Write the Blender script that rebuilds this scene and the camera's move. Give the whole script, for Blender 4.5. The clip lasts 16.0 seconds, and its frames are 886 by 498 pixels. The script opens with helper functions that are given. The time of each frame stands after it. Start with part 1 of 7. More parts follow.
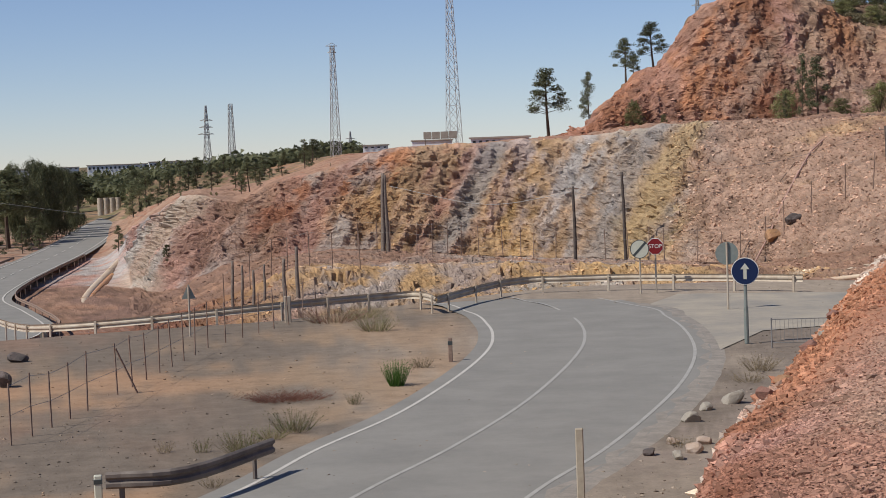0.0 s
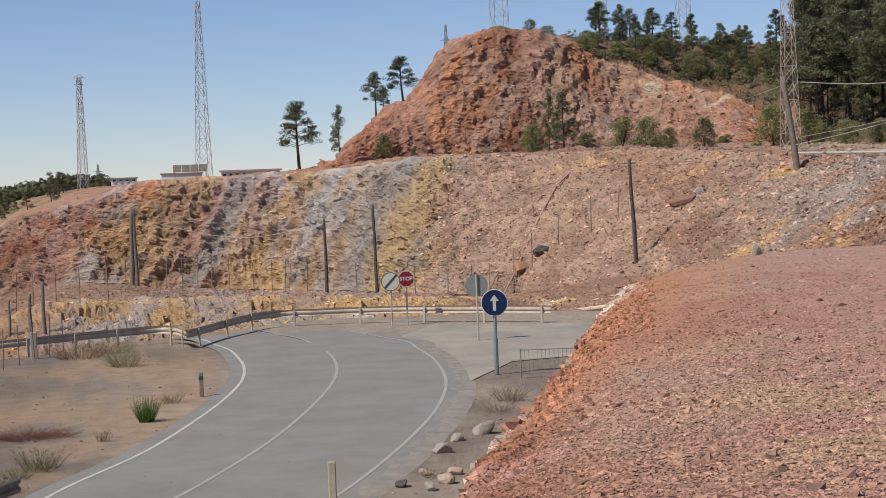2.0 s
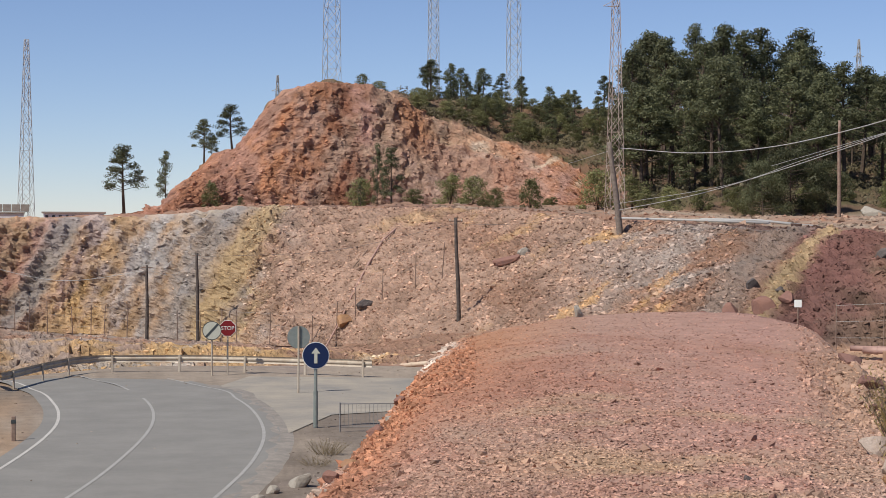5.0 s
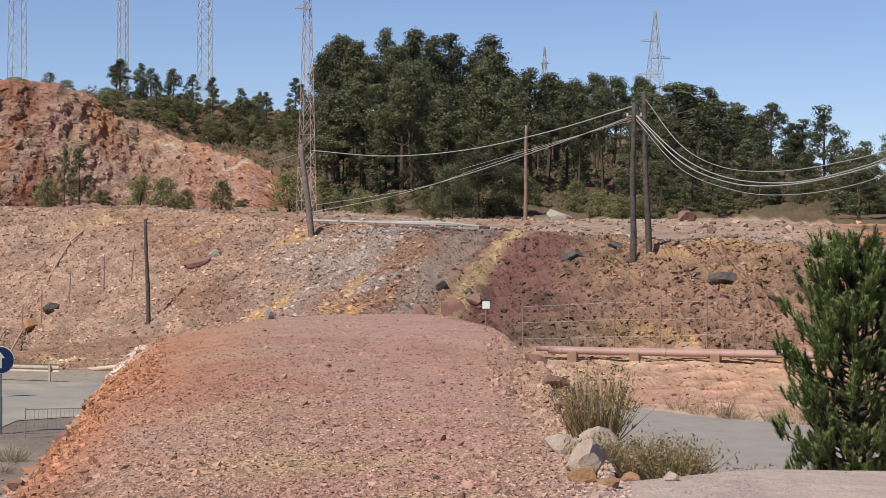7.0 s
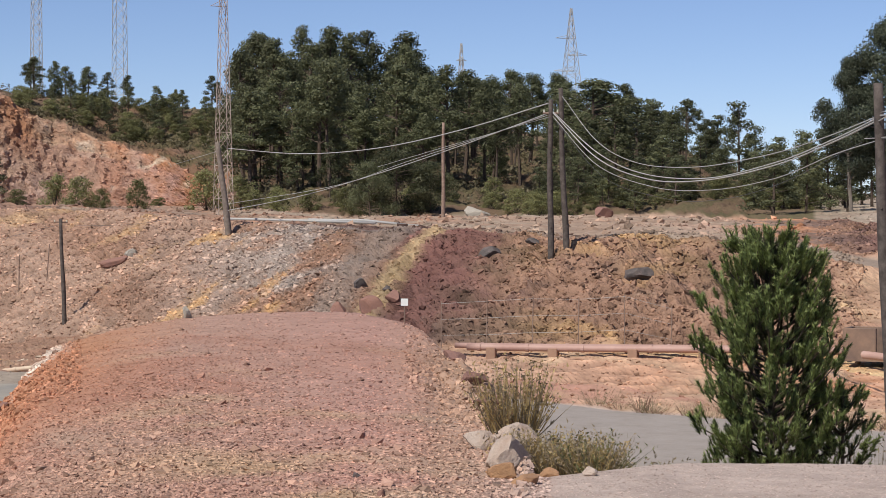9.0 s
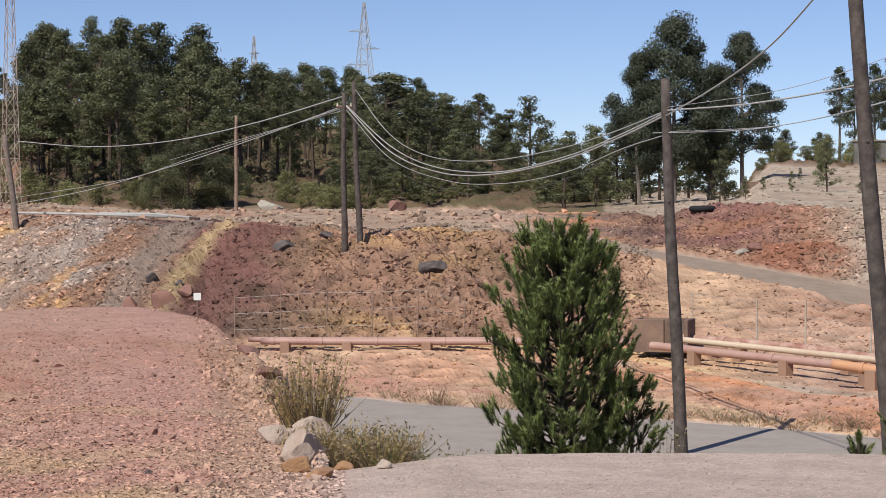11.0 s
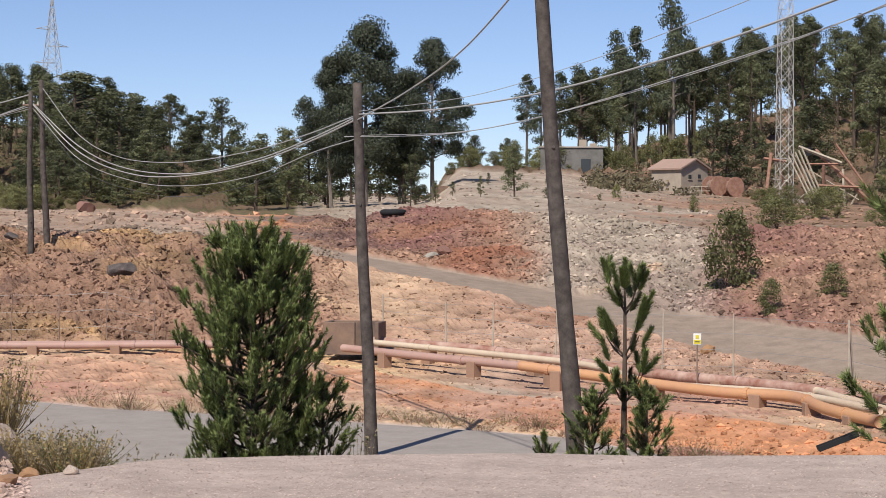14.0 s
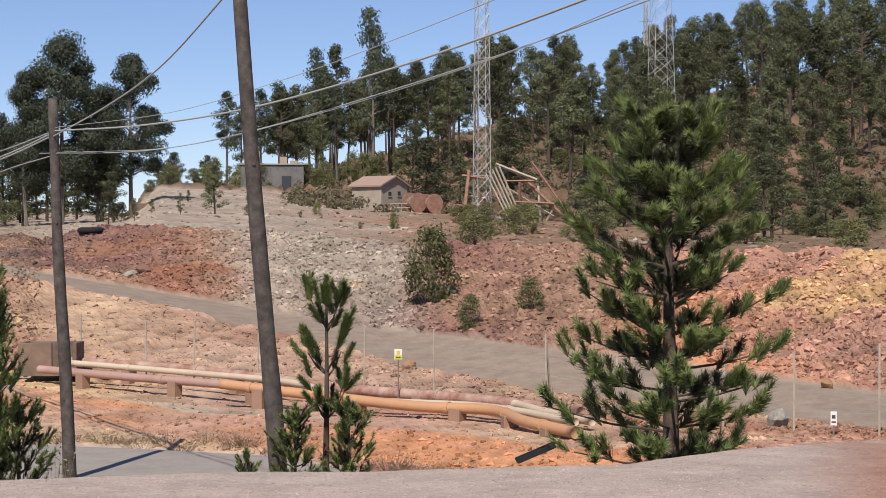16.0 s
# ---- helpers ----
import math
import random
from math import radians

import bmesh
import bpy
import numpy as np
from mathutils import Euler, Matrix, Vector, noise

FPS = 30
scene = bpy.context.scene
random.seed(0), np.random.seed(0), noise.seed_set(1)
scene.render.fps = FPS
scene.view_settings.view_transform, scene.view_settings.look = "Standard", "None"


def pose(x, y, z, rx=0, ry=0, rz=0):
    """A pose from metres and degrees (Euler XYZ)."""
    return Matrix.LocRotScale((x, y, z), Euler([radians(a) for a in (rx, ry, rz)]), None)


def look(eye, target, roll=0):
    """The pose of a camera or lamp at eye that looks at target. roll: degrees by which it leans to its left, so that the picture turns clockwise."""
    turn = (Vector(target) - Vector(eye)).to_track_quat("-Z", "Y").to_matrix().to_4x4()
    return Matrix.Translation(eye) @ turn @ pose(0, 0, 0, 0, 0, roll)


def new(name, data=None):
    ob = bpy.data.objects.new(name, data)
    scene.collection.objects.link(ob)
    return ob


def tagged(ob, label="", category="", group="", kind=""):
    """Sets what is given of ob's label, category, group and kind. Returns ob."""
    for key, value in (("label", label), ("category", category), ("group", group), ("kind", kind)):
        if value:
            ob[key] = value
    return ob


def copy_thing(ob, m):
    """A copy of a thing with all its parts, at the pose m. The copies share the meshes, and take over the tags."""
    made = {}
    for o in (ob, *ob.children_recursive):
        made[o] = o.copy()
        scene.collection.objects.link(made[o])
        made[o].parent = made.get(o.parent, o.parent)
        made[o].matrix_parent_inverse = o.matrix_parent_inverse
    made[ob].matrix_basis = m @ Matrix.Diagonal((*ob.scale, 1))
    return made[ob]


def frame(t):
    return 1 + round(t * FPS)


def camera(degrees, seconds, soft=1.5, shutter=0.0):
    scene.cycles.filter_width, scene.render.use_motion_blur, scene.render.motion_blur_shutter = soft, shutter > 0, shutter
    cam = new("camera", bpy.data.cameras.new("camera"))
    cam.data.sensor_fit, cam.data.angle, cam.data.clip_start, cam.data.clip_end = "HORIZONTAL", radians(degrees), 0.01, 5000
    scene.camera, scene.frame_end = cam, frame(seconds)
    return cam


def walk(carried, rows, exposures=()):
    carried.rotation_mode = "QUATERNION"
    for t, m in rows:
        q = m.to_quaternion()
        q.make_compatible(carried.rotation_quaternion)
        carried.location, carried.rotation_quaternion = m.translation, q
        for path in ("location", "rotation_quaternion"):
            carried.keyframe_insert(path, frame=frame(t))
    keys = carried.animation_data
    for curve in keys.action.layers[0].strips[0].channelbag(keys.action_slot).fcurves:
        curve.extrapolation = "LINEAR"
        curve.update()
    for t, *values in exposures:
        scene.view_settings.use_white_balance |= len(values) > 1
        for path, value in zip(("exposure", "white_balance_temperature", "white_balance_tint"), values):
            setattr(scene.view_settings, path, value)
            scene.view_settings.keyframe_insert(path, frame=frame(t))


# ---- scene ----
# the tripod stands on a gravel terrace; the camera only turns
EYE = 6.3
EXPOSURE = 0.12
cam = camera(26.5, 16.0, 0.8)
ROWS = [
    (0.0, 87.067, 2.091, -0.107),
    (0.5, 87.100, 1.991, -5.437),
    (1.0, 87.050, 2.010, -8.976),
    (1.5, 87.365, 2.004, -7.571),
    (2.0, 87.798, 2.083, -7.681),
    (2.5, 87.735, 2.070, -7.647),
    (3.0, 87.735, 0.951, -8.157),
    (3.2, 89.043, 0.754, -7.913),
    (5.3, 89.432, -0.680, -14.550),
    (5.5, 89.506, -0.936, -15.690),
    (6.0, 89.473, -0.697, -18.352),
    (6.5, 89.345, -0.725, -20.211),
    (7.0, 89.476, -0.405, -22.332),
    (7.5, 89.200, -0.070, -24.569),
    (8.0, 88.870, -0.072, -24.844),
    (8.2, 89.211, -0.103, -24.604),
    (10.3, 89.245, 0.145, -27.952),
    (10.5, 89.211, 0.200, -29.016),
    (11.0, 89.204, 0.068, -31.107),
    (11.5, 89.161, 0.016, -33.298),
    (12.0, 89.155, -0.104, -34.723),
    (12.5, 89.152, -0.120, -36.307),
    (13.0, 89.115, 0.054, -37.104),
    (13.5, 89.145, -0.197, -38.635),
    (14.0, 89.308, -0.300, -40.472),
    (14.5, 89.308, -0.198, -43.238),
    (15.0, 89.414, -0.095, -45.288),
    (15.5, 89.455, -0.013, -47.213),
    (16.0, 89.849, 0.044, -49.555),
]
walk(cam, [(t, pose(0, 0, EYE, rx, ry, rz)) for t, rx, ry, rz in ROWS], [(0.0, EXPOSURE - 0.08), (3.0, EXPOSURE), (7.0, EXPOSURE + 0.08), (11.0, EXPOSURE + 0.13), (14.0, EXPOSURE + 0.18), (16.0, EXPOSURE + 0.12)])

# ---- sky and sun ----
SUN_AZ, SUN_EL = -116.0, 48.0        # degrees from +y to the right, degrees up
world = bpy.data.worlds.new("sky")
scene.world = world
world.use_nodes = True
wn = world.node_tree.nodes
sky = wn.new("ShaderNodeTexSky")
sky.sky_type, sky.sun_disc = "NISHITA", False
sky.sun_elevation, sky.sun_rotation = radians(SUN_EL), radians(SUN_AZ)
sky.air_density, sky.dust_density, sky.ozone_density = 1.0, 0.15, 3.0
sky.altitude = 2600
wn["Background"].inputs["Strength"].default_value = 0.085
cast = wn.new("ShaderNodeVectorMath")
cast.operation = "MULTIPLY"
cast.inputs[1].default_value = (0.99, 0.955, 1.065)
world.node_tree.links.new(sky.outputs[0], cast.inputs[0])
world.node_tree.links.new(cast.outputs[0], wn["Background"].inputs[0])
sun = new("sun", bpy.data.lights.new("sun", "SUN"))
sun.data.energy, sun.data.angle, sun.data.color = 4.2, radians(0.53), (1.0, 0.94, 0.85)
toward = Vector((math.sin(radians(SUN_AZ)) * math.cos(radians(SUN_EL)), math.cos(radians(SUN_AZ)) * math.cos(radians(SUN_EL)), math.sin(radians(SUN_EL))))
sun.matrix_world = look(toward * 300, (0, 0, 0))


# ---- small tools ----
def scatter_hash(ix, iy, iz):
    h = (ix * 374761393 + iy * 668265263 + iz * 1274126177) & 0x7FFFFFFF
    h = ((h ^ (h >> 13)) * 1103515245 + 12345) & 0x7FFFFFFF
    return ((h ^ (h >> 16)) & 0xFFFF) / 65535.0


def value_noise(p):
    """Smooth random values in 0..1 at the points p (n x 3)."""
    i = np.floor(p).astype(np.int64)
    u = p - i
    u = u * u * (3 - 2 * u)
    out = 0
    for dx in (0, 1):
        for dy in (0, 1):
            for dz in (0, 1):
                w = (u[:, 0] if dx else 1 - u[:, 0]) * (u[:, 1] if dy else 1 - u[:, 1]) * (u[:, 2] if dz else 1 - u[:, 2])
                out = out + w * scatter_hash(i[:, 0] + dx, i[:, 1] + dy, i[:, 2] + dz)
    return out


def fbm(p, scale, octaves=4, gain=0.5, ridged=False):
    """Sum of octaves of noise, about -1..1; scale in metres."""
    out, amp, q, total = 0, 1.0, p / scale, 0
    for k in range(octaves):
        v = value_noise(q + 17.3 * k) * 2 - 1
        out = out + amp * ((1 - 2 * np.abs(v)) if ridged else v)
        total += amp
        amp, q = amp * gain, q * 2.03
    return out / total


def polar(az, r, z=0.0):
    return Vector((r * math.sin(radians(az)), r * math.cos(radians(az)), z))


def srgb(r, g, b):
    return tuple(((c / 255 + 0.055) / 1.055) ** 2.4 if c > 10 else c / 255 / 12.92 for c in (r, g, b))


def mesh_object(name, verts, faces, material=None, smooth=False):
    me = bpy.data.meshes.new(name)
    me.from_pydata([tuple(v) for v in verts], [], faces)
    me.update()
    if smooth:
        me.shade_smooth()
    if material:
        me.materials.append(material)
    return new(name, me)


def part(name, bm, material, parent=None, label="", smooth=False):
    """Links a bmesh as one mesh object under a thing or a part."""
    me = bpy.data.meshes.new(name)
    bm.to_mesh(me)
    bm.free()
    if smooth:
        me.shade_smooth()
    if material:
        me.materials.append(material)
    ob = new(name, me)
    ob.parent = parent
    if label:
        ob["label"] = label
    return ob


def thing(name, at, label, category, group="", rz=0.0):
    ob = new(name)
    ob.empty_display_size = 0.3
    ob.matrix_basis = pose(at[0], at[1], at[2], 0, 0, rz)
    return tagged(ob, label, category, group)


def rod(bm, a, b, r0, r1=None, n=8, caps=True):
    """A tapered round bar from a to b."""
    a, b = Vector(a), Vector(b)
    d = b - a
    m = Matrix.Translation((a + b) / 2) @ d.to_track_quat("Z", "Y").to_matrix().to_4x4()
    bmesh.ops.create_cone(bm, cap_ends=caps, segments=n, radius1=r0, radius2=r0 if r1 is None else r1, depth=d.length, matrix=m)
    return bm


def box(bm, centre, size, rz=0.0, bevel=0.0):
    m = Matrix.Translation(centre) @ Matrix.Rotation(radians(rz), 4, "Z") @ Matrix.Diagonal((*size, 1))
    made = bmesh.ops.create_cube(bm, size=1.0, matrix=m)
    if bevel:
        edges = list({e for v in made["verts"] for e in v.link_edges})
        bmesh.ops.bevel(bm, geom=edges, offset=bevel, segments=1, affect="EDGES")
    return bm


# ---- materials ----
def material(name, colour=(0.5, 0.5, 0.5), rough=0.8, metal=0.0, second=None, scale=2.0, bump=0.0, bump_scale=None, vary=0.0, detail=6, attribute="", spec=0.3, fine=0.0, relief=""):
    """Colour and a second colour mixed by noise at two sizes, with relief. scale: features per metre. vary: spread from object to object."""
    m = bpy.data.materials.new(name)
    m.use_nodes = True
    nt = m.node_tree
    n, l = nt.nodes, nt.links
    bsdf = n["Principled BSDF"]
    bsdf.inputs["Roughness"].default_value, bsdf.inputs["Metallic"].default_value = rough, metal
    bsdf.inputs["Specular IOR Level"].default_value = spec
    geo = n.new("ShaderNodeNewGeometry")
    big = n.new("ShaderNodeTexNoise")
    big.inputs["Scale"].default_value, big.inputs["Detail"].default_value, big.inputs["Roughness"].default_value = scale, detail, 0.65
    l.new(geo.outputs["Position"], big.inputs["Vector"])
    ramp = n.new("ShaderNodeMapRange")
    ramp.inputs["From Min"].default_value, ramp.inputs["From Max"].default_value = 0.35, 0.65
    l.new(big.outputs["Fac"], ramp.inputs["Value"])
    mix = n.new("ShaderNodeMix")
    mix.data_type = "RGBA"
    mix.inputs["A"].default_value, mix.inputs["B"].default_value = (*colour, 1), (*(second or colour), 1)
    l.new(ramp.outputs[0], mix.inputs["Factor"])
    out = mix.outputs["Result"]
    if attribute:
        at = n.new("ShaderNodeAttribute")
        at.attribute_name = attribute
        out = at.outputs["Color"]
    if fine:
        speck = n.new("ShaderNodeTexNoise")
        speck.inputs["Scale"].default_value, speck.inputs["Detail"].default_value, speck.inputs["Roughness"].default_value = scale * 9, 10, 0.86
        l.new(geo.outputs["Position"], speck.inputs["Vector"])
        both = n.new("ShaderNodeMath")
        both.operation = "MULTIPLY_ADD"
        l.new(speck.outputs["Fac"], both.inputs[0])
        both.inputs[1].default_value = 1.2
        l.new(big.outputs["Fac"], both.inputs[2])
        gain = n.new("ShaderNodeMapRange")
        gain.clamp = False
        gain.inputs["From Min"].default_value, gain.inputs["From Max"].default_value = 0.7, 1.5
        gain.inputs["To Min"].default_value, gain.inputs["To Max"].default_value = 1 - fine, 1 + fine
        l.new(both.outputs[0], gain.inputs["Value"])
        mul = n.new("ShaderNodeVectorMath")
        mul.operation = "SCALE"
        l.new(out, mul.inputs[0])
        l.new(gain.outputs[0], mul.inputs["Scale"])
        out = mul.outputs[0]
    if vary:
        info = n.new("ShaderNodeObjectInfo")
        isl = n.new("ShaderNodeMapRange")
        isl.inputs["To Min"].default_value, isl.inputs["To Max"].default_value = 1 - vary, 1 + vary
        l.new(info.outputs["Random"], isl.inputs["Value"])
        mul = n.new("ShaderNodeVectorMath")
        mul.operation = "SCALE"
        l.new(out, mul.inputs[0])
        l.new(isl.outputs[0], mul.inputs["Scale"])
        out = mul.outputs[0]
    l.new(out, bsdf.inputs["Base Color"])
    if bump:
        rel = n.new("ShaderNodeTexNoise")
        rel.inputs["Scale"].default_value, rel.inputs["Detail"].default_value, rel.inputs["Roughness"].default_value = bump_scale or scale * 4, 8, 0.7
        l.new(geo.outputs["Position"], rel.inputs["Vector"])
        b = n.new("ShaderNodeBump")
        b.inputs["Strength"].default_value, b.inputs["Distance"].default_value = 1.0, bump
        l.new(rel.outputs["Fac"], b.inputs["Height"])
        if relief:
            amount = n.new("ShaderNodeAttribute")
            amount.attribute_name = relief
            by = n.new("ShaderNodeMath")
            by.operation = "MULTIPLY"
            by.inputs[1].default_value = bump
            l.new(amount.outputs["Fac"], by.inputs[0])
            l.new(by.outputs[0], b.inputs["Distance"])
        l.new(b.outputs[0], bsdf.inputs["Normal"])
    return m


EARTH = material("earth", rough=0.95, scale=1.4, attribute="soil", fine=0.34, bump=0.45, bump_scale=2.2, spec=0.1, relief="relief")
STONE = material("stone", rough=0.92, scale=6.0, attribute="soil", fine=0.3, bump=0.02, bump_scale=14.0, spec=0.15)
ASPHALT = material("asphalt", (0.225, 0.216, 0.197), 0.95, second=(0.25, 0.239, 0.217), scale=0.5, bump=0.006, bump_scale=60, fine=0.10, spec=0.2)

# ---- the lie of the land: break lines round the tripod (degrees to the right of north, metres off, height) ----
TERRACE_EDGE = [
    (-22, 9, 3.9), (7.2, 10, 3.9), (8.4, 16, 3.82), (10.37, 21, 3.72), (11.44, 27, 3.62), (12.34, 34, 3.73), (12.97, 40, 3.81), (14.64, 42, 4.07),
    (16.87, 43, 4.32), (19.44, 44, 4.4), (22.01, 44, 4.41), (24.05, 38, 4.38), (24.73, 31, 4.28), (26.09, 24, 4.33), (26.94, 18, 4.41), (27.47, 14,
    4.48), (31.2, 14.5, 4.53), (32.24, 15, 4.49), (43.25, 16, 4.41), (46.98, 16, 4.4), (54.97, 16.5, 4.41), (58.36, 18, 4.39), (62.8, 20, 4.31)]
TERRACE_FOOT = [
    (-22, 20, 0), (7, 21, 0), (8.2, 24, 0), (10, 34, 0), (13, 48, 0), (20, 54, 0.5), (24.5, 46, 0.8), (26.5, 27, 1), (40, 27, 1), (70, 30, 1)]
FLAT_END = [
    (-22, 70, 0), (-12.7, 71, 0), (-5, 73.5, 0), (-0.2, 80, 0), (3.7, 86, 0), (10.8, 86, 0), (14, 84, 0), (20, 75, 0.6), (24.5, 62, 1), (30.17, 55.1,
    1), (38.23, 50.6, 1), (44.22, 47.5, 1), (49, 42, 1), (53, 38, 1), (68, 36, 1)]
TRENCH = [
    (-22, 110, -7), (-12, 108, -7), (-5, 112, -5.5), (0, 118, -4.5), (10, 112, -3), (14, 100, -1.5), (20, 85, 0.3), (24.5, 66, 1.1), (33, 57, 1.2),
    (38, 54, 1.2), (45, 46, 1.1), (49, 44, 1.1), (53, 39, 1.1), (68, 37, 1.1)]
BENCH_EDGE = [
    (-22, 150, -6.4), (-10.3, 150, -6.4), (-8.36, 162, -6.8), (-6.65, 160, -5.43), (-4.38, 155, -2.44), (-2.5, 155, -2.83), (0.26, 155, -2.92), (3.7,
    150, -3.12), (7.11, 142, -3), (10.47, 136, -3.03), (13.28, 110, -1.3), (20.91, 80, 1.49), (25.2, 69, 1.66), (32.24, 67, 1.72), (37.04, 63, 1.6),
    (41.81, 53, 1.53), (46.97, 49, 1.54), (51.24, 45, 1.62), (53.42, 42, 1.67), (58.36, 40, 2.05), (62.8, 40, 2.17)]
FACE_FOOT = [
    (-22, 200, -6.4), (-10.3, 200, -6.4), (-8.33, 190, -6.8), (-6.6, 190, -4.21), (-3.85, 187, -3.02), (-1.45, 186, -3.39), (1.99, 184.5, -4.32),
    (5.41, 177, -4.44), (8.8, 162, -4.4), (12.58, 138, -1.76), (17.74, 112, 0.39), (20.91, 88, 1.67), (25.2, 71, 1.82), (32.24, 69, 1.88),
    (37.04, 66.5, 1.8), (38.03, 65, 1.75), (41.81, 61.5, 1.6), (46.97, 56.5, 1.55), (51.23, 50.5, 1.6), (52.75, 48, 1.7), (59.2, 45, 1.77),
    (62.8, 43, 1.89)]
CREST = [
    (-22, 260, -6.4), (-11, 260, -6.3), (-10.1, 255, -6.1), (-9.08, 230, -0.86), (-7.7, 204, 2.79), (-6.02, 199, 1.46), (-5.14, 198, 3.73),
    (-3.76, 196, 4.46), (-2.37, 194, 6.05), (-1.33, 193.5, 6.79), (0.39, 193, 6.75), (2.11, 192, 7.11), (3.82, 191, 7.18), (5.54, 187, 7.63),
    (6.9, 184, 7.99), (9.43, 184, 8.12), (13.36, 180, 8.07), (15.96, 158, 7.46), (18.37, 146, 6.69), (21.11, 124, 6.43), (24.17, 106, 6.16),
    (27.83, 92, 5.92), (28.12, 87, 5.65), (31.38, 86, 5.96), (34.82, 84, 5.26), (35.48, 80, 5.16), (40.08, 75, 4.05), (44.56, 68, 3.05),
    (48.68, 60, 2.29), (52.74, 54, 2.02), (59.2, 49, 1.8), (62.8, 46, 1.78)]
ROAD_FAR = [
    (-22, 265, -6.25), (-11, 265, -6.15), (-10.1, 260, -5.95), (-9.08, 235, -0.71), (-7.7, 209, 2.94), (-6.02, 204, 1.61), (-5.14, 203, 3.88),
    (-3.76, 201, 4.61), (-2.37, 199, 6.2), (-1.33, 198.5, 6.94), (0.39, 198, 6.9), (2.11, 197, 7.26), (3.82, 196, 7.33), (5.54, 192, 7.78),
    (6.9, 189, 8.14), (9.43, 189, 8.27), (13.36, 185, 8.22), (15.96, 163, 7.61), (18.37, 151, 6.84), (21.11, 129, 6.58), (24.17, 111, 6.31),
    (27.83, 97, 6.07), (28.12, 92, 5.8), (31.38, 91, 6.11), (35.47, 88, 5.49), (39.05, 84, 4.66), (44.21, 76, 3.58), (47.82, 69, 3.13),
    (52.73, 61, 2.88), (62.8, 53, 2.14)]
PLATEAU_BACK = [
    (-22, 400, -6), (-11, 390, -6), (-9.9, 390, -5.6), (-8.9, 310, -1.27), (-7.69, 300, 1.4), (-5.13, 290, 2.97), (-3.05, 270, 6.39),
    (0.39, 240, 6.93), (3.83, 240, 7.77), (4.57, 240, 7.5), (5.54, 252, 8.54), (6.48, 260, 8.75), (8.19, 263, 8.54), (9.91, 263, 8.2),
    (11.63, 265, 8.87), (13.34, 266, 8.8), (15.04, 264, 9.28), (16.73, 258, 9.4), (17.6, 245, 9.2), (19.39, 178, 8.21), (21.96, 165, 7.2),
    (22.61, 165, 7.42), (24.53, 160, 7.36), (31.14, 165, 7.44), (33.1, 150, 7.05), (36.7, 130, 6.86), (37.55, 104, 6.5), (39.07, 100, 7.02),
    (40.76, 95, 7.05), (44.37, 90, 6.65), (47.81, 86, 6.24), (53.22, 78, 6.02), (58.03, 68, 5.69), (62.8, 63, 5.81)]
HILL_TOP = [
    (-22, 560, -3), (-11.53, 600, 0.21), (-8.18, 600, 2.76), (-3.05, 450, 6.72), (0.39, 330, 7.07), (3.83, 292, 8.26), (4.52, 287, 9.39), (5.57, 285,
    14.26), (6.21, 283, 17.36), (6.95, 285, 17.11), (7.45, 280, 22.47), (7.98, 280, 25.71), (9.54, 282, 27.5), (11.41, 285, 26.27), (11.78, 288,
    26.19), (14.19, 295, 25.23), (17.63, 305, 24.52), (21.06, 305, 22.02), (26.03, 290, 17.34), (30.28, 300, 21.36), (30.53, 300, 20.95), (34.82, 260,
    11.32), (39.92, 240, 9.3), (40.76, 192, 11.9), (44.27, 195, 11.67), (45.23, 180, 10.41), (50.36, 160, 8.55), (51.55, 152, 8.22), (56.68, 145,
    7.46), (62.8, 140, 6.78)]
WOOD_TOP = [
    (-13.16, 900, 1.33), (-3.06, 800, 5.61), (2.1, 520, 6.95), (6.92, 420, 15.77), (9.52, 400, 33.05), (11.78, 400, 31.89), (17.63, 420, 31.77),
    (22.76, 430, 30.52), (30.28, 430, 25.97), (34.82, 420, 13.16), (39.92, 400, 10.35), (41.79, 300, 13.72), (44.27, 330, 13.63), (45.23, 270, 15.3),
    (48.65, 280, 20.26), (52.03, 300, 25.65), (54.98, 300, 24.87), (58.37, 325, 32.52), (62.81, 345, 38.73)]

# the brow of the bare red face, where the hill's slope eases
HILL_RIM = [
    (4.2, 262, 8.4), (5.46, 270, 12.6), (6.5, 273, 15.9), (7.2, 272, 19.3), (7.8, 271, 23.2), (8.24, 271, 24.9), (9.36, 273, 26.3), (10.3, 274, 26.4), (11.2, 274, 25.4),
    (11.67, 275, 24.6), (12.18, 276, 22.6), (12.86, 276, 21.7), (13.71, 276, 20.8), (14.22, 275, 19.1), (14.72, 275, 18.2), (15.4, 274, 17.3), (16.07, 272, 16.3), (16.74, 268, 14.9),
    (17.24, 262, 13.1), (18.4, 240, 10.7)]

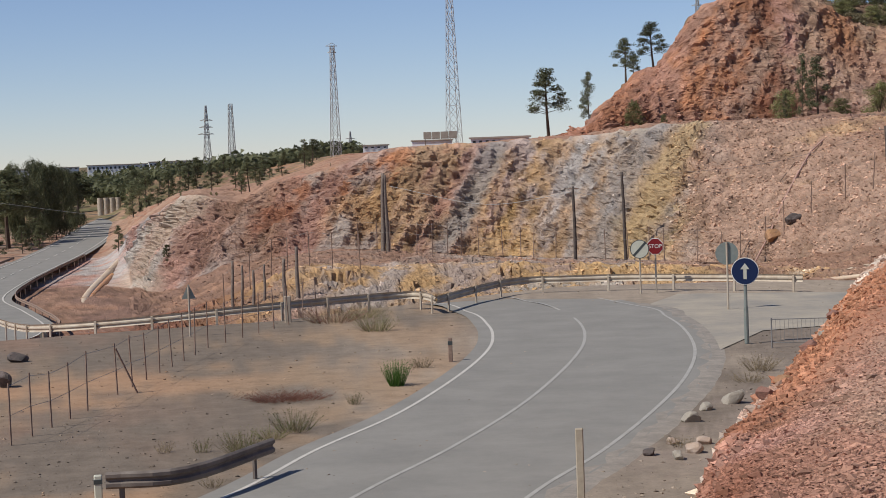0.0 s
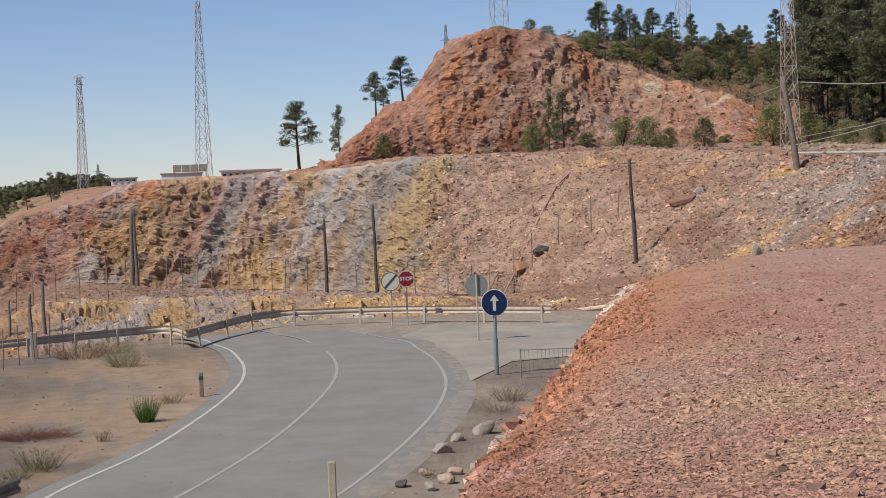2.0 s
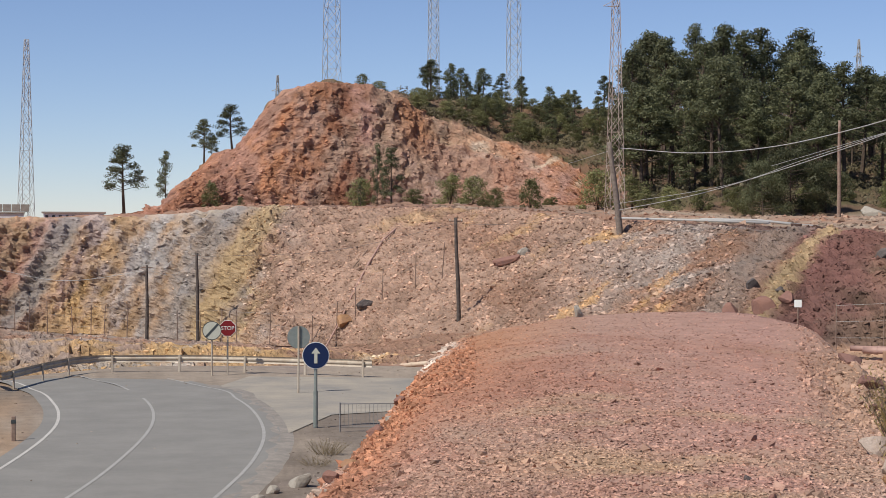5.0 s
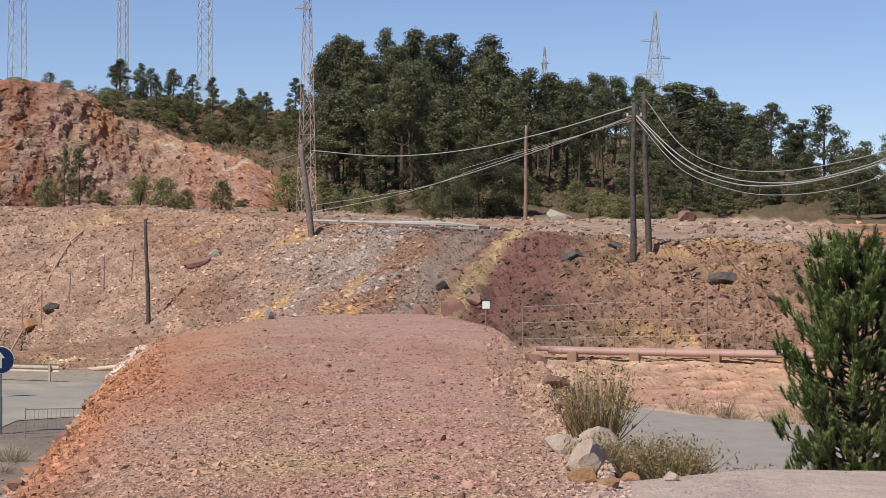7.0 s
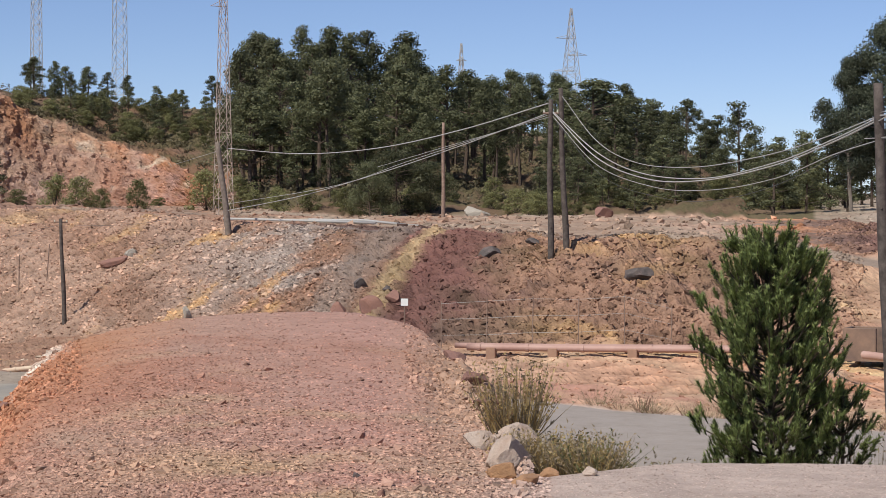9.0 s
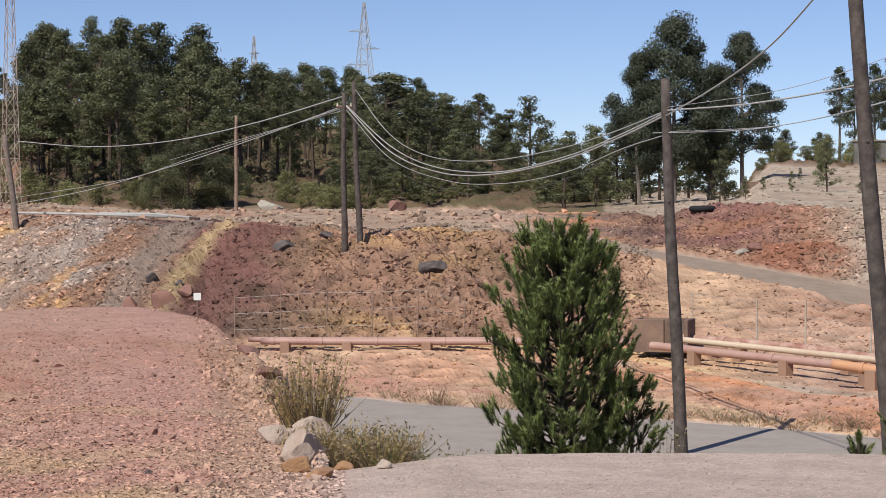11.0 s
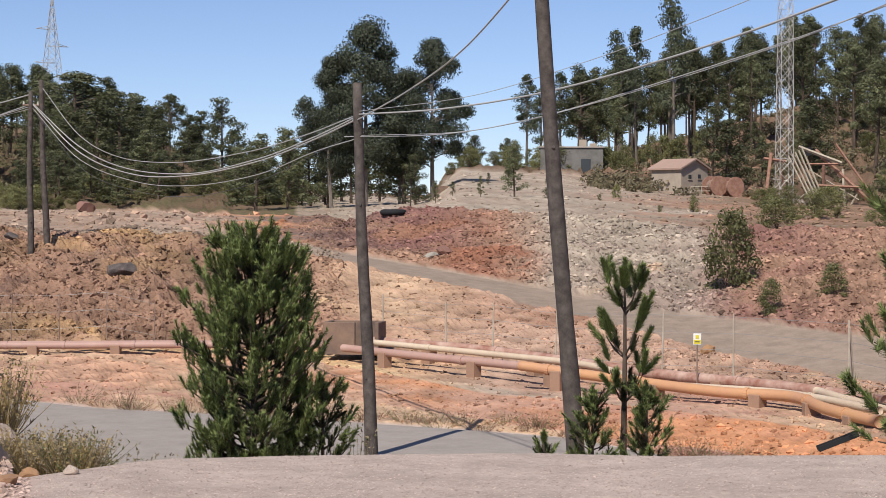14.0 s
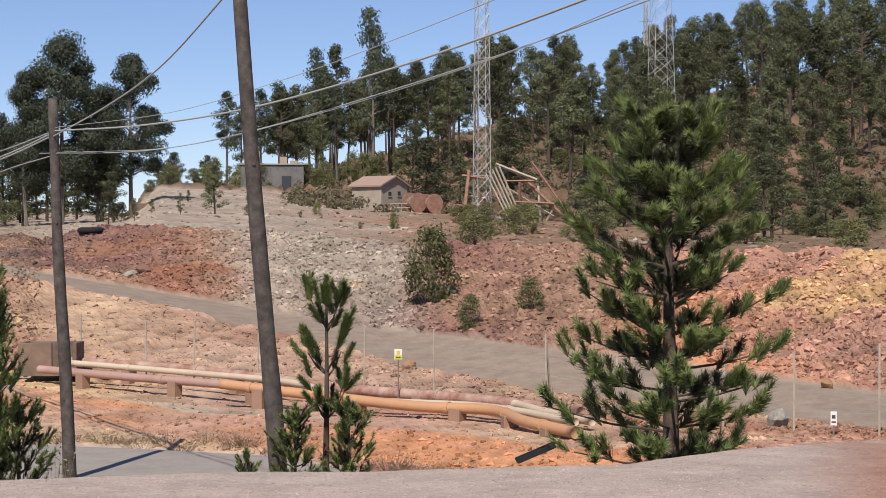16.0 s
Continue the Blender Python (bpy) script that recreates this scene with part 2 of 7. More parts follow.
BREAKS = [TERRACE_EDGE, TERRACE_FOOT, FLAT_END, TRENCH, BENCH_EDGE, FACE_FOOT, CREST, ROAD_FAR, PLATEAU_BACK, HILL_TOP, WOOD_TOP]
STEPS = [150, 18, 60, 14, 30, 16, 90, 12, 44, 96, 30]
PALETTE = {
    "ochre": srgb(194, 154, 108), "gold": srgb(206, 166, 114), "grey": srgb(168, 153, 143), "blue_grey": srgb(170, 162, 158), "chalk": srgb(232, 222, 208), "pink": srgb(186, 142, 128),
    "rose": srgb(174, 129, 110), "rust": srgb(148, 100, 78), "orange": srgb(188, 130, 92), "brown": srgb(156, 121, 100), "dark": srgb(112, 88, 80),
    "wine": srgb(134, 94, 86), "tan": srgb(184, 152, 124), "sand": srgb(204, 164, 122), "pale": srgb(212, 194, 172), "lemon": srgb(206, 178, 134),
    "scree": srgb(176, 144, 124), "gravel": srgb(188, 168, 157), "dust": srgb(166, 150, 134), "litter": srgb(124, 100, 80), "moss": srgb(108, 102, 72), "earth": srgb(126, 113, 101), "lane": srgb(160, 140, 124), "track": srgb(160, 140, 122), "spoil": srgb(150, 130, 118)}


for soil, c in PALETTE.items():
    grey = sum(c) / 3
    PALETTE[soil] = tuple((grey + (v - grey) * 0.90) * 0.85 * k for v, k in zip(c, (0.985, 0.995, 0.975)))


def line(points, az):
    a = np.array(points)
    r = sum(np.interp(az + d, a[:, 0], a[:, 1]) for d in (-0.3, -0.1, 0.1, 0.3)) / 4
    z = sum(np.interp(az + d, a[:, 0], a[:, 2]) for d in (-0.3, -0.1, 0.1, 0.3)) / 4
    return r, z


def blend(keys, az):
    """Colours of the palette along the azimuth; keys: degrees, name, degrees, name ..."""
    cols = np.array([PALETTE[k] for k in keys[1::2]])
    return np.stack([np.interp(az, keys[0::2], cols[:, c]) for c in range(3)], -1)


# per band: main soil, second soil in streaks, third soil in patches, roughness of the ground in metres
SOILS = [
    ([-20, "rose", 7, "rose", 12, "rose", 24, "rose", 27, "tan", 28.4, "gravel", 60, "gravel", 63, "rose"], [-20, "rust", 9, "rust", 13, "scree", 24, "pink", 29, "gravel"], [-20, "pink", 10, "pink", 18, "tan", 22, "tan", 29, "gravel"], 0.05),
    ([-20, "rust", 8, "rust", 14, "orange", 24, "tan", 28, "dust"], [-20, "wine", 14, "rust", 28, "dust"], [-20, "pale", 14, "pale", 26, "pale", 30, "gravel"], 0.35),
    ([-20, "earth", 0, "earth", 3, "dust", 12, "dust", 24, "earth", 28, "gravel"], [-20, "brown", -6, "earth", 2, "dust", 8, "earth", 28, "gravel"], [-20, "brown", -9, "brown", -4, "earth", 28, "gravel"], 0.05),
    ([-20, "brown", -5, "brown", 26, "brown", 30, "tan", 45, "tan"], [-20, "dark", 30, "rose"], [-20, "rust", 30, "tan"], 0.3),
    ([-20, "brown", -8, "rust", -5, "ochre", 6, "gold", 12, "sand", 22, "tan", 30, "tan", 46, "rose", 60, "rose"], [-20, "dark", -6, "brown", -3, "grey", 8, "brown", 24, "scree", 40, "orange"], [-20, "grey", -6, "rust", 0, "blue_grey", 10, "pale", 26, "tan", 40, "tan"], 0.55),
    ([-20, "brown", -5, "brown", 3, "grey", 10, "brown", 24, "rust", 36, "ochre", 42, "scree", 50, "rose"], [-20, "dark", 3, "brown", 24, "brown", 38, "lemon", 42, "dust", 50, "tan"], [-20, "rust", 10, "tan", 36, "tan", 41, "lemon", 46, "brown"], 0.25),
    ([-20, "brown", -9, "pink", -6, "brown", -4, "rose", -2, "ochre", 0, "tan", 2, "gold", 4, "tan", 6, "ochre", 8, "scree", 13, "scree", 17, "scree", 20, "brown", 23.2, "brown", 23.8, "wine", 25.5, "wine", 27, "brown", 33, "brown", 36, "brown", 39, "brown", 42, "scree", 60, "brown"],
     [-20, "dark", -9, "blue_grey", -5, "brown", -3, "grey", 0, "rose", 4, "blue_grey", 7, "grey", 9, "scree", 15, "brown", 20, "grey", 24, "dark", 27, "litter", 30, "ochre", 33, "litter", 36, "brown", 39, "tan", 42, "brown", 50, "rust"],
     [-20, "rust", -8, "pink", -5, "rust", -1, "orange", 5, "pale", 7, "lemon", 9, "tan", 20, "ochre", 24, "wine", 28, "dark", 36, "tan", 39, "lemon", 43, "tan", 50, "tan"], 1.3),
    ([-20, "dust", -5, "brown", 12, "brown", 20, "brown", 30, "track", 38, "lane", 60, "lane"], [-20, "brown", 24, "dark", 34, "track", 38, "lane", 60, "lane"], [-20, "brown", 22, "track", 38, "lane", 60, "lane"], 0.2),
    ([-20, "dust", -5, "brown", 6, "brown", 12, "dark", 20, "track", 27, "track", 33, "scree", 35.5, "orange", 36.5, "brown", 38, "brown", 40, "brown", 41, "rust", 43, "rust", 43.8, "spoil", 47.8, "spoil", 49.3, "wine", 54, "brown", 56.5, "orange", 63, "rose"],
     [-20, "brown", 12, "brown", 24, "brown", 33, "track", 36.5, "dark", 40, "wine", 42.5, "brown", 44, "dust", 48, "dust", 49.5, "brown", 54, "brown", 57, "rose"], [-20, "rust", 10, "rust", 22, "track", 36, "brown", 42, "rust", 44, "dust", 48, "tan", 50, "rust", 57, "ochre"], 0.35),
    ([-20, "moss", -6, "moss", 0, "brown", 4, "rose", 7, "rose", 10, "scree", 14, "tan", 17, "pink", 20, "brown", 22, "litter", 34, "litter", 38, "lane", 44, "lane", 48, "brown", 60, "litter"],
     [-20, "moss", -6, "brown", 4, "rust", 8, "orange", 10, "rust", 12, "scree", 16, "orange", 20, "litter", 34, "moss", 38, "dust", 44, "dust", 50, "litter"], [-20, "moss", 4, "orange", 11, "pink", 15, "pale", 19, "tan", 24, "moss", 40, "dust", 50, "dust"], 1.05),
    ([-20, "moss", 10, "litter", 24, "litter", 60, "litter"], [-20, "litter", 20, "moss", 44, "brown", 60, "brown"], [-20, "moss", 60, "moss"], 0.8),
]


def build_ground():
    seen = np.concatenate([np.arange(-21.0, -15.0, 0.25), np.arange(-15.0, 20.0, 0.095), np.arange(20.0, 70.0, 0.135)])
    az = np.concatenate([seen, np.arange(70.0, 339.0, 4.0)])
    turned = az.copy()
    ends = np.where(az > 70)[0]
    rows_r, rows_z, band, share = [np.full(len(az), q) for q in (0.02, 1.0, 2.2, 3.6, 5.0, 6.5, 8.0)], [np.full(len(az), 4.62 - 0.005 * q) for q in range(7)], [0] * 7, [0.0] * 7
    previous = (rows_r[-1], rows_z[-1])
    for k, points in enumerate(BREAKS):
        r, z = line(points, turned)
        if len(ends):                      # behind the camera the land closes the circle
            s = (az[ends] - 70) / 269.0
            a, b = line(points, np.array([70.0])), line(points, np.array([-21.0]))
            r[ends], z[ends] = a[0] + (b[0] - a[0]) * s, a[1] + (b[1] - a[1]) * s
        if k:
            r = np.maximum(r, previous[0] + 0.3)
        n = STEPS[k]
        for j in range(1, n + 1):
            s = j / n
            if k == 0:                     # more rows far off, where the eye is flat to the ground
                s = (1 / (1 / 8.0 + (1 / r - 1 / 8.0) * s) - 8.0) / (r - 8.0)
            elif k == 2:
                s = (1 / (1 / previous[0] + (1 / r - 1 / previous[0]) * s) - previous[0]) / (r - previous[0])
            row_r, row_z = previous[0] + (r - previous[0]) * s, previous[1] + (z - previous[1]) * s
            if k == 9:                     # the bare hill: a steep face to its brow, an easy slope above
                brow_r, brow_z = line(HILL_RIM, turned)
                bare = np.clip((turned - 4.0) / 1.2, 0, 1) * np.clip((19.2 - turned) / 1.2, 0, 1)
                up = min(1.0, s / 0.74)
                over = max(0.0, (s - 0.74) / 0.26)
                steep_r = previous[0] + (brow_r - previous[0]) * up + (r - brow_r) * over
                steep_z = previous[1] + (brow_z - previous[1]) * up + (z - brow_z) * over
                row_r, row_z = row_r + (steep_r - row_r) * bare, row_z + (steep_z - row_z) * bare
            rows_r.append(row_r)
            rows_z.append(row_z)
            band.append(k)
            share.append(j / n)
        previous = (r, z)
    for r, z in ((950, 0.0), (1700, 3.0), (4200, 4.0)):
        rows_r.append(np.full(len(az), float(r)))
        rows_z.append(np.minimum(np.full(len(az), z), previous[1]))
        band.append(10)
        share.append(1.0)
    R, Z = np.array(rows_r), np.array(rows_z)
    nr, nc = R.shape
    A = np.radians(np.broadcast_to(az, R.shape))
    P = np.stack([R * np.sin(A), R * np.cos(A), Z], -1)
    P[0, :, 0] += 0.2
    # normals of the smooth sheet, then rough relief along them
    du, dv = np.gradient(P, axis=1), np.gradient(P, axis=0)
    N = np.cross(du, dv)
    N /= np.maximum(np.linalg.norm(N, axis=-1, keepdims=True), 1e-9)
    N[N[..., 2] < 0] *= -1
    flat = P.reshape(-1, 3)
    B = np.repeat(np.array(band), nc)
    S = np.repeat(np.array(share), nc)
    deg = np.tile(az, nr)
    rough = np.array([s[3] for s in SOILS])
    here = rough[B]
    ahead = rough[np.minimum(B + 1, 10)]
    amp = np.where(S > 0.75, here + (np.minimum(here, ahead) - here) * (S - 0.75) * 4, here)
    before = rough[np.maximum(B - 1, 0)]
    amp = np.where(S < 0.25, np.minimum(here, before) + (here - np.minimum(here, before)) * S * 4, amp)
    # smooth ways: the road in front, the track at the side
    amp = np.where((B == 7) & (deg > 37), 0.02, amp)
    face = np.interp(deg, [-20, -9, 6.5, 9, 20, 24, 29, 36, 38], [0.5, 0.62, 0.62, 0.42, 0.36, 0.5, 0.55, 0.45, 0.16])
    amp = np.where(B == 6, np.minimum(amp, face), amp)
    amp = np.where((B >= 3) & (B <= 5) & (deg > 21), np.minimum(amp, 0.13), amp)
    amp = np.where((B == 9) & (deg > 34), 0.12, amp)
    amp = np.where((B == 8) & (deg > 14) & (deg < 36.5), 0.15, amp)
    amp = np.where((B >= 7) & (deg < 4.5) & (deg > -6), np.minimum(amp, 0.12), amp)
    amp = np.where((B == 9) & (deg >= 4.5) & (deg < 20), 0.5, amp)
    amp = np.where((B >= 3) & (B <= 5) & (deg > 37), np.minimum(amp, 0.05), amp)
    amp = np.where(B == 2, np.where(deg > 24, 0.0, 0.02), amp)
    amp = np.where((B == 1) & (deg > 27.2), 0.02, amp)
    amp = np.where(B == 0, 0.022 - 0.018 * np.clip((deg - 25) / 3, 0, 1), amp)
    amp = np.where((B >= 3) & (deg < -9.4), np.minimum(amp, 0.06), amp)
    far = np.hypot(flat[:, 0], flat[:, 1]) > 600
    dist = np.hypot(flat[:, 0], flat[:, 1])
    wide = np.clip((dist - 60) / 90, 0, 1)          # coarse rock far off, finer rubble close by
    close = np.clip((60 - dist) / 25, 0, 1)
    mid = 1 - wide - close
    close = np.where(B <= 2, 1.0, close)
    wide, mid = np.where(B <= 2, 0.0, wide), np.where(B <= 2, 0.0, mid)
    squash = np.array([1, 1, 0.8])
    big = wide * fbm(flat, 7.0, 3) + (mid + close) * fbm(flat, 2.8, 3)
    rock = wide * fbm(flat * squash, 2.6, 5, 0.62, True) + mid * fbm(flat * squash, 1.3, 4, 0.62, True) + close * fbm(flat * squash, 0.45, 3, 0.62, True)
    small = wide * fbm(flat, 0.8, 3, 0.7) + mid * fbm(flat, 0.45, 2, 0.7) + close * fbm(flat, 0.16, 2, 0.7)
    push = amp * (wide * 1.0 + mid * 0.85 + close * 0.7) * (1.1 * big + 1.4 * rock + 0.8 * small)
    # gullies and ribs down the bare hill, leaning beds in the old quarry face
    gully = fbm(np.stack([flat[:, 0] - 0.45 * flat[:, 2], flat[:, 1] * 0.2, flat[:, 2] * 0.28 + 0.12 * flat[:, 0]], -1), 4.2, 4, 0.6, True)
    crag = fbm(flat, 2.4, 3, 0.65, True)
    bare = np.where((B == 9) & (deg < 20) & (deg > 4), np.clip(S * 6, 0, 1) * np.clip((0.80 - S) * 12, 0.12, 1), 0) * np.clip((19 - deg) / 3, 0.25, 1)
    push += bare * (1.15 * gully + 0.4 * crag)
    lean = fbm(np.stack([(0.5 * flat[:, 0] + 0.87 * flat[:, 2]) * 0.22, flat[:, 1] * 0.3, 0.5 * flat[:, 2] - 0.87 * flat[:, 0]], -1), 2.7, 4, 0.6, True)
    push += np.where((B == 6) & (deg < 9), np.clip(9 - deg, 0, 1) * np.clip(S * 5, 0, 1) * np.clip((1 - S) * 8, 0.25, 1) * np.clip(deg + 9.8, 0, 1) * (1.05 * lean + 0.3 * crag), 0)
    push += np.where((B == 4) & (deg < 11), np.clip(S * 4, 0, 1) * np.clip((1 - S) * 5, 0, 1) * 0.3 * crag, 0)
    clod = fbm(flat, 1.1, 3, 0.7, True)
    push += np.where((B == 6) & (deg > 21) & (deg < 38), np.clip(S * 5, 0, 1) * np.clip((1 - S) * 6, 0.2, 1) * np.clip((38 - deg) / 3, 0, 1) * 0.38 * clod, 0)
    # broken rim of the terrace
    rim = np.where(((B == 0) & (S > 0.8)) | ((B == 1) & (S < 0.7)), 1.0, 0) * np.clip((deg - 6) / 1.5, 0, 1) * np.clip((14.2 - deg) / 1.2, 0, 1)
    push += rim * 0.07 * fbm(flat, 0.9, 3, 0.7, True)
    torn = np.where(((B == 0) & (S > 0.9)) | ((B == 1) & (S < 0.7)), 1.0, 0) * np.clip((deg - 24) / 1.0, 0, 1) * np.clip((27.6 - deg) / 0.3, 0, 1)
    push += torn * 0.16 * fbm(flat, 0.8, 3, 0.7, True)
    push[far] = 0
    lift = N.reshape(-1, 3) * push[:, None]
    # broken rock: no two facets alike
    chips = np.random.RandomState(9)
    loose = np.where(((B >= 4) & (B <= 6) | (B == 9) & (deg > 4.5)) & (deg < 24) & (deg > -10), 0.42, 0.0)
    loose *= (S > 0.02) & (S < 0.98)
    lift += loose[:, None] * (chips.uniform(-1, 1, (len(flat), 1)) * du.reshape(-1, 3) + chips.uniform(-1, 1, (len(flat), 1)) * dv.reshape(-1, 3))
    low = (B == 2)
    lift[low] = 0.0
    flat = flat + lift
    flat[B == 0, 2] -= 0.04
    flat[low, 2] += amp[low] * (0.5 * big[low] + 0.3 * small[low]) - 0.014
    # soils, with crevice shade multiplied in
    col = np.zeros((len(flat), 3))
    slant = np.stack([flat[:, 0] + 0.8 * flat[:, 2], flat[:, 1] * 0.35, flat[:, 2] * 0.5 - 0.25 * flat[:, 0]], -1)
    streak = fbm(slant, 4.5, 5, 0.7)
    patch = fbm(flat, 6.0, 5, 0.7)
    # thin leaning beds in the old rock face
    along, across = 0.5 * flat[:, 0] + 0.87 * flat[:, 2], 0.5 * flat[:, 2] - 0.87 * flat[:, 0]
    beds = fbm(np.stack([along * 0.22, flat[:, 1] * 0.25, across], -1), 2.2, 4, 0.65)
    old = np.clip((9.0 - deg) / 2, 0, 1) * ((B >= 4) & (B <= 6)) + 0.6 * (B == 9) * (deg < 20)
    streak = streak * (1 - 0.7 * old) + beds * 0.9 * old
    wob = deg + 0.9 * patch
    for k, (a, b, c, _) in enumerate(SOILS):
        s = B == k
        main, second, third = blend(a, wob[s]), blend(b, wob[s]), blend(c, wob[s])
        u = np.clip(streak[s] * 3.2 + 0.45, 0, 1)[:, None]
        v = np.clip(patch[s] * 5.0 - 0.9, 0, 1)[:, None]
        mixed = main + (second - main) * u
        col[s] = mixed + (third - mixed) * v
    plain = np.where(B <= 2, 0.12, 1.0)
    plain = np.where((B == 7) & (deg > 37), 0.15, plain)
    # relief noise darkens hollows and lightens ridges: crevice shade put into the colour
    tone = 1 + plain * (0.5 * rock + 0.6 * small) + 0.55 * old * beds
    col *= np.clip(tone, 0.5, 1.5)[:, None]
    col = soil_marks(col, flat, deg, B, S, patch, streak)
    idx = np.arange(nr * nc).reshape(nr, nc)
    a, b = idx[:-1], idx[1:]
    quads = np.stack([a, b, np.roll(b, -1, 1), np.roll(a, -1, 1)], -1).reshape(-1, 4)
    me = bpy.data.meshes.new("ground")
    me.vertices.add(len(flat))
    me.vertices.foreach_set("co", flat.astype(np.float32).ravel())
    me.loops.add(quads.size)
    me.loops.foreach_set("vertex_index", quads[:, ::-1].astype(np.int32).ravel())
    me.polygons.add(len(quads))
    me.polygons.foreach_set("loop_start", np.arange(0, quads.size, 4, dtype=np.int32))
    me.update(calc_edges=True)
    face_band, face_deg = np.repeat(np.array(band)[1:], nc), np.tile(az, nr - 1)
    broken = ((face_band >= 4) & (face_band <= 6)) | ((face_band == 8) & (face_deg > 36)) | ((face_band == 1) & (face_deg < 28)) | ((face_band == 9) & (face_deg > 4) & (face_deg < 19))
    me.attributes.new("sharp_face", "BOOLEAN", "FACE").data.foreach_set("value", broken)
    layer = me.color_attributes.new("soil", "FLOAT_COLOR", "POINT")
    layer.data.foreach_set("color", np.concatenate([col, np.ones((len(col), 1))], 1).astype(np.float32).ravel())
    relief = me.attributes.new("relief", "FLOAT", "POINT")
    relief.data.foreach_set("value", np.clip(amp * 1.2 + 0.9 * ((B == 9) & (deg > 4.5) & (deg < 20)) + 0.5 * ((B >= 4) & (B <= 6) & (deg < 24)), 0.07, 1.3).astype(np.float32))
    me.materials.append(EARTH)
    ob = tagged(new("ground", me), "red, ochre and grey quarry ground of gravel, rock faces and scree", "ground", kind="structure")
    return ob, flat.reshape(nr, nc, 3), az, col.reshape(nr, nc, 3), np.array(band)


def soil_marks(col, p, deg, B, S, patch, streak):
    """Stains and beds with a shape of their own."""
    def lay(mask, name, much=1.0):
        w = np.clip(mask, 0, 1)[:, None] * much
        col[:] = col + (np.array(PALETTE[name]) - col) * w

    def band_at(k, a0, a1, width):
        """A leaning bed: from azimuth a0 at the foot to a1 at the top of band k."""
        mid = a0 + (a1 - a0) * S
        return np.where(B == k, np.clip(1.6 - np.abs(deg + 0.5 * patch + 0.25 * streak - mid) / width * 1.6, 0, 1), 0)
    lay(band_at(6, 22.3, 24.7, 0.42), "lemon", 0.8)
    lay(band_at(6, 23.4, 26.2, 1.1), "wine", 0.8)
    lay(band_at(6, 21.0, 23.4, 0.9), "grey", 0.6)
    lay(band_at(6, 5.6, 7.6, 0.7), "lemon", 0.7)
    lay(band_at(6, 4.6, 6.6, 0.7), "blue_grey", 0.7)
    lay(band_at(6, 0.0, 1.9, 0.5), "blue_grey", 0.8)
    lay(band_at(6, -4.6, -2.6, 0.6), "pink", 0.7)
    lay(band_at(6, -9.4, -7.4, 0.9), "pale", 0.6)
    lay(np.where((B == 9) & (S < 0.74), np.clip(1.5 - np.abs(deg + 0.25 * patch - 12.0 - 0.7 * (0.7 - S)) / 0.5, 0, 1) * np.clip((S - 0.3) * 5, 0, 1), 0), "orange", 0.8)
    lay(np.where((B == 9) & (S < 0.55), np.clip((deg + 0.8 * patch - 11.6) / 1.5, 0, 1) * np.clip((17 - deg) / 2, 0, 1), 0), "pink", 0.45)
    lay(np.where(B == 0, np.clip((S - 0.35) * 3 + patch, 0, 1), 0) * np.clip(1.2 - np.abs(deg + patch - 25.2) / 2.2, 0, 1), "tan", 0.5)
    # white and orange rim of the terrace
    edge = np.where((B == 0), np.clip((S - 0.72) * 5 + patch * 0.8, 0, 1), 0)
    lay(edge * np.clip(1.4 - np.abs(deg + patch * 2 - 12.5) / 3.2, 0, 1), "orange", 0.75)
    band = np.clip(1.3 - np.abs(deg + 0.3 * patch - 12.0) / 1.3, 0, 1)
    lay(np.where(((B == 0) & (S > 0.965)) | ((B == 1) & (S < 0.5)), 1.0, 0) * band * np.clip(streak * 4 + 1.1, 0, 1), "chalk", 0.9)
    rim = np.where(((B == 0) & (S > 0.955)) | ((B == 1) & (S < 0.25)), 1.0, 0) * ((deg > 8) & (deg < 13.4)) * np.clip(streak * 4 + 0.5, 0, 1)
    lay(rim, "chalk", 0.7)
    # scrub floor behind the bare red face
    wood = np.where((B == 9) & (S > 0.74), np.clip((deg + 0.5 * patch - 11.2) * 1.2, 0, 1), 0) * (deg < 36)
    wood = np.maximum(wood, np.where(B == 9, np.clip((deg + 0.5 * patch - 18.2) * 1.4, 0, 1), 0) * (deg < 36))
    lay(wood, "litter", 0.8)
    lay(wood * np.clip(patch * 4 + 0.4, 0, 1), "moss", 0.8)
    # dry verge by the junction and the plain beside the road
    lay(np.where(B == 2, np.clip(patch * 4 - 0.2, 0, 1), 0) * np.clip(1 - deg, 0, 1), "sand", 0.35)
    return col


ground, GROUND_P, GROUND_AZ, GROUND_C, GROUND_B = build_ground()


def height(x, y):
    """The ground's height at a place."""
    az, r = math.degrees(math.atan2(x, y)), math.hypot(x, y)
    j = int(np.argmin(np.abs((GROUND_AZ - az + 180) % 360 - 180)))
    column = GROUND_P[:, j]
    rr = np.hypot(column[:, 0], column[:, 1])
    order = np.argsort(rr)
    return float(np.interp(r, rr[order], column[order, 2]))


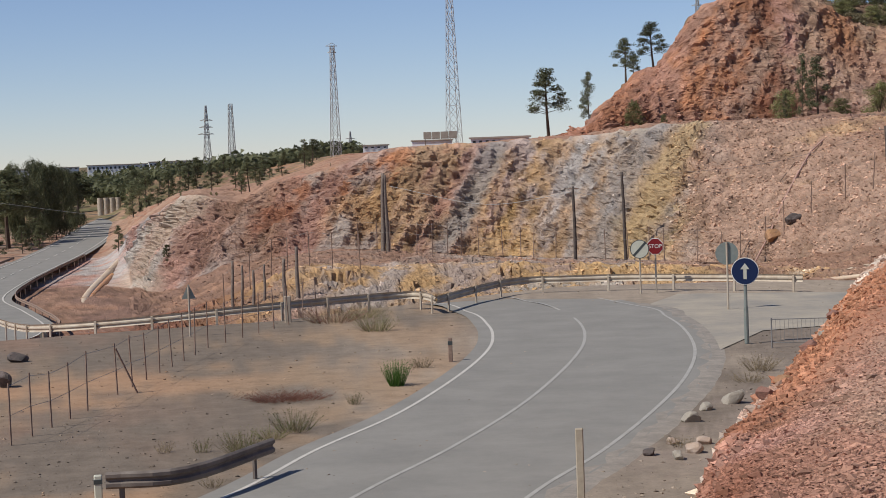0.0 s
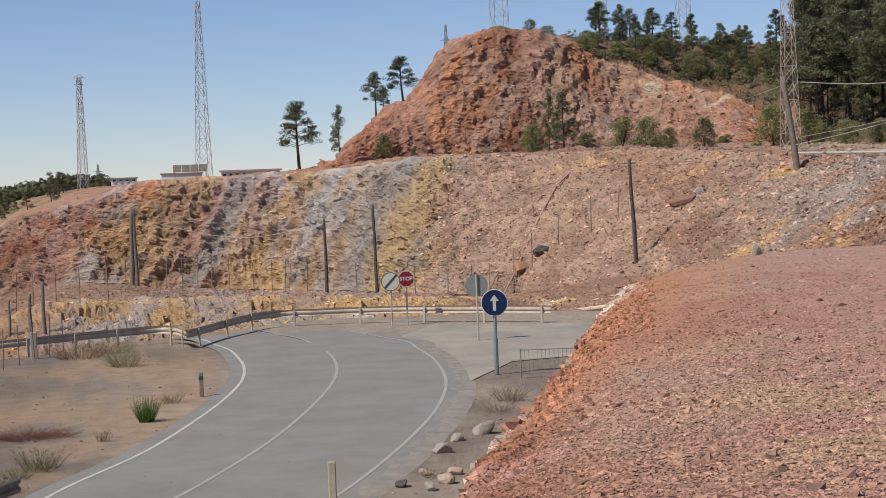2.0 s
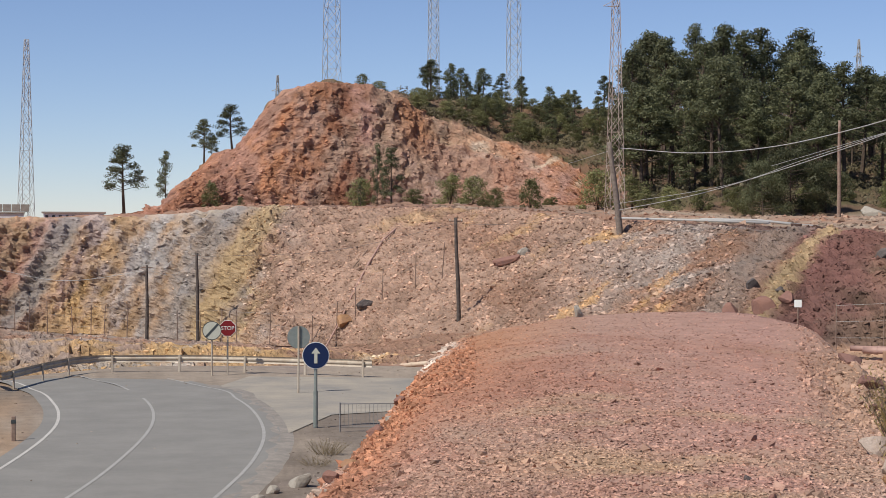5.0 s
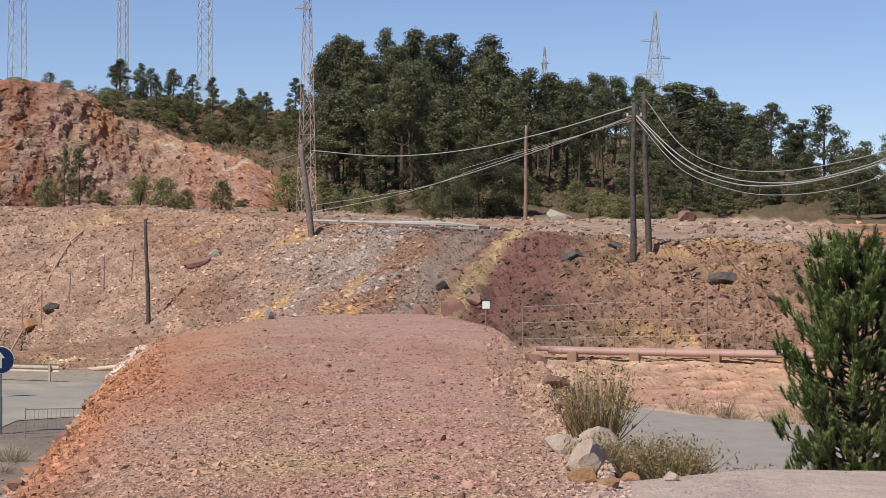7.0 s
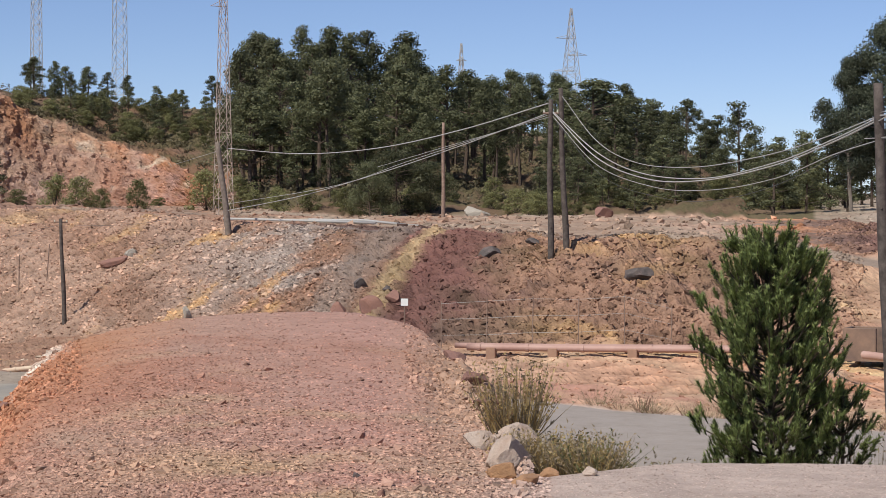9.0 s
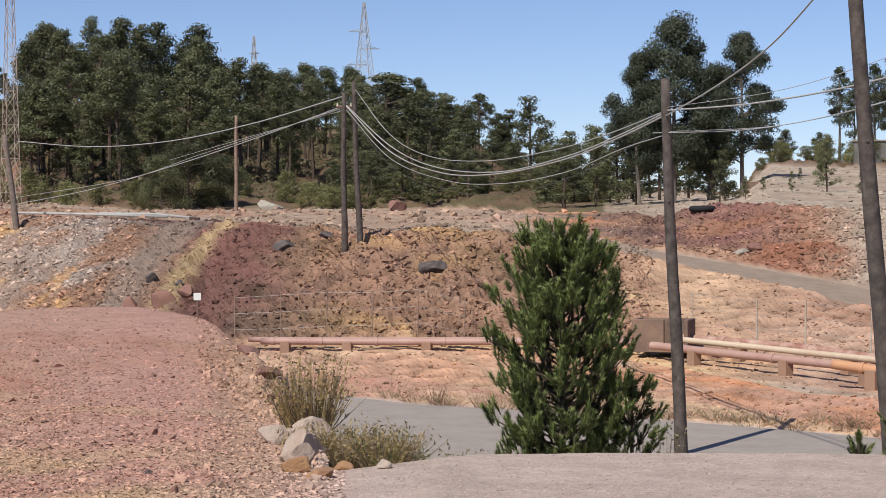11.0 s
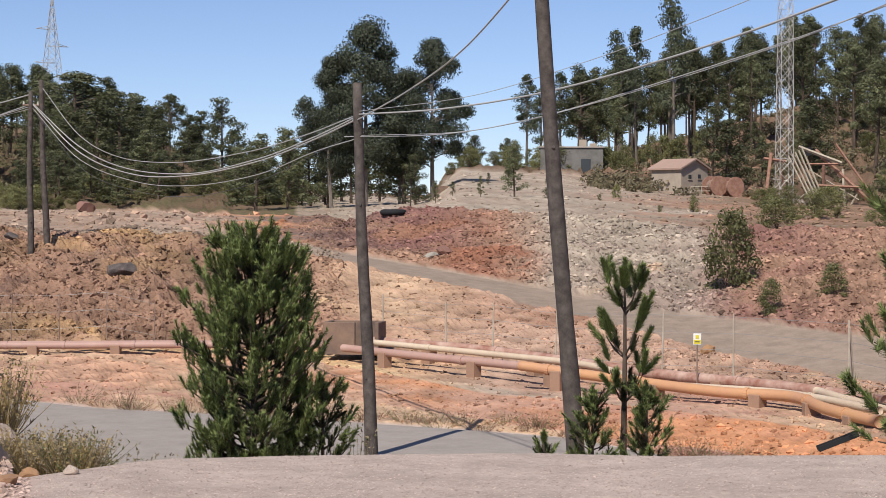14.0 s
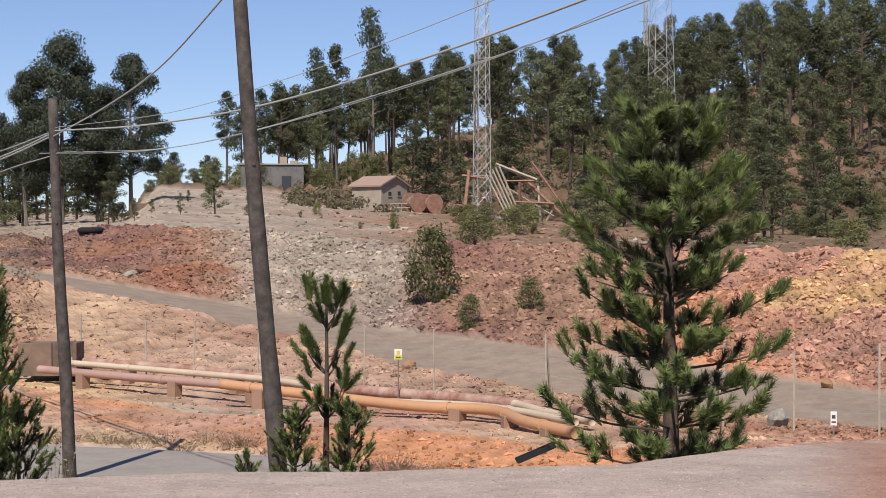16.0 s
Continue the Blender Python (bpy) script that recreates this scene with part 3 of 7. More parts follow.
# ---- more materials ----
DUSTY = material("dusty_asphalt", (0.27, 0.25, 0.22), 0.92, second=(0.36, 0.315, 0.25), scale=0.35, fine=0.14, bump=0.006, bump_scale=50)
PAINT = material("road_paint", (0.58, 0.55, 0.50), 0.75, second=(0.42, 0.40, 0.36), scale=3.0, fine=0.15)
VERGE_DUST = material("verge_dust", (0.25, 0.225, 0.195), 0.95, second=(0.30, 0.265, 0.225), scale=1.5, fine=0.3, bump=0.01, bump_scale=40)
PAINT_WORN = material("worn_road_paint", (0.42, 0.405, 0.375), 0.8, second=(0.29, 0.28, 0.255), scale=2.0, fine=0.2)
CONCRETE = material("concrete", (0.36, 0.315, 0.28), 0.95, second=(0.26, 0.225, 0.195), scale=0.9, fine=0.22, bump=0.01, bump_scale=20)
GALVANISED = material("galvanised_steel", (0.52, 0.46, 0.37), 0.65, 0.1, second=(0.36, 0.29, 0.22), scale=2.0, fine=0.1)
# rail steel with the shade of its back side put into the base colour
SHADED_STEEL = material("scuffed_steel_in_shade", (0.14, 0.115, 0.10), 0.7, 0.1, second=(0.22, 0.19, 0.165), scale=1.5, fine=0.15)
MAST_STEEL = material("weathered_lattice_steel", (0.50, 0.49, 0.47), 0.6, 0.3, second=(0.38, 0.36, 0.33), scale=0.8)
MAST_RUST = material("faded_red_lattice_steel", (0.50, 0.42, 0.36), 0.7, 0.1, second=(0.36, 0.27, 0.22), scale=0.8)
POLE_WOOD = material("creosoted_wood", (0.060, 0.048, 0.042), 0.85, second=(0.11, 0.09, 0.078), scale=5.0, bump=0.012, bump_scale=18, fine=0.3)
POLE_GREY = material("weathered_wood", (0.15, 0.12, 0.10), 0.9, second=(0.22, 0.18, 0.15), scale=4.0, bump=0.01, bump_scale=20, fine=0.2)
POST_RUST = material("rusty_steel", (0.20, 0.13, 0.10), 0.85, 0.1, second=(0.30, 0.22, 0.17), scale=4.0)
WIRE_PALE = material("cable_sheath", (0.40, 0.39, 0.37), 0.6)
WIRE_DARK = material("dark_wire", (0.10, 0.10, 0.10), 0.6)
FENCE_WIRE = material("fence_wire", (0.26, 0.25, 0.24), 0.6, 0.4)
SIGN_BACK = material("bare_aluminium", (0.22, 0.25, 0.23), 0.5, 0.4, second=(0.28, 0.30, 0.27), scale=6)
SIGN_RED = material("sign_red", (0.20, 0.015, 0.018), 0.45)
SIGN_WHITE = material("sign_white", (0.72, 0.72, 0.68), 0.5)
SIGN_BLUE = material("sign_blue", (0.010, 0.022, 0.07), 0.4)
SIGN_CREAM = material("sign_cream", (0.55, 0.55, 0.45), 0.5, second=(0.48, 0.48, 0.40), scale=5)
SIGN_DARK = material("sign_dark", (0.06, 0.07, 0.07), 0.5)
SIGN_YELLOW = material("sign_yellow", (0.62, 0.52, 0.05), 0.5)
PIPE_PINK = material("faded_pink_pipe", (0.45, 0.29, 0.24), 0.6, second=(0.36, 0.22, 0.18), scale=1.2, fine=0.12)
PIPE_ORANGE = material("orange_pipe", (0.55, 0.30, 0.15), 0.6, second=(0.47, 0.25, 0.14), scale=0.7, fine=0.12)
PIPE_CREAM = material("cream_pipe", (0.60, 0.49, 0.36), 0.6, second=(0.48, 0.36, 0.26), scale=0.9, fine=0.1)
PIPE_RUSTY = material("rust_blotched_pipe", (0.52, 0.36, 0.29), 0.75, second=(0.25, 0.11, 0.075), scale=1.6, fine=0.15, detail=3)
SUPPORT = material("rusty_concrete_block", (0.36, 0.22, 0.15), 0.9, second=(0.26, 0.16, 0.11), scale=2.0, fine=0.2)
BOX_RUST = material("rust_stained_concrete", (0.26, 0.17, 0.12), 0.9, second=(0.12, 0.085, 0.07), scale=1.2, fine=0.2)
BARK = material("pine_bark", (0.060, 0.045, 0.035), 0.95, second=(0.11, 0.08, 0.06), scale=5, fine=0.3)
BARK_PALE = material("smooth_pale_bark", (0.20, 0.17, 0.14), 0.9, second=(0.12, 0.10, 0.085), scale=2)
PLASTER = material("old_plaster", (0.40, 0.33, 0.26), 0.9, second=(0.30, 0.25, 0.20), scale=1.5, fine=0.12)
PLASTER_GREY = material("grey_mortar", (0.20, 0.19, 0.175), 0.95, second=(0.12, 0.115, 0.105), scale=1.2, fine=0.2)
ROOF_TILE = material("faded_roof_tiles", (0.40, 0.27, 0.21), 0.9, second=(0.30, 0.21, 0.17), scale=3, fine=0.25)
WHITEWASH = material("whitewash", (0.72, 0.73, 0.74), 0.8, second=(0.62, 0.63, 0.65), scale=0.5)
# window panes; also the shade inside doorways and arches, painted as dark panels
GLASS_AND_SHADE = material("dark_glass_and_inner_shade", (0.05, 0.055, 0.06), 0.2)
OLD_TIMBER = material("bleached_timber", (0.46, 0.40, 0.31), 0.9, second=(0.34, 0.29, 0.22), scale=3)
RUST_BEAM = material("rust_red_beam", (0.36, 0.21, 0.15), 0.85, second=(0.24, 0.12, 0.085), scale=3)
PANEL = material("brown_panel", (0.15, 0.12, 0.10), 0.7, second=(0.20, 0.17, 0.14), scale=2)
TYRE = material("tyre_rubber", (0.02, 0.02, 0.022), 0.9)


def foliage(name, colour, second, gloss=0.55, spread=0.5):
    """Leaf colour that changes from clump to clump and from plant to plant."""
    m = bpy.data.materials.new(name)
    m.use_nodes = True
    n, l = m.node_tree.nodes, m.node_tree.links
    bsdf = n["Principled BSDF"]
    bsdf.inputs["Roughness"].default_value = gloss
    bsdf.inputs["Specular IOR Level"].default_value = 0.25
    geo, info = n.new("ShaderNodeNewGeometry"), n.new("ShaderNodeObjectInfo")
    mix = n.new("ShaderNodeMix")
    mix.data_type = "RGBA"
    mix.inputs["A"].default_value, mix.inputs["B"].default_value = (*colour, 1), (*second, 1)
    l.new(geo.outputs["Random Per Island"], mix.inputs["Factor"])
    span = n.new("ShaderNodeMapRange")
    span.inputs["To Min"].default_value, span.inputs["To Max"].default_value = 1 - spread, 1 + spread
    l.new(info.outputs["Random"], span.inputs["Value"])
    mul = n.new("ShaderNodeVectorMath")
    mul.operation = "SCALE"
    l.new(mix.outputs["Result"], mul.inputs[0])
    l.new(span.outputs[0], mul.inputs["Scale"])
    l.new(mul.outputs[0], bsdf.inputs["Base Color"])
    thin = n.new("ShaderNodeBsdfTranslucent")
    l.new(mul.outputs[0], thin.inputs["Color"])
    add = n.new("ShaderNodeMixShader")
    add.inputs["Fac"].default_value = 0.35
    l.new(bsdf.outputs[0], add.inputs[1])
    l.new(thin.outputs[0], add.inputs[2])
    l.new(add.outputs[0], n["Material Output"].inputs["Surface"])
    return m


PINE_LEAF = foliage("pine_needles_far", (0.078, 0.088, 0.045), (0.17, 0.176, 0.09), spread=0.4)
PINE_NEAR = foliage("pine_needles", (0.10, 0.135, 0.05), (0.31, 0.36, 0.125), spread=0.1)
# inner needles: the shade within the crown is put into their darker colour
PINE_OLD_SHADED = foliage("old_shaded_pine_needles", (0.045, 0.053, 0.026), (0.11, 0.11, 0.055), spread=0.1)
GUM_LEAF = foliage("gum_leaves", (0.07, 0.085, 0.05), (0.14, 0.155, 0.09), spread=0.2)
GUM_DARK = foliage("dark_gum_leaves", (0.05, 0.064, 0.042), (0.11, 0.125, 0.08), spread=0.15)
GUM_PALE = foliage("blue_grey_gum_leaves", (0.16, 0.20, 0.17), (0.24, 0.28, 0.24), spread=0.15)
SHRUB = foliage("green_shrub_leaves", (0.13, 0.138, 0.058), (0.25, 0.24, 0.105), spread=0.3)
SHRUB_BRIGHT = foliage("bright_green_leaves", (0.055, 0.13, 0.025), (0.12, 0.22, 0.05), spread=0.1)
UNDERGROWTH = foliage("undergrowth_leaves", (0.115, 0.10, 0.06), (0.23, 0.195, 0.115), spread=0.2)
DRY = foliage("dry_stalks", (0.22, 0.175, 0.11), (0.36, 0.285, 0.18), spread=0.2)
DRY_GOLD = foliage("straw", (0.36, 0.26, 0.11), (0.50, 0.38, 0.18), spread=0.1)
BRUSH_RED = foliage("dead_red_brush", (0.16, 0.07, 0.05), (0.26, 0.13, 0.09), spread=0.1)


# ---- roads ----
def smooth_path(points, n=12):
    """A soft curve through the points."""
    p = [Vector(q) for q in points]
    p = [2 * p[0] - p[1]] + p + [2 * p[-1] - p[-2]]
    out = []
    for i in range(1, len(p) - 2):
        for k in range(n):
            t = k / n
            a, b, c, d = p[i - 1], p[i], p[i + 1], p[i + 2]
            out.append(0.5 * ((2 * b) + (c - a) * t + (2 * a - 5 * b + 4 * c - d) * t * t + (3 * b - a - 3 * c + d) * t ** 3))
    return out + [p[-2]]


def ribbon(name, path, left, right, mat, lift=0.0, across=1):
    """A strip along the path, from left to right metres off its line."""
    verts, faces = [], []
    for i, p in enumerate(path):
        d = path[min(i + 1, len(path) - 1)] - path[max(i - 1, 0)]
        side = Vector((d.y, -d.x, 0)).normalized()
        for k in range(across + 1):
            verts.append(p + side * (left + (right - left) * k / across) + Vector((0, 0, lift)))
    w = across + 1
    for i in range(len(path) - 1):
        for k in range(across):
            faces.append((i * w + k, i * w + k + 1, (i + 1) * w + k + 1, (i + 1) * w + k))
    return mesh_object(name, verts, faces, mat, True)


main_left = smooth_path([(-12, 14, 0.03), (-7.6, 26, 0.03), (-4.31, 34.75, 0.03), (-2.88, 40.24, 0.03), (-1.29, 45.26, 0.03), (0.12, 51.76, 0.03), (1.12, 57.83, 0.03), (1.55, 62.61, 0.03), (1.53, 67.79, 0.03), (0.93, 73.62, 0.03), (-1.2, 79.5, -0.1), (-9, 83, -1.7), (-22, 88, -4.2), (-36, 98, -5.6), (-43, 118, -6)], 8)
main_right = smooth_path([(-5.4, 11, 0.03), (-1.6, 23, 0.03), (1.32, 33.63, 0.03), (3.05, 38.42, 0.03), (4.71, 43.87, 0.03), (6.32, 50.13, 0.03), (7.5, 56.61, 0.03), (8.07, 63.09, 0.03), (8.09, 68.56, 0.03), (7.59, 73.63, 0.03), (3.4, 86, -0.3), (-7, 90.5, -2.2), (-19, 95.5, -4.4), (-30, 105, -5.8), (-36, 122, -6)], 8)
centre = [(a + b) / 2 for a, b in zip(main_left, main_right)]
wide = []
for a, b in zip(main_left, main_right):
    out = (b - a).normalized() * 0.5
    wide += [a - out - Vector((0, 0, 0.015)), b + out - Vector((0, 0, 0.015))]
road = mesh_object("road", wide, [(2 * i, 2 * i + 1, 2 * i + 3, 2 * i + 2) for i in range(len(main_left) - 1)], ASPHALT, True)
tagged(road, "grey worn asphalt road curving left past a junction", "road", kind="structure")
middle = smooth_path([(-8.6, 12.5, 0.03), (-4.6, 24.5, 0.03), (-1.87, 34.26, 0.03), (0.04, 39.94, 0.03), (1.92, 46.75, 0.03), (3.63, 55.11, 0.03), (4.54, 61.51, 0.03), (4.81, 67.59, 0.03), (4.45, 73.14, 0.03), (3.56, 77.46, 0.03), (1.2, 82.6, -0.18), (-8, 86.8, -1.9)], 8)
for edge in (main_left, main_right, middle):
    ob = ribbon("road_line", [p - Vector((0, 0, 0.009)) for p in edge], -0.05, 0.05, PAINT if edge is main_left else PAINT_WORN)
    tagged(ob, "worn white painted line on the asphalt", "road marking", kind="structure")
edge_v = []
run = main_right[14:74]
for i, p in enumerate(run):
    d = run[min(i + 1, len(run) - 1)] - run[max(i - 1, 0)]
    side = Vector((d.y, -d.x, 0)).normalized()
    ragged = 0.12 * math.sin(i * 1.7) + 0.08 * math.sin(i * 4.1)
    edge_v += [p + side * (0.3 + ragged) - Vector((0, 0, 0.011)), p + side * 0.75 - Vector((0, 0, 0.02)), p + side * 1.6 - Vector((0, 0, 0.16))]
shoulder = mesh_object("shoulder", edge_v, [(3 * i + k, 3 * i + k + 1, 3 * i + k + 4, 3 * i + k + 3) for i in range(len(run) - 1) for k in (0, 1)], VERGE_DUST, True)
tagged(shoulder, "grey dusty gravel shoulder along the road edge", "road shoulder", kind="structure")
# the junction's apron
apron = [(7.13, 54.12, 0.01), (8.19, 60.34, 0.01), (8.56, 65.17, 0.01), (8.12, 74.44, 0.01), (9.82, 79, 0.01), (15.2, 77.31, 0.01), (17.87, 75.99, 0.01), (40, 76, 0.3), (37, 62, 0.5), (15.28, 65.74, 0.01), (13.18, 63.32, 0.01), (10.53, 62.33, 0.01)]
tagged(mesh_object("pavement", apron, [tuple(range(len(apron)))], DUSTY), "dusty grey asphalt apron of the road junction", "pavement", kind="structure")
# the side road that runs on behind the terrace
strip_v, strip_f = [], []
strip_az = [22 + 0.5 * k for k in range(93)]
for az in strip_az:
    r0, r1 = line(TERRACE_FOOT, np.array([az]))[0][0] + 0.3, line(FLAT_END, np.array([az]))[0][0] - 0.6
    for k in range(7):
        p = polar(az, r0 + (r1 - r0) * k / 6)
        strip_v.append((p.x, p.y, height(p.x, p.y) + 0.06))
for i in range(len(strip_az) - 1):
    for k in range(6):
        strip_f.append((i * 7 + k, i * 7 + k + 1, (i + 1) * 7 + k + 1, (i + 1) * 7 + k))
side_road = mesh_object("side_road", strip_v, [f[::-1] for f in strip_f], CONCRETE, True)
tagged(side_road, "pale sun-bleached concrete side road below the terrace", "road", kind="structure")
far_road = smooth_path([(-36, 112, -5.95), (-33, 125, -5.95), (-33, 138, -5.95), (-38, 154, -5.9), (-43.5, 170, -5.9), (-46.5, 190, -5.9), (-49, 217, -5.9), (-51.8, 250, -5.9), (-57, 298, -5.8), (-65, 361, -5.6), (-75, 464, -5)], 8)
tagged(ribbon("far_road", far_road, -4.2, 4.2, ASPHALT, 0.3), "grey asphalt road running off through the valley", "road", kind="structure")
for off in (-3.4, 3.4):
    tagged(ribbon("road_line", far_road, off - 0.08, off + 0.08, PAINT, 0.34), "white edge line on the valley road", "road marking", kind="structure")
for i in range(0, len(far_road) - 2, 2):
    tagged(ribbon("road_line", far_road[i:i + 2], -0.07, 0.07, PAINT, 0.34), "dashed white centre line on the valley road", "road marking", kind="structure")


# ---- guard rails ----
def guard_rail(path, label, spacing=4.0, mat=GALVANISED, face=1.0, height_m=0.72, rails=1):
    """A pressed steel W beam on posts along a path at ground level."""
    base = Vector(path[0])
    rail = thing("guard_rail", base, label, "guard rail", "road guard rails")
    profile = [(0.0, 0.0), (0.05, 0.04), (0.05, 0.10), (0.0, 0.14), (0.0, 0.17), (0.05, 0.21), (0.05, 0.27), (0.0, 0.31), (-0.008, 0.31), (0.035, 0.255), (0.035, 0.225), (-0.012, 0.18), (-0.012, 0.13), (0.035, 0.085), (0.035, 0.055), (-0.008, 0.0)]
    verts, faces = [], []
    for i, p in enumerate(path):
        d = path[min(i + 1, len(path) - 1)] - path[max(i - 1, 0)]
        side = Vector((d.y, -d.x, 0)).normalized() * face
        for u, v in profile:
            verts.append(Vector(p) - base + side * (u + 0.06) + Vector((0, 0, height_m - 0.31 + v)))
    w = len(profile)
    for i in range(len(path) - 1):
        for k in range(w):
            faces.append((i * w + k, i * w + (k + 1) % w, (i + 1) * w + (k + 1) % w, (i + 1) * w + k))
    beam = mesh_object("beam", verts, faces, mat)
    beam.parent = rail
    run, last = 0.0, spacing * 0.6
    shared = None
    for a, b in zip(path, path[1:]):
        run += (b - a).length
        if run - last >= spacing or last == spacing * 0.6:
            last = run
            if shared is None:
                bm = box(bmesh.new(), (0, 0, height_m / 2 - 0.2), (0.10, 0.06, height_m + 0.36), bevel=0.01)
                post = part("post", bm, mat, rail)
                shared = post.data
            else:
                post = new("post", shared)
                post.parent = rail
            d = b - a
            post.location = b - base
            post.rotation_euler = (0, 0, math.atan2(d.y, d.x))
    return rail


guard_rail(smooth_path([(-6.29, 34.02, 0), (-4.9, 34.41, 0), (-3.61, 37.5, 0)], 5), "scuffed steel guard rail end beside the dirt verge, coloured dark for its shaded back", 3.2, SHADED_STEEL, face=1)
guard_rail(smooth_path([(-0.45, 73.52, 0), (-0.98, 75.88, 0), (-2.25, 76.16, 0), (-6.36, 73.21, 0), (-11.34, 72.47, -0.3), (-15.59, 73.95, -0.6), (-18.34, 79.1, -0.9), (-23.59, 94.53, -1.5)], 8), "galvanised guard rail on the inside of the bend", 2.0)
guard_rail(smooth_path([(-0.23, 73.42, 0), (2.78, 81.62, 0), (5.29, 82.37, 0), (8.45, 81.81, 0), (12.29, 79.56, 0), (14.8, 77.67, 0)], 8), "galvanised guard rail on the outside of the bend", 2.6, face=-1)
for off in (-4.6, 4.6):
    line_pts = []
    for i, p in enumerate(far_road[8:56]):
        q = far_road[8:58]
        d = q[i + 1] - q[i]
        line_pts.append(p + Vector((d.y, -d.x, 0)).normalized() * off)
    guard_rail(line_pts, "dark weathered guard rail along the valley road", 4.0, POST_RUST, face=1 if off < 0 else -1)


# ---- road signs ----
def disc(bm, radius, y0, y1, z, n=28, turn=0.0, x=0.0):
    m = Matrix.Translation((x, (y0 + y1) / 2, z)) @ Matrix.Rotation(radians(90), 4, "X") @ Matrix.Rotation(turn, 4, "Z")
    bmesh.ops.create_cone(bm, cap_ends=True, segments=n, radius1=radius, radius2=radius, depth=abs(y1 - y0), matrix=m)
    return bm


def facing(at):
    """Turn that points a sign's front (its -y) at the terrace."""
    return -math.degrees(math.atan2(at[0], at[1]))


def sign_post(name, at, top, label, mat=GALVANISED, radius=0.04):
    at = Vector((at[0], at[1], min(at[2], height(at[0], at[1]) + 0.02)))
    t = thing(name, at, label, "road sign", "road signs", facing(at))
    part("post", rod(bmesh.new(), (0, 0, -0.15), (0, 0, top), radius, n=10), mat, t)
    return t


def flat_shape(points, y, thick=0.006):
    bm = bmesh.new()
    front = [bm.verts.new((x, y, z)) for x, z in points]
    back = [bm.verts.new((x, y + thick, z)) for x, z in points]
    bm.faces.new(front)
    bm.faces.new(back[::-1])
    n = len(points)
    for i in range(n):
        bm.faces.new((front[i], back[i], back[(i + 1) % n], front[(i + 1) % n]))
    bmesh.ops.recalc_face_normals(bm, faces=bm.faces)
    return bm


def letters(text, size, mat, parent, at, label=""):
    cu = bpy.data.curves.new("lettering", "FONT")
    cu.body, cu.size, cu.extrude, cu.align_x, cu.align_y = text, size, 0.003, "CENTER", "CENTER"
    ob = new("lettering", cu)
    dg = bpy.context.evaluated_depsgraph_get()
    me = bpy.data.meshes.new_from_object(ob.evaluated_get(dg))
    bpy.data.objects.remove(ob)
    me.materials.append(mat)
    ob = new("lettering", me)
    ob.parent = parent
    ob.matrix_basis = pose(*at, 90, 0, 0)
    return ob


SIGN_AT = {"arrow": (9.39, 58.58, 0), "back": (10.68, 70.76, -0), "stop": (9.05, 80.18, 0), "end": (8.35, 79.88, 0)}
s = sign_post("arrow_sign", SIGN_AT["arrow"], 2.45, "round dark blue sign with a white up arrow", SIGN_BACK, 0.055)
part("rim", disc(bmesh.new(), 0.425, -0.075, -0.055, 2.27), SIGN_WHITE, s, "thin pale rim")
part("panel", disc(bmesh.new(), 0.405, -0.083, -0.06, 2.27), SIGN_BLUE, s)
part("arrow", flat_shape([(-0.05, 2.02), (0.05, 2.02), (0.05, 2.33), (0.14, 2.33), (0, 2.52), (-0.14, 2.33), (-0.05, 2.33)], -0.09), SIGN_CREAM, s, "white up arrow")
part("sleeve", rod(bmesh.new(), (0, 0, 0), (0, 0, 1.15), 0.075, n=10), SIGN_BACK, s)
s = sign_post("sign_from_behind", SIGN_AT["back"], 2.55, "round grey sign seen from its bare back on a thin post")
part("panel", disc(bmesh.new(), 0.43, 0.05, 0.07, 2.12), SIGN_BACK, s)
part("bracket", box(bmesh.new(), (0, 0.02, 2.12), (0.12, 0.05, 0.6)), SIGN_BACK, s)
s = sign_post("stop_sign", SIGN_AT["stop"], 2.3, "red octagonal stop sign with white letters")
part("rim", disc(bmesh.new(), 0.37, -0.07, -0.05, 1.98, 8, radians(22.5)), SIGN_WHITE, s, "thin white rim")
part("panel", disc(bmesh.new(), 0.345, -0.078, -0.055, 1.98, 8, radians(22.5)), SIGN_RED, s)
letters("STOP", 0.235, SIGN_WHITE, s, (0, -0.085, 1.98))
s = sign_post("end_of_limit_sign", SIGN_AT["end"], 2.2, "round cream sign with a dark diagonal bar")
part("rim", disc(bmesh.new(), 0.40, -0.07, -0.05, 1.9), SIGN_DARK, s, "dark rim")
part("panel", disc(bmesh.new(), 0.37, -0.078, -0.055, 1.9), SIGN_CREAM, s)
part("bar", flat_shape([(-0.29, 1.66), (-0.21, 1.60), (0.29, 2.14), (0.21, 2.20)], -0.085), SIGN_DARK, s, "dark diagonal bar")
s = sign_post("warning_sign_from_behind", (-9.26, 67.92, -0.1), 1.9, "triangular grey warning sign seen from behind")
part("panel", flat_shape([(-0.26, 1.45), (0.26, 1.45), (0.0, 1.98)], 0.05, 0.02), SIGN_BACK, s)
s = sign_post("small_round_sign", (-16.68, 77.72, -0.8), 1.0, "small round grey sign seen from behind by the rail")
part("panel", disc(bmesh.new(), 0.16, 0.05, 0.07, 0.85), SIGN_BACK, s)

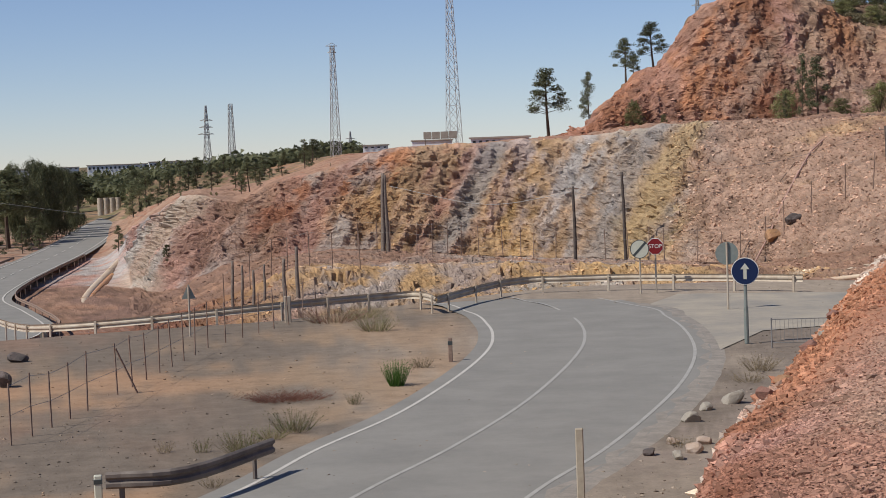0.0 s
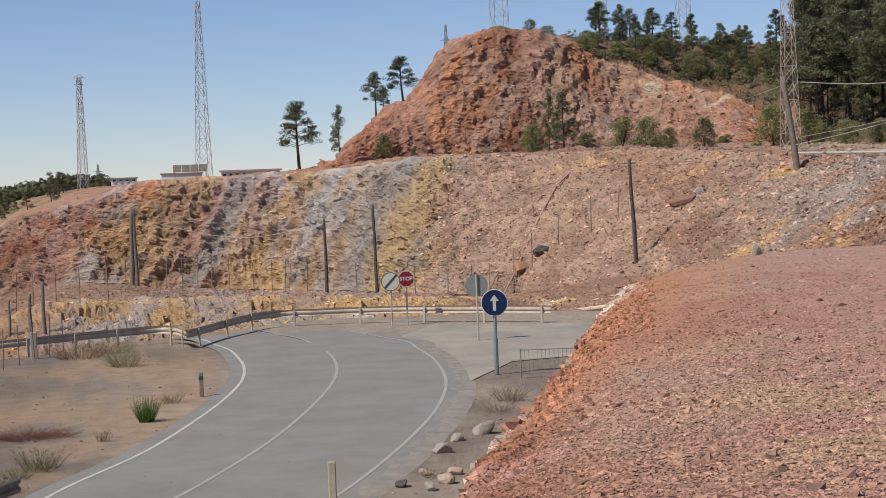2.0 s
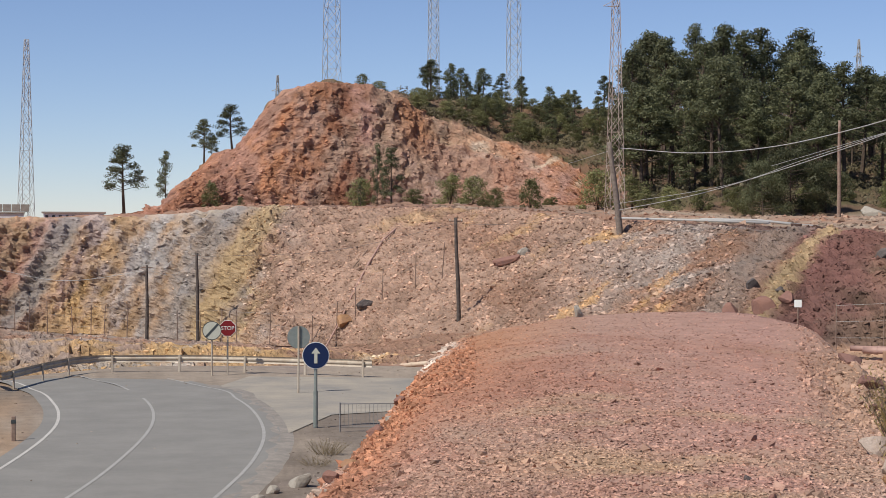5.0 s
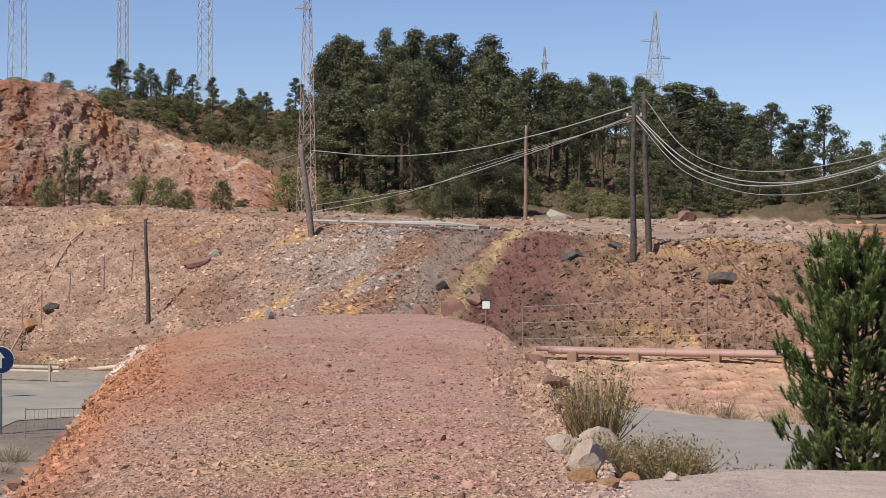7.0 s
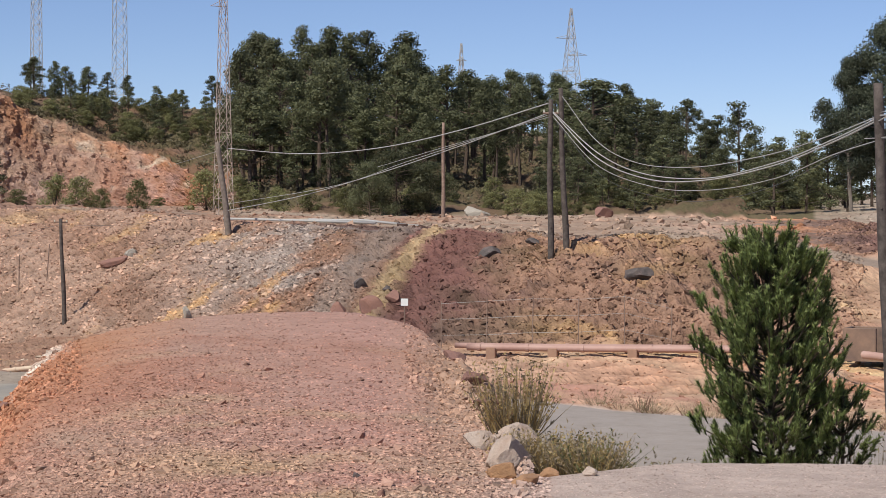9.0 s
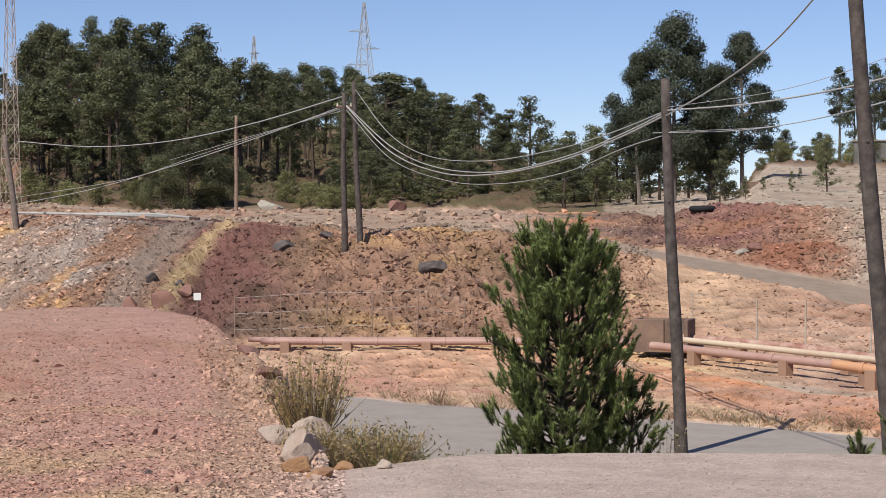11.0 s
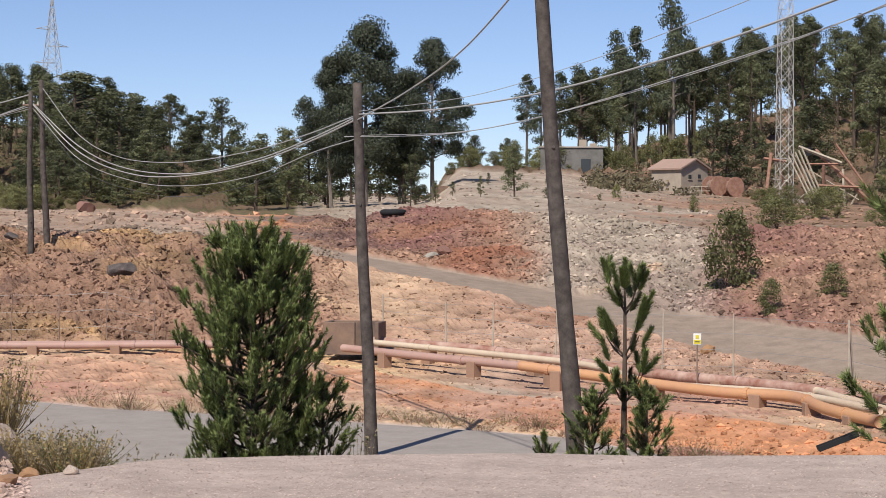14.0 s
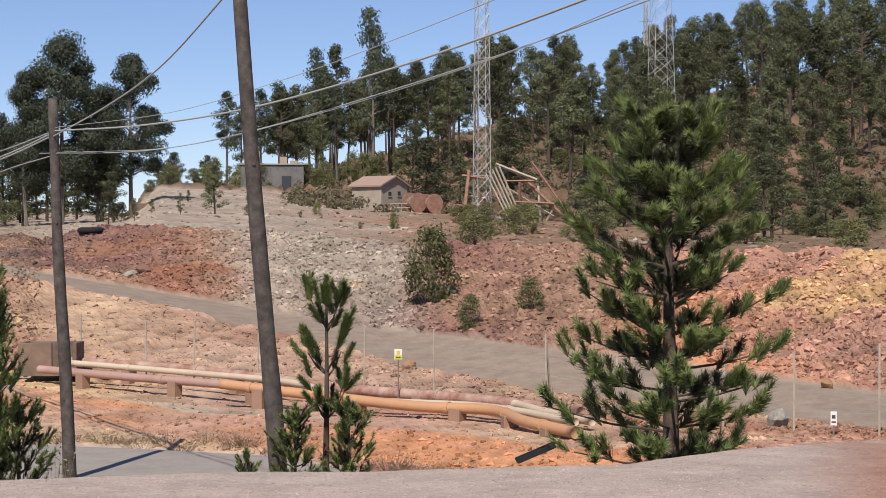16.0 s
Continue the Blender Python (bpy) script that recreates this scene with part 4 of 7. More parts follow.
# ---- posts and a barrier by the road ----
def small_post(name, at, h, size, mat, label, cap=None):
    t = thing(name, (at[0], at[1], min(at[2], height(at[0], at[1]) + 0.03)), label, "post", "", facing(at))
    part("shaft", box(bmesh.new(), (0, 0, h / 2 - 0.1), (size, size * 0.8, h + 0.2), bevel=size * 0.12), mat, t)
    if cap:
        part("band", box(bmesh.new(), (0, 0, h * 0.78), (size * 1.08, size * 0.9, h * 0.16), bevel=0.004), cap, t, "dark reflector band")
    return t


small_post("timber_post", (2.24, 32.38, -0), 1.45, 0.14, OLD_TIMBER, "square weathered timber post beside the road")
small_post("marker_post", (0.11, 56.54, 0), 0.72, 0.13, POST_RUST, "short brown roadside marker post with a dark band", SIGN_DARK)
small_post("marker_post", (-6.57, 34.73, 0), 0.55, 0.15, SIGN_CREAM, "short pale marker post with a black band", SIGN_DARK)
small_post("concrete_post", (-6.07, 72.35, 0), 1.0, 0.26, PLASTER, "squat pale concrete post beside the guard rail")
barrier = thing("crowd_barrier", (10.67, 57.1, 0), "grey metal crowd barrier with upright bars on the verge", "barrier", "", facing((10.67, 57.1, 0)) + 6)
bm = bmesh.new()
for z in (0.14, 0.86):
    rod(bm, (-0.75, 0, z), (1.6, 0, z), 0.014, n=6)
part("rail", bm, FENCE_WIRE, barrier)
for x in (-0.75, 1.6):
    part("leg", rod(bmesh.new(), (x, 0, -0.05), (x, 0, 0.9), 0.025, n=6), FENCE_WIRE, barrier)
bar_mesh = None
for k in range(17):
    if bar_mesh is None:
        ob = part("bar", rod(bmesh.new(), (0, 0, 0.14), (0, 0, 0.86), 0.006, n=5), FENCE_WIRE, barrier)
        bar_mesh = ob.data
    else:
        ob = new("bar", bar_mesh)
        ob.parent = barrier
    ob.location.x = -0.62 + k * 0.13


# ---- wire fences ----
def fence(points, post_h, mat, label, wires=3, radius=0.03, lean=0.03, seed=1, group="fences", braces=()):
    rnd = random.Random(seed)
    base = Vector(points[0])
    t = thing("wire_fence", base, label, "fence", group)
    shared = None
    tops = []
    for i, p in enumerate(points):
        z = height(p[0], p[1])
        if shared is None:
            ob = part("post", rod(bmesh.new(), (0, 0, -0.3), (0, 0, 1.0), radius, radius * 0.85, n=6), mat, t)
            shared = ob.data
        else:
            ob = new("post", shared)
            ob.parent = t
        h = post_h * rnd.uniform(0.92, 1.06)
        ob.location = Vector((p[0], p[1], z)) - base
        ob.scale = (1, 1, h)
        ob.rotation_euler = (rnd.gauss(0, lean), rnd.gauss(0, lean), 0)
        tops.append((Vector((p[0], p[1], z)) - base, h))
    for k in range(wires):
        bm = bmesh.new()
        for (a, ha), (b, hb) in zip(tops, tops[1:]):
            f = (k + 1) / wires * 0.95
            rod(bm, a + Vector((0, 0, ha * f)), b + Vector((0, 0, hb * f)), 0.006, n=3, caps=False)
        tagged(part("wire", bm, FENCE_WIRE, t), kind="stuff")
    for i in braces:
        p, h = tops[i]
        part("brace", rod(bmesh.new(), p + Vector((0.55, 0.25, -0.1)), p + Vector((0, 0, h * 0.9)), radius, n=6), mat, t)
    return t


def spread(a, b, n, jitter=0.0, seed=0):
    rnd = random.Random(seed)
    a, b = Vector(a), Vector(b)
    return [a + (b - a) * (i / (n - 1)) + Vector((rnd.uniform(-jitter, jitter), rnd.uniform(-jitter, jitter), 0)) for i in range(n)]


fence(spread((-10.01, 42.66, 0), (-9.3, 48.21, 0), 5) + spread((-9.23, 49.84, 0), (-8.23, 61.3, 0), 8)[1:] + spread((-8.09, 63.57, 0), (-5.12, 74.46, 0), 8), 1.5, POST_RUST, "leaning rusty fence posts with slack wire on the dirt plain", 2, 0.026, 0.02, 3, braces=(5,))
fence(spread((-7.92, 182.83, -3.1), (10.32, 175.7, -4.08), 12, 0.5, 4) + spread((14.61, 170.37, -4.04), (33.66, 148.23, -4), 12, 0.5, 5), 3.0, POST_RUST, "rusty wire fence posts along the quarry bench", 3, 0.05, 0.02, 6)
fence(spread((-17.3, 149, -3.35), (-6.5, 147.86, -3.66), 7, 0.5, 7), 3.0, POST_RUST, "thin grey fence posts below the rock face", 2, 0.05, 0.03, 8)
fence(spread((29.55, 64.01, 2.31), (36.58, 59.09, 2.22), 6), 1.9, POST_RUST, "thin rusty fence along the pipe", 3, 0.022, 0.02, 9)
fence([(40.61, 50.75, 2.32), (40.99, 47.84, 2.27), (41.16, 45.7, 2.23), (41.62, 43.22, 2.15), (41.41, 38.43, 2.09), (41.68, 35.88, 2.06), (39.77, 30.3, 2.04), (38.41, 27.09, 1.69), (39.02, 24.36, 1.75), (39.02, 22.42, 1.74), (39.07, 20.24, 1.88)], 2.0, GALVANISED, "galvanised chain link fence posts above the pipes", 4, 0.03, 0.01, 10, braces=(6,))


# ---- wooden poles ----
def pole(foot, top, r0, mat, label, arms=(), group="wooden poles"):
    """A tapered, slightly crooked timber pole from foot to top, with cross arms (share of height, half length)."""
    foot, top = Vector(foot), Vector(top)
    for _ in range(4):                     # down along its own lean to the ground
        ground_z = height(foot.x, foot.y)
        foot = foot + (foot - top) * ((foot.z - ground_z) / (top.z - foot.z))
    ground_z = height(foot.x, foot.y)
    t = thing("utility_pole", (foot.x, foot.y, ground_z), label, "utility pole", group)
    a, b = Vector((0, 0, -0.4)), top - Vector((foot.x, foot.y, ground_z))
    rnd = random.Random(int(foot.x * 7 + foot.y * 13))
    bm = bmesh.new()
    rings, n = [], 10
    for k in range(13):
        s = k / 12
        c = a + (b - a) * s + Vector((math.sin(s * 5 + foot.x), math.cos(s * 4 + foot.y), 0)) * 0.035 * math.sin(s * math.pi)
        r = r0 * (1 - 0.32 * s) * rnd.uniform(0.95, 1.05)
        rings.append([bm.verts.new(c + Vector((r * math.cos(2 * math.pi * i / n) * rnd.uniform(0.95, 1.05), r * math.sin(2 * math.pi * i / n), 0))) for i in range(n)])
    for p, q in zip(rings, rings[1:]):
        for i in range(n):
            bm.faces.new((p[i], p[(i + 1) % n], q[(i + 1) % n], q[i]))
    bm.faces.new(rings[-1])
    part("shaft", bm, mat, t, smooth=True)
    side = Vector((foot.y, -foot.x, 0)).normalized()
    for share, half in arms:
        c = a + (b - a) * share
        part("cross_arm", rod(bmesh.new(), c - side * half, c + side * half, 0.05, n=6), POST_RUST, t)
        for s in (-0.85, 0.85):
            part("insulator", rod(bmesh.new(), c + side * half * s, c + side * half * s + Vector((0, 0, 0.16)), 0.045, 0.03, n=6), SIGN_CREAM, t)
    for k in range(3):
        s = 0.25 + 0.22 * k
        c = a + (b - a) * s
        d = Vector((-foot.x, -foot.y, 0)).normalized() * r0 * 0.92 + side * rnd.uniform(-0.05, 0.05)
        part("knot", rod(bmesh.new(), c + d * 0.85, c + d * 1.12, 0.035, 0.02, n=6), mat, t)
    return t


pole((-5.8, 181.91, -2.86), (-5.57, 181.91, 4.52), 0.24, POLE_GREY, "thick weathered double timber pole before the rock face")
pole((-5.3, 181.92, -2.77), (-5.41, 181.92, 4.35), 0.22, POLE_GREY, "thick weathered double timber pole before the rock face")
pole((12.07, 171.58, -4.43), (12.05, 171.58, 2.8), 0.17, POLE_WOOD, "dark timber pole on the quarry bench", ((0.97, 0.5),))
pole((16.63, 171.19, -2.87), (16.48, 171.21, 3.93), 0.17, POLE_WOOD, "dark timber pole on the quarry bench", ((0.97, 0.4),))
pole((31.91, 133.23, -1.3), (31.62, 133.3, 7.04), 0.17, POLE_WOOD, "dark timber pole on the scree", ((0.97, 0.5),))
pole((44.19, 132.84, 4.95), (43.27, 133.15, 12.7), 0.26, POLE_GREY, "leaning grey timber pole beside a lattice mast")
pole((-15.73, 139.11, -5.45), (-15.63, 139.12, -1.13), 0.13, POLE_GREY, "thin grey timber pole below the rock face")
pole((-14.19, 139.28, -5.52), (-14.13, 139.29, -1.87), 0.13, POLE_GREY, "thin grey timber pole below the rock face")
pole((-11.47, 134.51, -5), (-11.43, 134.52, -0.86), 0.16, POLE_GREY, "grey timber pole below the rock face")
pole((-10.48, 134.59, -4.23), (-10.51, 134.59, -0.04), 0.16, POLE_GREY, "grey timber pole below the rock face")
pole((-13.38, 139.36, -4.93), (-13.32, 139.36, -1.48), 0.12, POLE_GREY, "thin grey timber pole below the rock face")
pole((-15.23, 141.18, -5.44), (-15.15, 141.19, -1.61), 0.12, POLE_GREY, "thin grey timber pole below the rock face")
pole((39.11, 73.21, 5.38), (39.1, 73.21, 12.02), 0.15, POLE_WOOD, "dark timber pole of a pair carrying thick cables", ((0.92, 0.35),), "cable poles")
pole((39.73, 72.88, 5.4), (39.48, 73.01, 12.52), 0.15, POLE_WOOD, "dark timber pole of a pair carrying thick cables", (), "cable poles")
pole((63, 136.13, 7.34), (63.02, 136.12, 14.81), 0.17, POST_RUST, "brown timber pole at the edge of the pine wood", (), "cable poles")
pole((26.67, 33.73, 1.09), (26.38, 33.96, 9.56), 0.155, POLE_WOOD, "dark creosoted timber pole beside the side road", (), "cable poles")
pole((20.35, 20.66, 2.78), (19.9, 21.1, 10.63), 0.155, POLE_WOOD, "knotty dark creosoted timber pole near the terrace", (), "cable poles")


# ---- cables ----
def cable(points, r, mat, label, name="cable", group="hanging cables"):
    """A cable through three or more points, as a round strand."""
    path = smooth_path(points, 14)
    base = path[0].copy()
    bm = bmesh.new()
    rings, n = [], 5
    for i, p in enumerate(path):
        d = (path[min(i + 1, len(path) - 1)] - path[max(i - 1, 0)]).normalized()
        u = d.cross(Vector((0, 0, 1))).normalized()
        v = u.cross(d)
        rings.append([bm.verts.new(p - base + (u * math.cos(2 * math.pi * k / n) + v * math.sin(2 * math.pi * k / n)) * r * 0.8) for k in range(n)])
    for a, b in zip(rings, rings[1:]):
        for k in range(n):
            bm.faces.new((a[k], a[(k + 1) % n], b[(k + 1) % n], b[k]))
    ob = part(name, bm, mat, None, smooth=True)
    ob.location = base
    return tagged(ob, label, "cable", group)


PAIR, NEAR_POLE = "grey sheathed cable sagging between timber poles", "grey sheathed cable rising from a timber pole"
# from the leaning pole across to the pair
cable([(43.39, 131, 12.18), (42.03, 112.4, 11.1), (41.15, 97.69, 10.87), (40.73, 85.83, 11.32), (39.12, 73.2, 11.89)], 0.035, WIRE_PALE, PAIR)
cable([(43.37, 131.01, 7.66), (42.02, 112.4, 8.41), (41.15, 97.69, 9.43), (40.73, 85.83, 10.53), (39.08, 73.22, 11.45)], 0.03, WIRE_PALE, PAIR)
cable([(43.37, 131.01, 8.14), (41.41, 105.14, 8.89), (41.25, 93.28, 10.04), (39.04, 73.25, 11.35)], 0.02, WIRE_PALE, PAIR)
cable([(41.15, 97.69, 9.81), (40.73, 85.83, 10.7), (39.04, 73.25, 11.25)], 0.015, WIRE_PALE, PAIR)
# from the pair to the near pole
cable([(39.52, 72.99, 12.19), (37.91, 67.02, 9.92), (36.25, 61.05, 8.81), (33.77, 53.18, 8.37), (31.13, 45.34, 8.42), (28.64, 39.14, 8.6), (26.41, 33.94, 8.84)], 0.017, WIRE_PALE, PAIR)
cable([(39.17, 73.18, 11.5), (37.91, 67.02, 9.46), (35.91, 60.08, 8.38), (33.55, 52.14, 7.97), (30.55, 43.92, 8.17), (27.98, 37.77, 8.5), (26.41, 33.94, 8.81)], 0.024, WIRE_PALE, PAIR)
cable([(39.17, 73.18, 11.45), (37.91, 67.02, 9.23), (35.58, 59.12, 8.14), (33.55, 52.14, 7.91), (30.55, 43.92, 8.1), (27.98, 37.77, 8.44), (26.41, 33.94, 8.75)], 0.026, WIRE_PALE, PAIR)
cable([(39.17, 73.18, 11.3), (37.91, 67.02, 8.95), (35.5, 58.58, 7.84), (33.16, 51.2, 7.57), (30.55, 43.92, 7.73), (27.98, 37.77, 8.13), (26.41, 33.94, 8.3)], 0.015, WIRE_PALE, PAIR)
cable([(39.23, 73.14, 11.15), (37.61, 66.04, 8.46), (35.41, 58.05, 7.46), (33.16, 51.2, 7.23), (30.55, 43.92, 7.53), (27.02, 35.36, 8.32)], 0.009, WIRE_DARK, PAIR)
# from the near pole on towards the terrace
cable([(26.38, 33.96, 8.71), (24.11, 29.37, 9.03), (21.69, 24.87, 9.42), (19.89, 21.1, 10.31)], 0.02, WIRE_PALE, NEAR_POLE)
cable([(26.4, 33.95, 8.84), (24.65, 28.92, 8.67), (22.78, 23.87, 8.67), (20.1, 18.03, 8.83), (17.71, 13.05, 9.11), (15.33, 9.44, 9.19)], 0.022, WIRE_PALE, NEAR_POLE)
cable([(26.4, 33.95, 8.91), (24.41, 27.8, 8.86), (22.5, 22.75, 9.08), (20.21, 17.91, 9.3), (17.71, 13.05, 9.54)], 0.008, WIRE_PALE, NEAR_POLE)
cable([(26.76, 34.93, 8.38), (24.65, 28.92, 8.16), (22.78, 23.87, 8.26), (19.87, 16.77, 8.69), (16.55, 11.23, 8.88), (14.73, 8.49, 8.97)], 0.012, WIRE_PALE, NEAR_POLE)
cable([(26.44, 33.91, 8.36), (24.41, 27.8, 8.18), (21.93, 21.91, 8.33), (19.34, 15.84, 8.7), (16.48, 11.33, 8.88), (14.73, 8.49, 9.02)], 0.008, WIRE_PALE, NEAR_POLE)
# thin wires of the quarry line
cable([(-4.91, 181.93, 3.24), (4.21, 177.95, 1.27), (11.98, 171.58, 2.29)], 0.03, WIRE_PALE, "thin pale wire along the quarry bench")
cable([(11.99, 171.58, 2.39), (14.38, 171.4, 1.95), (16.46, 171.21, 3.27)], 0.02, WIRE_PALE, "thin pale wire along the quarry bench")
cable([(16.61, 171.2, 3.56), (25.69, 152.86, 4.38), (31.67, 133.29, 6.62)], 0.015, WIRE_DARK, "thin dark wire along the scree")
cable([(31.71, 133.28, 6.51), (37.28, 131.83, 6.73), (43.5, 133.07, 7.96)], 0.014, WIRE_DARK, "thin dark wire along the scree")
cable([(53.19, 177.19, 12.59), (43.44, 133.09, 12.12)], 0.02, WIRE_PALE, "thin pale wire on the leaning pole")
cable([(-52.48, 223.93, 2.21), (-36.99, 211.79, 0.57), (-22.12, 203.8, 0.66)], 0.03, WIRE_DARK, "thin dark wire over the valley")


# ---- lattice masts ----
def lattice(name, foot, top_z, w0, w1, mat, label, arms=(), panels=None, thick=None, group="lattice masts"):
    """A four-legged steel lattice tower."""
    foot = Vector(foot)
    z0 = height(foot.x, foot.y)
    h = top_z - z0
    t = thing(name, (foot.x, foot.y, z0), label, "mast", group, 20 + facing(foot))
    panels = panels or max(6, int(h / max(w0, 0.8)))
    thick = thick or max(0.022, foot.length / 8500)

    def corner(k, s):
        w = (w0 + (w1 - w0) * s) / 2
        return Vector(((-w, -w), (w, -w), (w, w), (-w, w))[k] + (h * s - (0.3 if s == 0 else 0),))
    for k in range(4):
        part("leg", rod(bmesh.new(), corner(k, 0), corner(k, 1), thick * 1.4, n=4), mat, t)
    for k in range(4):
        bm = bmesh.new()
        for j in range(panels):
            a, b = j / panels, (j + 1) / panels
            rod(bm, corner(k, a), corner((k + 1) % 4, b), thick, n=3, caps=False)
            rod(bm, corner((k + 1) % 4, a), corner(k, b), thick, n=3, caps=False)
            if j % 2 == 0:
                rod(bm, corner(k, b), corner((k + 1) % 4, b), thick * 0.8, n=3, caps=False)
        tagged(part("bracing", bm, mat, t), kind="stuff")
    for s, left, right in arms:
        w = (w0 + (w1 - w0) * s) / 2
        bm = bmesh.new()
        for x in (-left, right):
            if x:
                for dz, dy in ((0, w), (0, -w), (0.05 * h * 0.6, 0)):
                    rod(bm, (0, dy, h * s + dz), (x, 0, h * s), thick, n=4)
        part("cross_arm", bm, mat, t)
    return t


STEEL = "tall grey steel lattice mast on the quarry rim"
lattice("lattice_mast", (1.94, 239.99, 7.57), 29.5, 1.7, 0.45, MAST_STEEL, STEEL)
lattice("lattice_mast", (-18.06, 329.51, 6.82), (-18, 329.51, 25.73)[2], 1.5, 0.6, MAST_STEEL, STEEL, ((0.99, 1.2, 0.9), (0.93, 0.9, 0.7)))
lattice("lattice_mast", (-56.85, 516.88, 3.82), (-56.71, 516.9, 21.77)[2], 1.8, 0.9, MAST_STEEL, "distant grey lattice mast")
lattice("power_pylon", (-58.6, 476.41, 2.82), (-58.42, 476.43, 20.36)[2], 2.0, 0.3, MAST_STEEL, "distant grey power pylon with three pairs of arms", ((0.58, 2.4, 2.0), (0.68, 2.0, 1.7), (0.78, 1.7, 1.7)))
lattice("power_pylon", (-32.87, 699.23, 7.21), (-32.76, 699.23, 15.38)[2], 1.6, 0.3, MAST_STEEL, "distant small grey power pylon", ((0.55, 2.6, 2.6), (0.72, 1.8, 1.8)))
lattice("lattice_mast", (48.47, 287.95, 27.95), 62, 2.3, 1.4, MAST_STEEL, "tall grey steel lattice mast behind the red hill")
lattice("lattice_mast", (72.24, 322, 31.96), 66, 1.7, 1.0, MAST_STEEL, "tall grey steel lattice mast behind the red hill")
lattice("lattice_mast", (87.19, 323.45, 31.61), 66, 2.2, 1.6, MAST_STEEL, "tall grey steel lattice mast behind the red hill")
lattice("lattice_mast", (54.89, 167.22, 8.39), (54.86, 167.23, 29.12)[2], 1.5, 0.5, MAST_RUST, "slender faded red lattice mast with short top arms", ((0.955, 0.3, 1.2), (0.90, 1.25, 0.3)))
lattice("power_pylon", (57.87, 415.99, 33.77), (57.9, 415.99, 40.01)[2], 1.8, 0.3, MAST_STEEL, "distant grey power pylon behind the hill", ((0.62, 1.6, 1.6), (0.8, 1.4, 1.4)))
lattice("power_pylon", (180.05, 379.45, 36.32), (179.98, 379.48, 47.75)[2], 2.4, 0.3, MAST_STEEL, "grey power pylon rising over the pine wood", ((0.8, 1.2, 1.2),))
lattice("power_pylon", (158.57, 289.41, 22.36), (158.41, 289.49, 44.98)[2], 4.6, 0.25, MAST_STEEL, "large grey power pylon rising over the pine wood", ((0.52, 3.2, 0.6), (0.645, 0.5, 3.0), (0.77, 2.9, 0.6)), 14)
lattice("lattice_mast", (116.15, 94.92, 8.52), 34, 1.15, 0.75, MAST_STEEL, "slender pale steel lattice mast beside the ruined frame", (), 22)
lattice("lattice_mast", (157.83, 105.78, 13.78), 33, 2.6, 1.5, MAST_STEEL, "pale steel lattice mast on the wooded slope", (), 12)
lattice("lattice_mast", (214.81, 146.48, 24.31), (214.82, 146.47, 39.44)[2], 0.7, 0.4, MAST_STEEL, "thin far lattice mast above the wood", ((0.86, 1.0, 0.8),), 18)


# ---- pipes ----
def pipe(points, r, mat, label, supports=0, rings=0, soft=True, name="pipeline"):
    path = smooth_path(points, 8) if soft else [Vector(p) for p in points]
    base = path[0].copy()
    t = thing(name, base, label, "pipe", "pipelines")
    bm = bmesh.new()
    loops, n = [], 14
    for i, p in enumerate(path):
        d = (path[min(i + 1, len(path) - 1)] - path[max(i - 1, 0)]).normalized()
        u = d.cross(Vector((0, 0, 1))).normalized()
        v = u.cross(d)
        loops.append([bm.verts.new(p - base + (u * math.cos(2 * math.pi * k / n) + v * math.sin(2 * math.pi * k / n)) * r) for k in range(n)])
    for a, b in zip(loops, loops[1:]):
        for k in range(n):
            bm.faces.new((a[k], a[(k + 1) % n], b[(k + 1) % n], b[k]))
    bm.faces.new(loops[0])
    bm.faces.new(loops[-1][::-1])
    part("barrel", bm, mat, t, smooth=True)
    for k in range(supports):
        i = int((k + 0.5) / supports * (len(path) - 1))
        p, d = path[i], path[i + 1] - path[i]
        g = height(p.x, p.y) - 0.2
        b = part("support", box(bmesh.new(), (0, 0, (g + p.z) / 2 - p.z), (0.35, r * 2.7, max(0.3, p.z - g)), bevel=0.02), SUPPORT, t, "rusty block under the pipe")
        b.location = p - base
        b.rotation_euler.z = math.atan2(d.y, d.x)
    for k in range(rings):
        i = int((k + 0.5) / rings * (len(path) - 2))
        p, d = path[i] - base, (path[i + 1] - path[i]).normalized()
        part("flange", rod(bmesh.new(), p - d * 0.06, p + d * 0.06, r * 1.16, n=14), mat, t)
    return t


pipe([(29.38, 62.43, 2.05), (32.67, 59.86, 2.06), (36.25, 56.35, 2.13), (39.38, 52.34, 2.19)], 0.10, PIPE_PINK, "upper faded pink pipe along the foot of the bank", 0, 4)
pipe([(29.57, 61.79, 2.02), (32.43, 59.43, 2.03), (35.98, 55.93, 2.1), (39.08, 51.94, 2.19)], 0.125, PIPE_PINK, "faded pink pipe on low blocks at the foot of the bank", 5, 6)
pipe([(38.61, 50.41, 2.18), (38.59, 45.94, 2.13), (38.7, 41.85, 2.09), (38.36, 38.72, 2.06)], 0.13, PIPE_PINK, "pink pipe turning orange on low blocks", 3, 3)
pipe([(37.4, 40.33, 2.24), (38, 37.66, 2.06), (37.93, 33.34, 1.95), (38.07, 30.85, 1.98), (36.68, 28.58, 1.91), (35.41, 26.12, 1.89)], 0.145, PIPE_ORANGE, "orange pipe on low blocks stepping down the bank", 5, 5)
pipe([(39.13, 49.37, 2.4), (39.95, 44.77, 2.25), (39.89, 40.02, 2.16), (38.74, 36.17, 1.94), (38.75, 31.6, 1.98), (37.02, 27.31, 1.96)], 0.10, PIPE_CREAM, "cream pipe running beside an orange one", 0, 4)
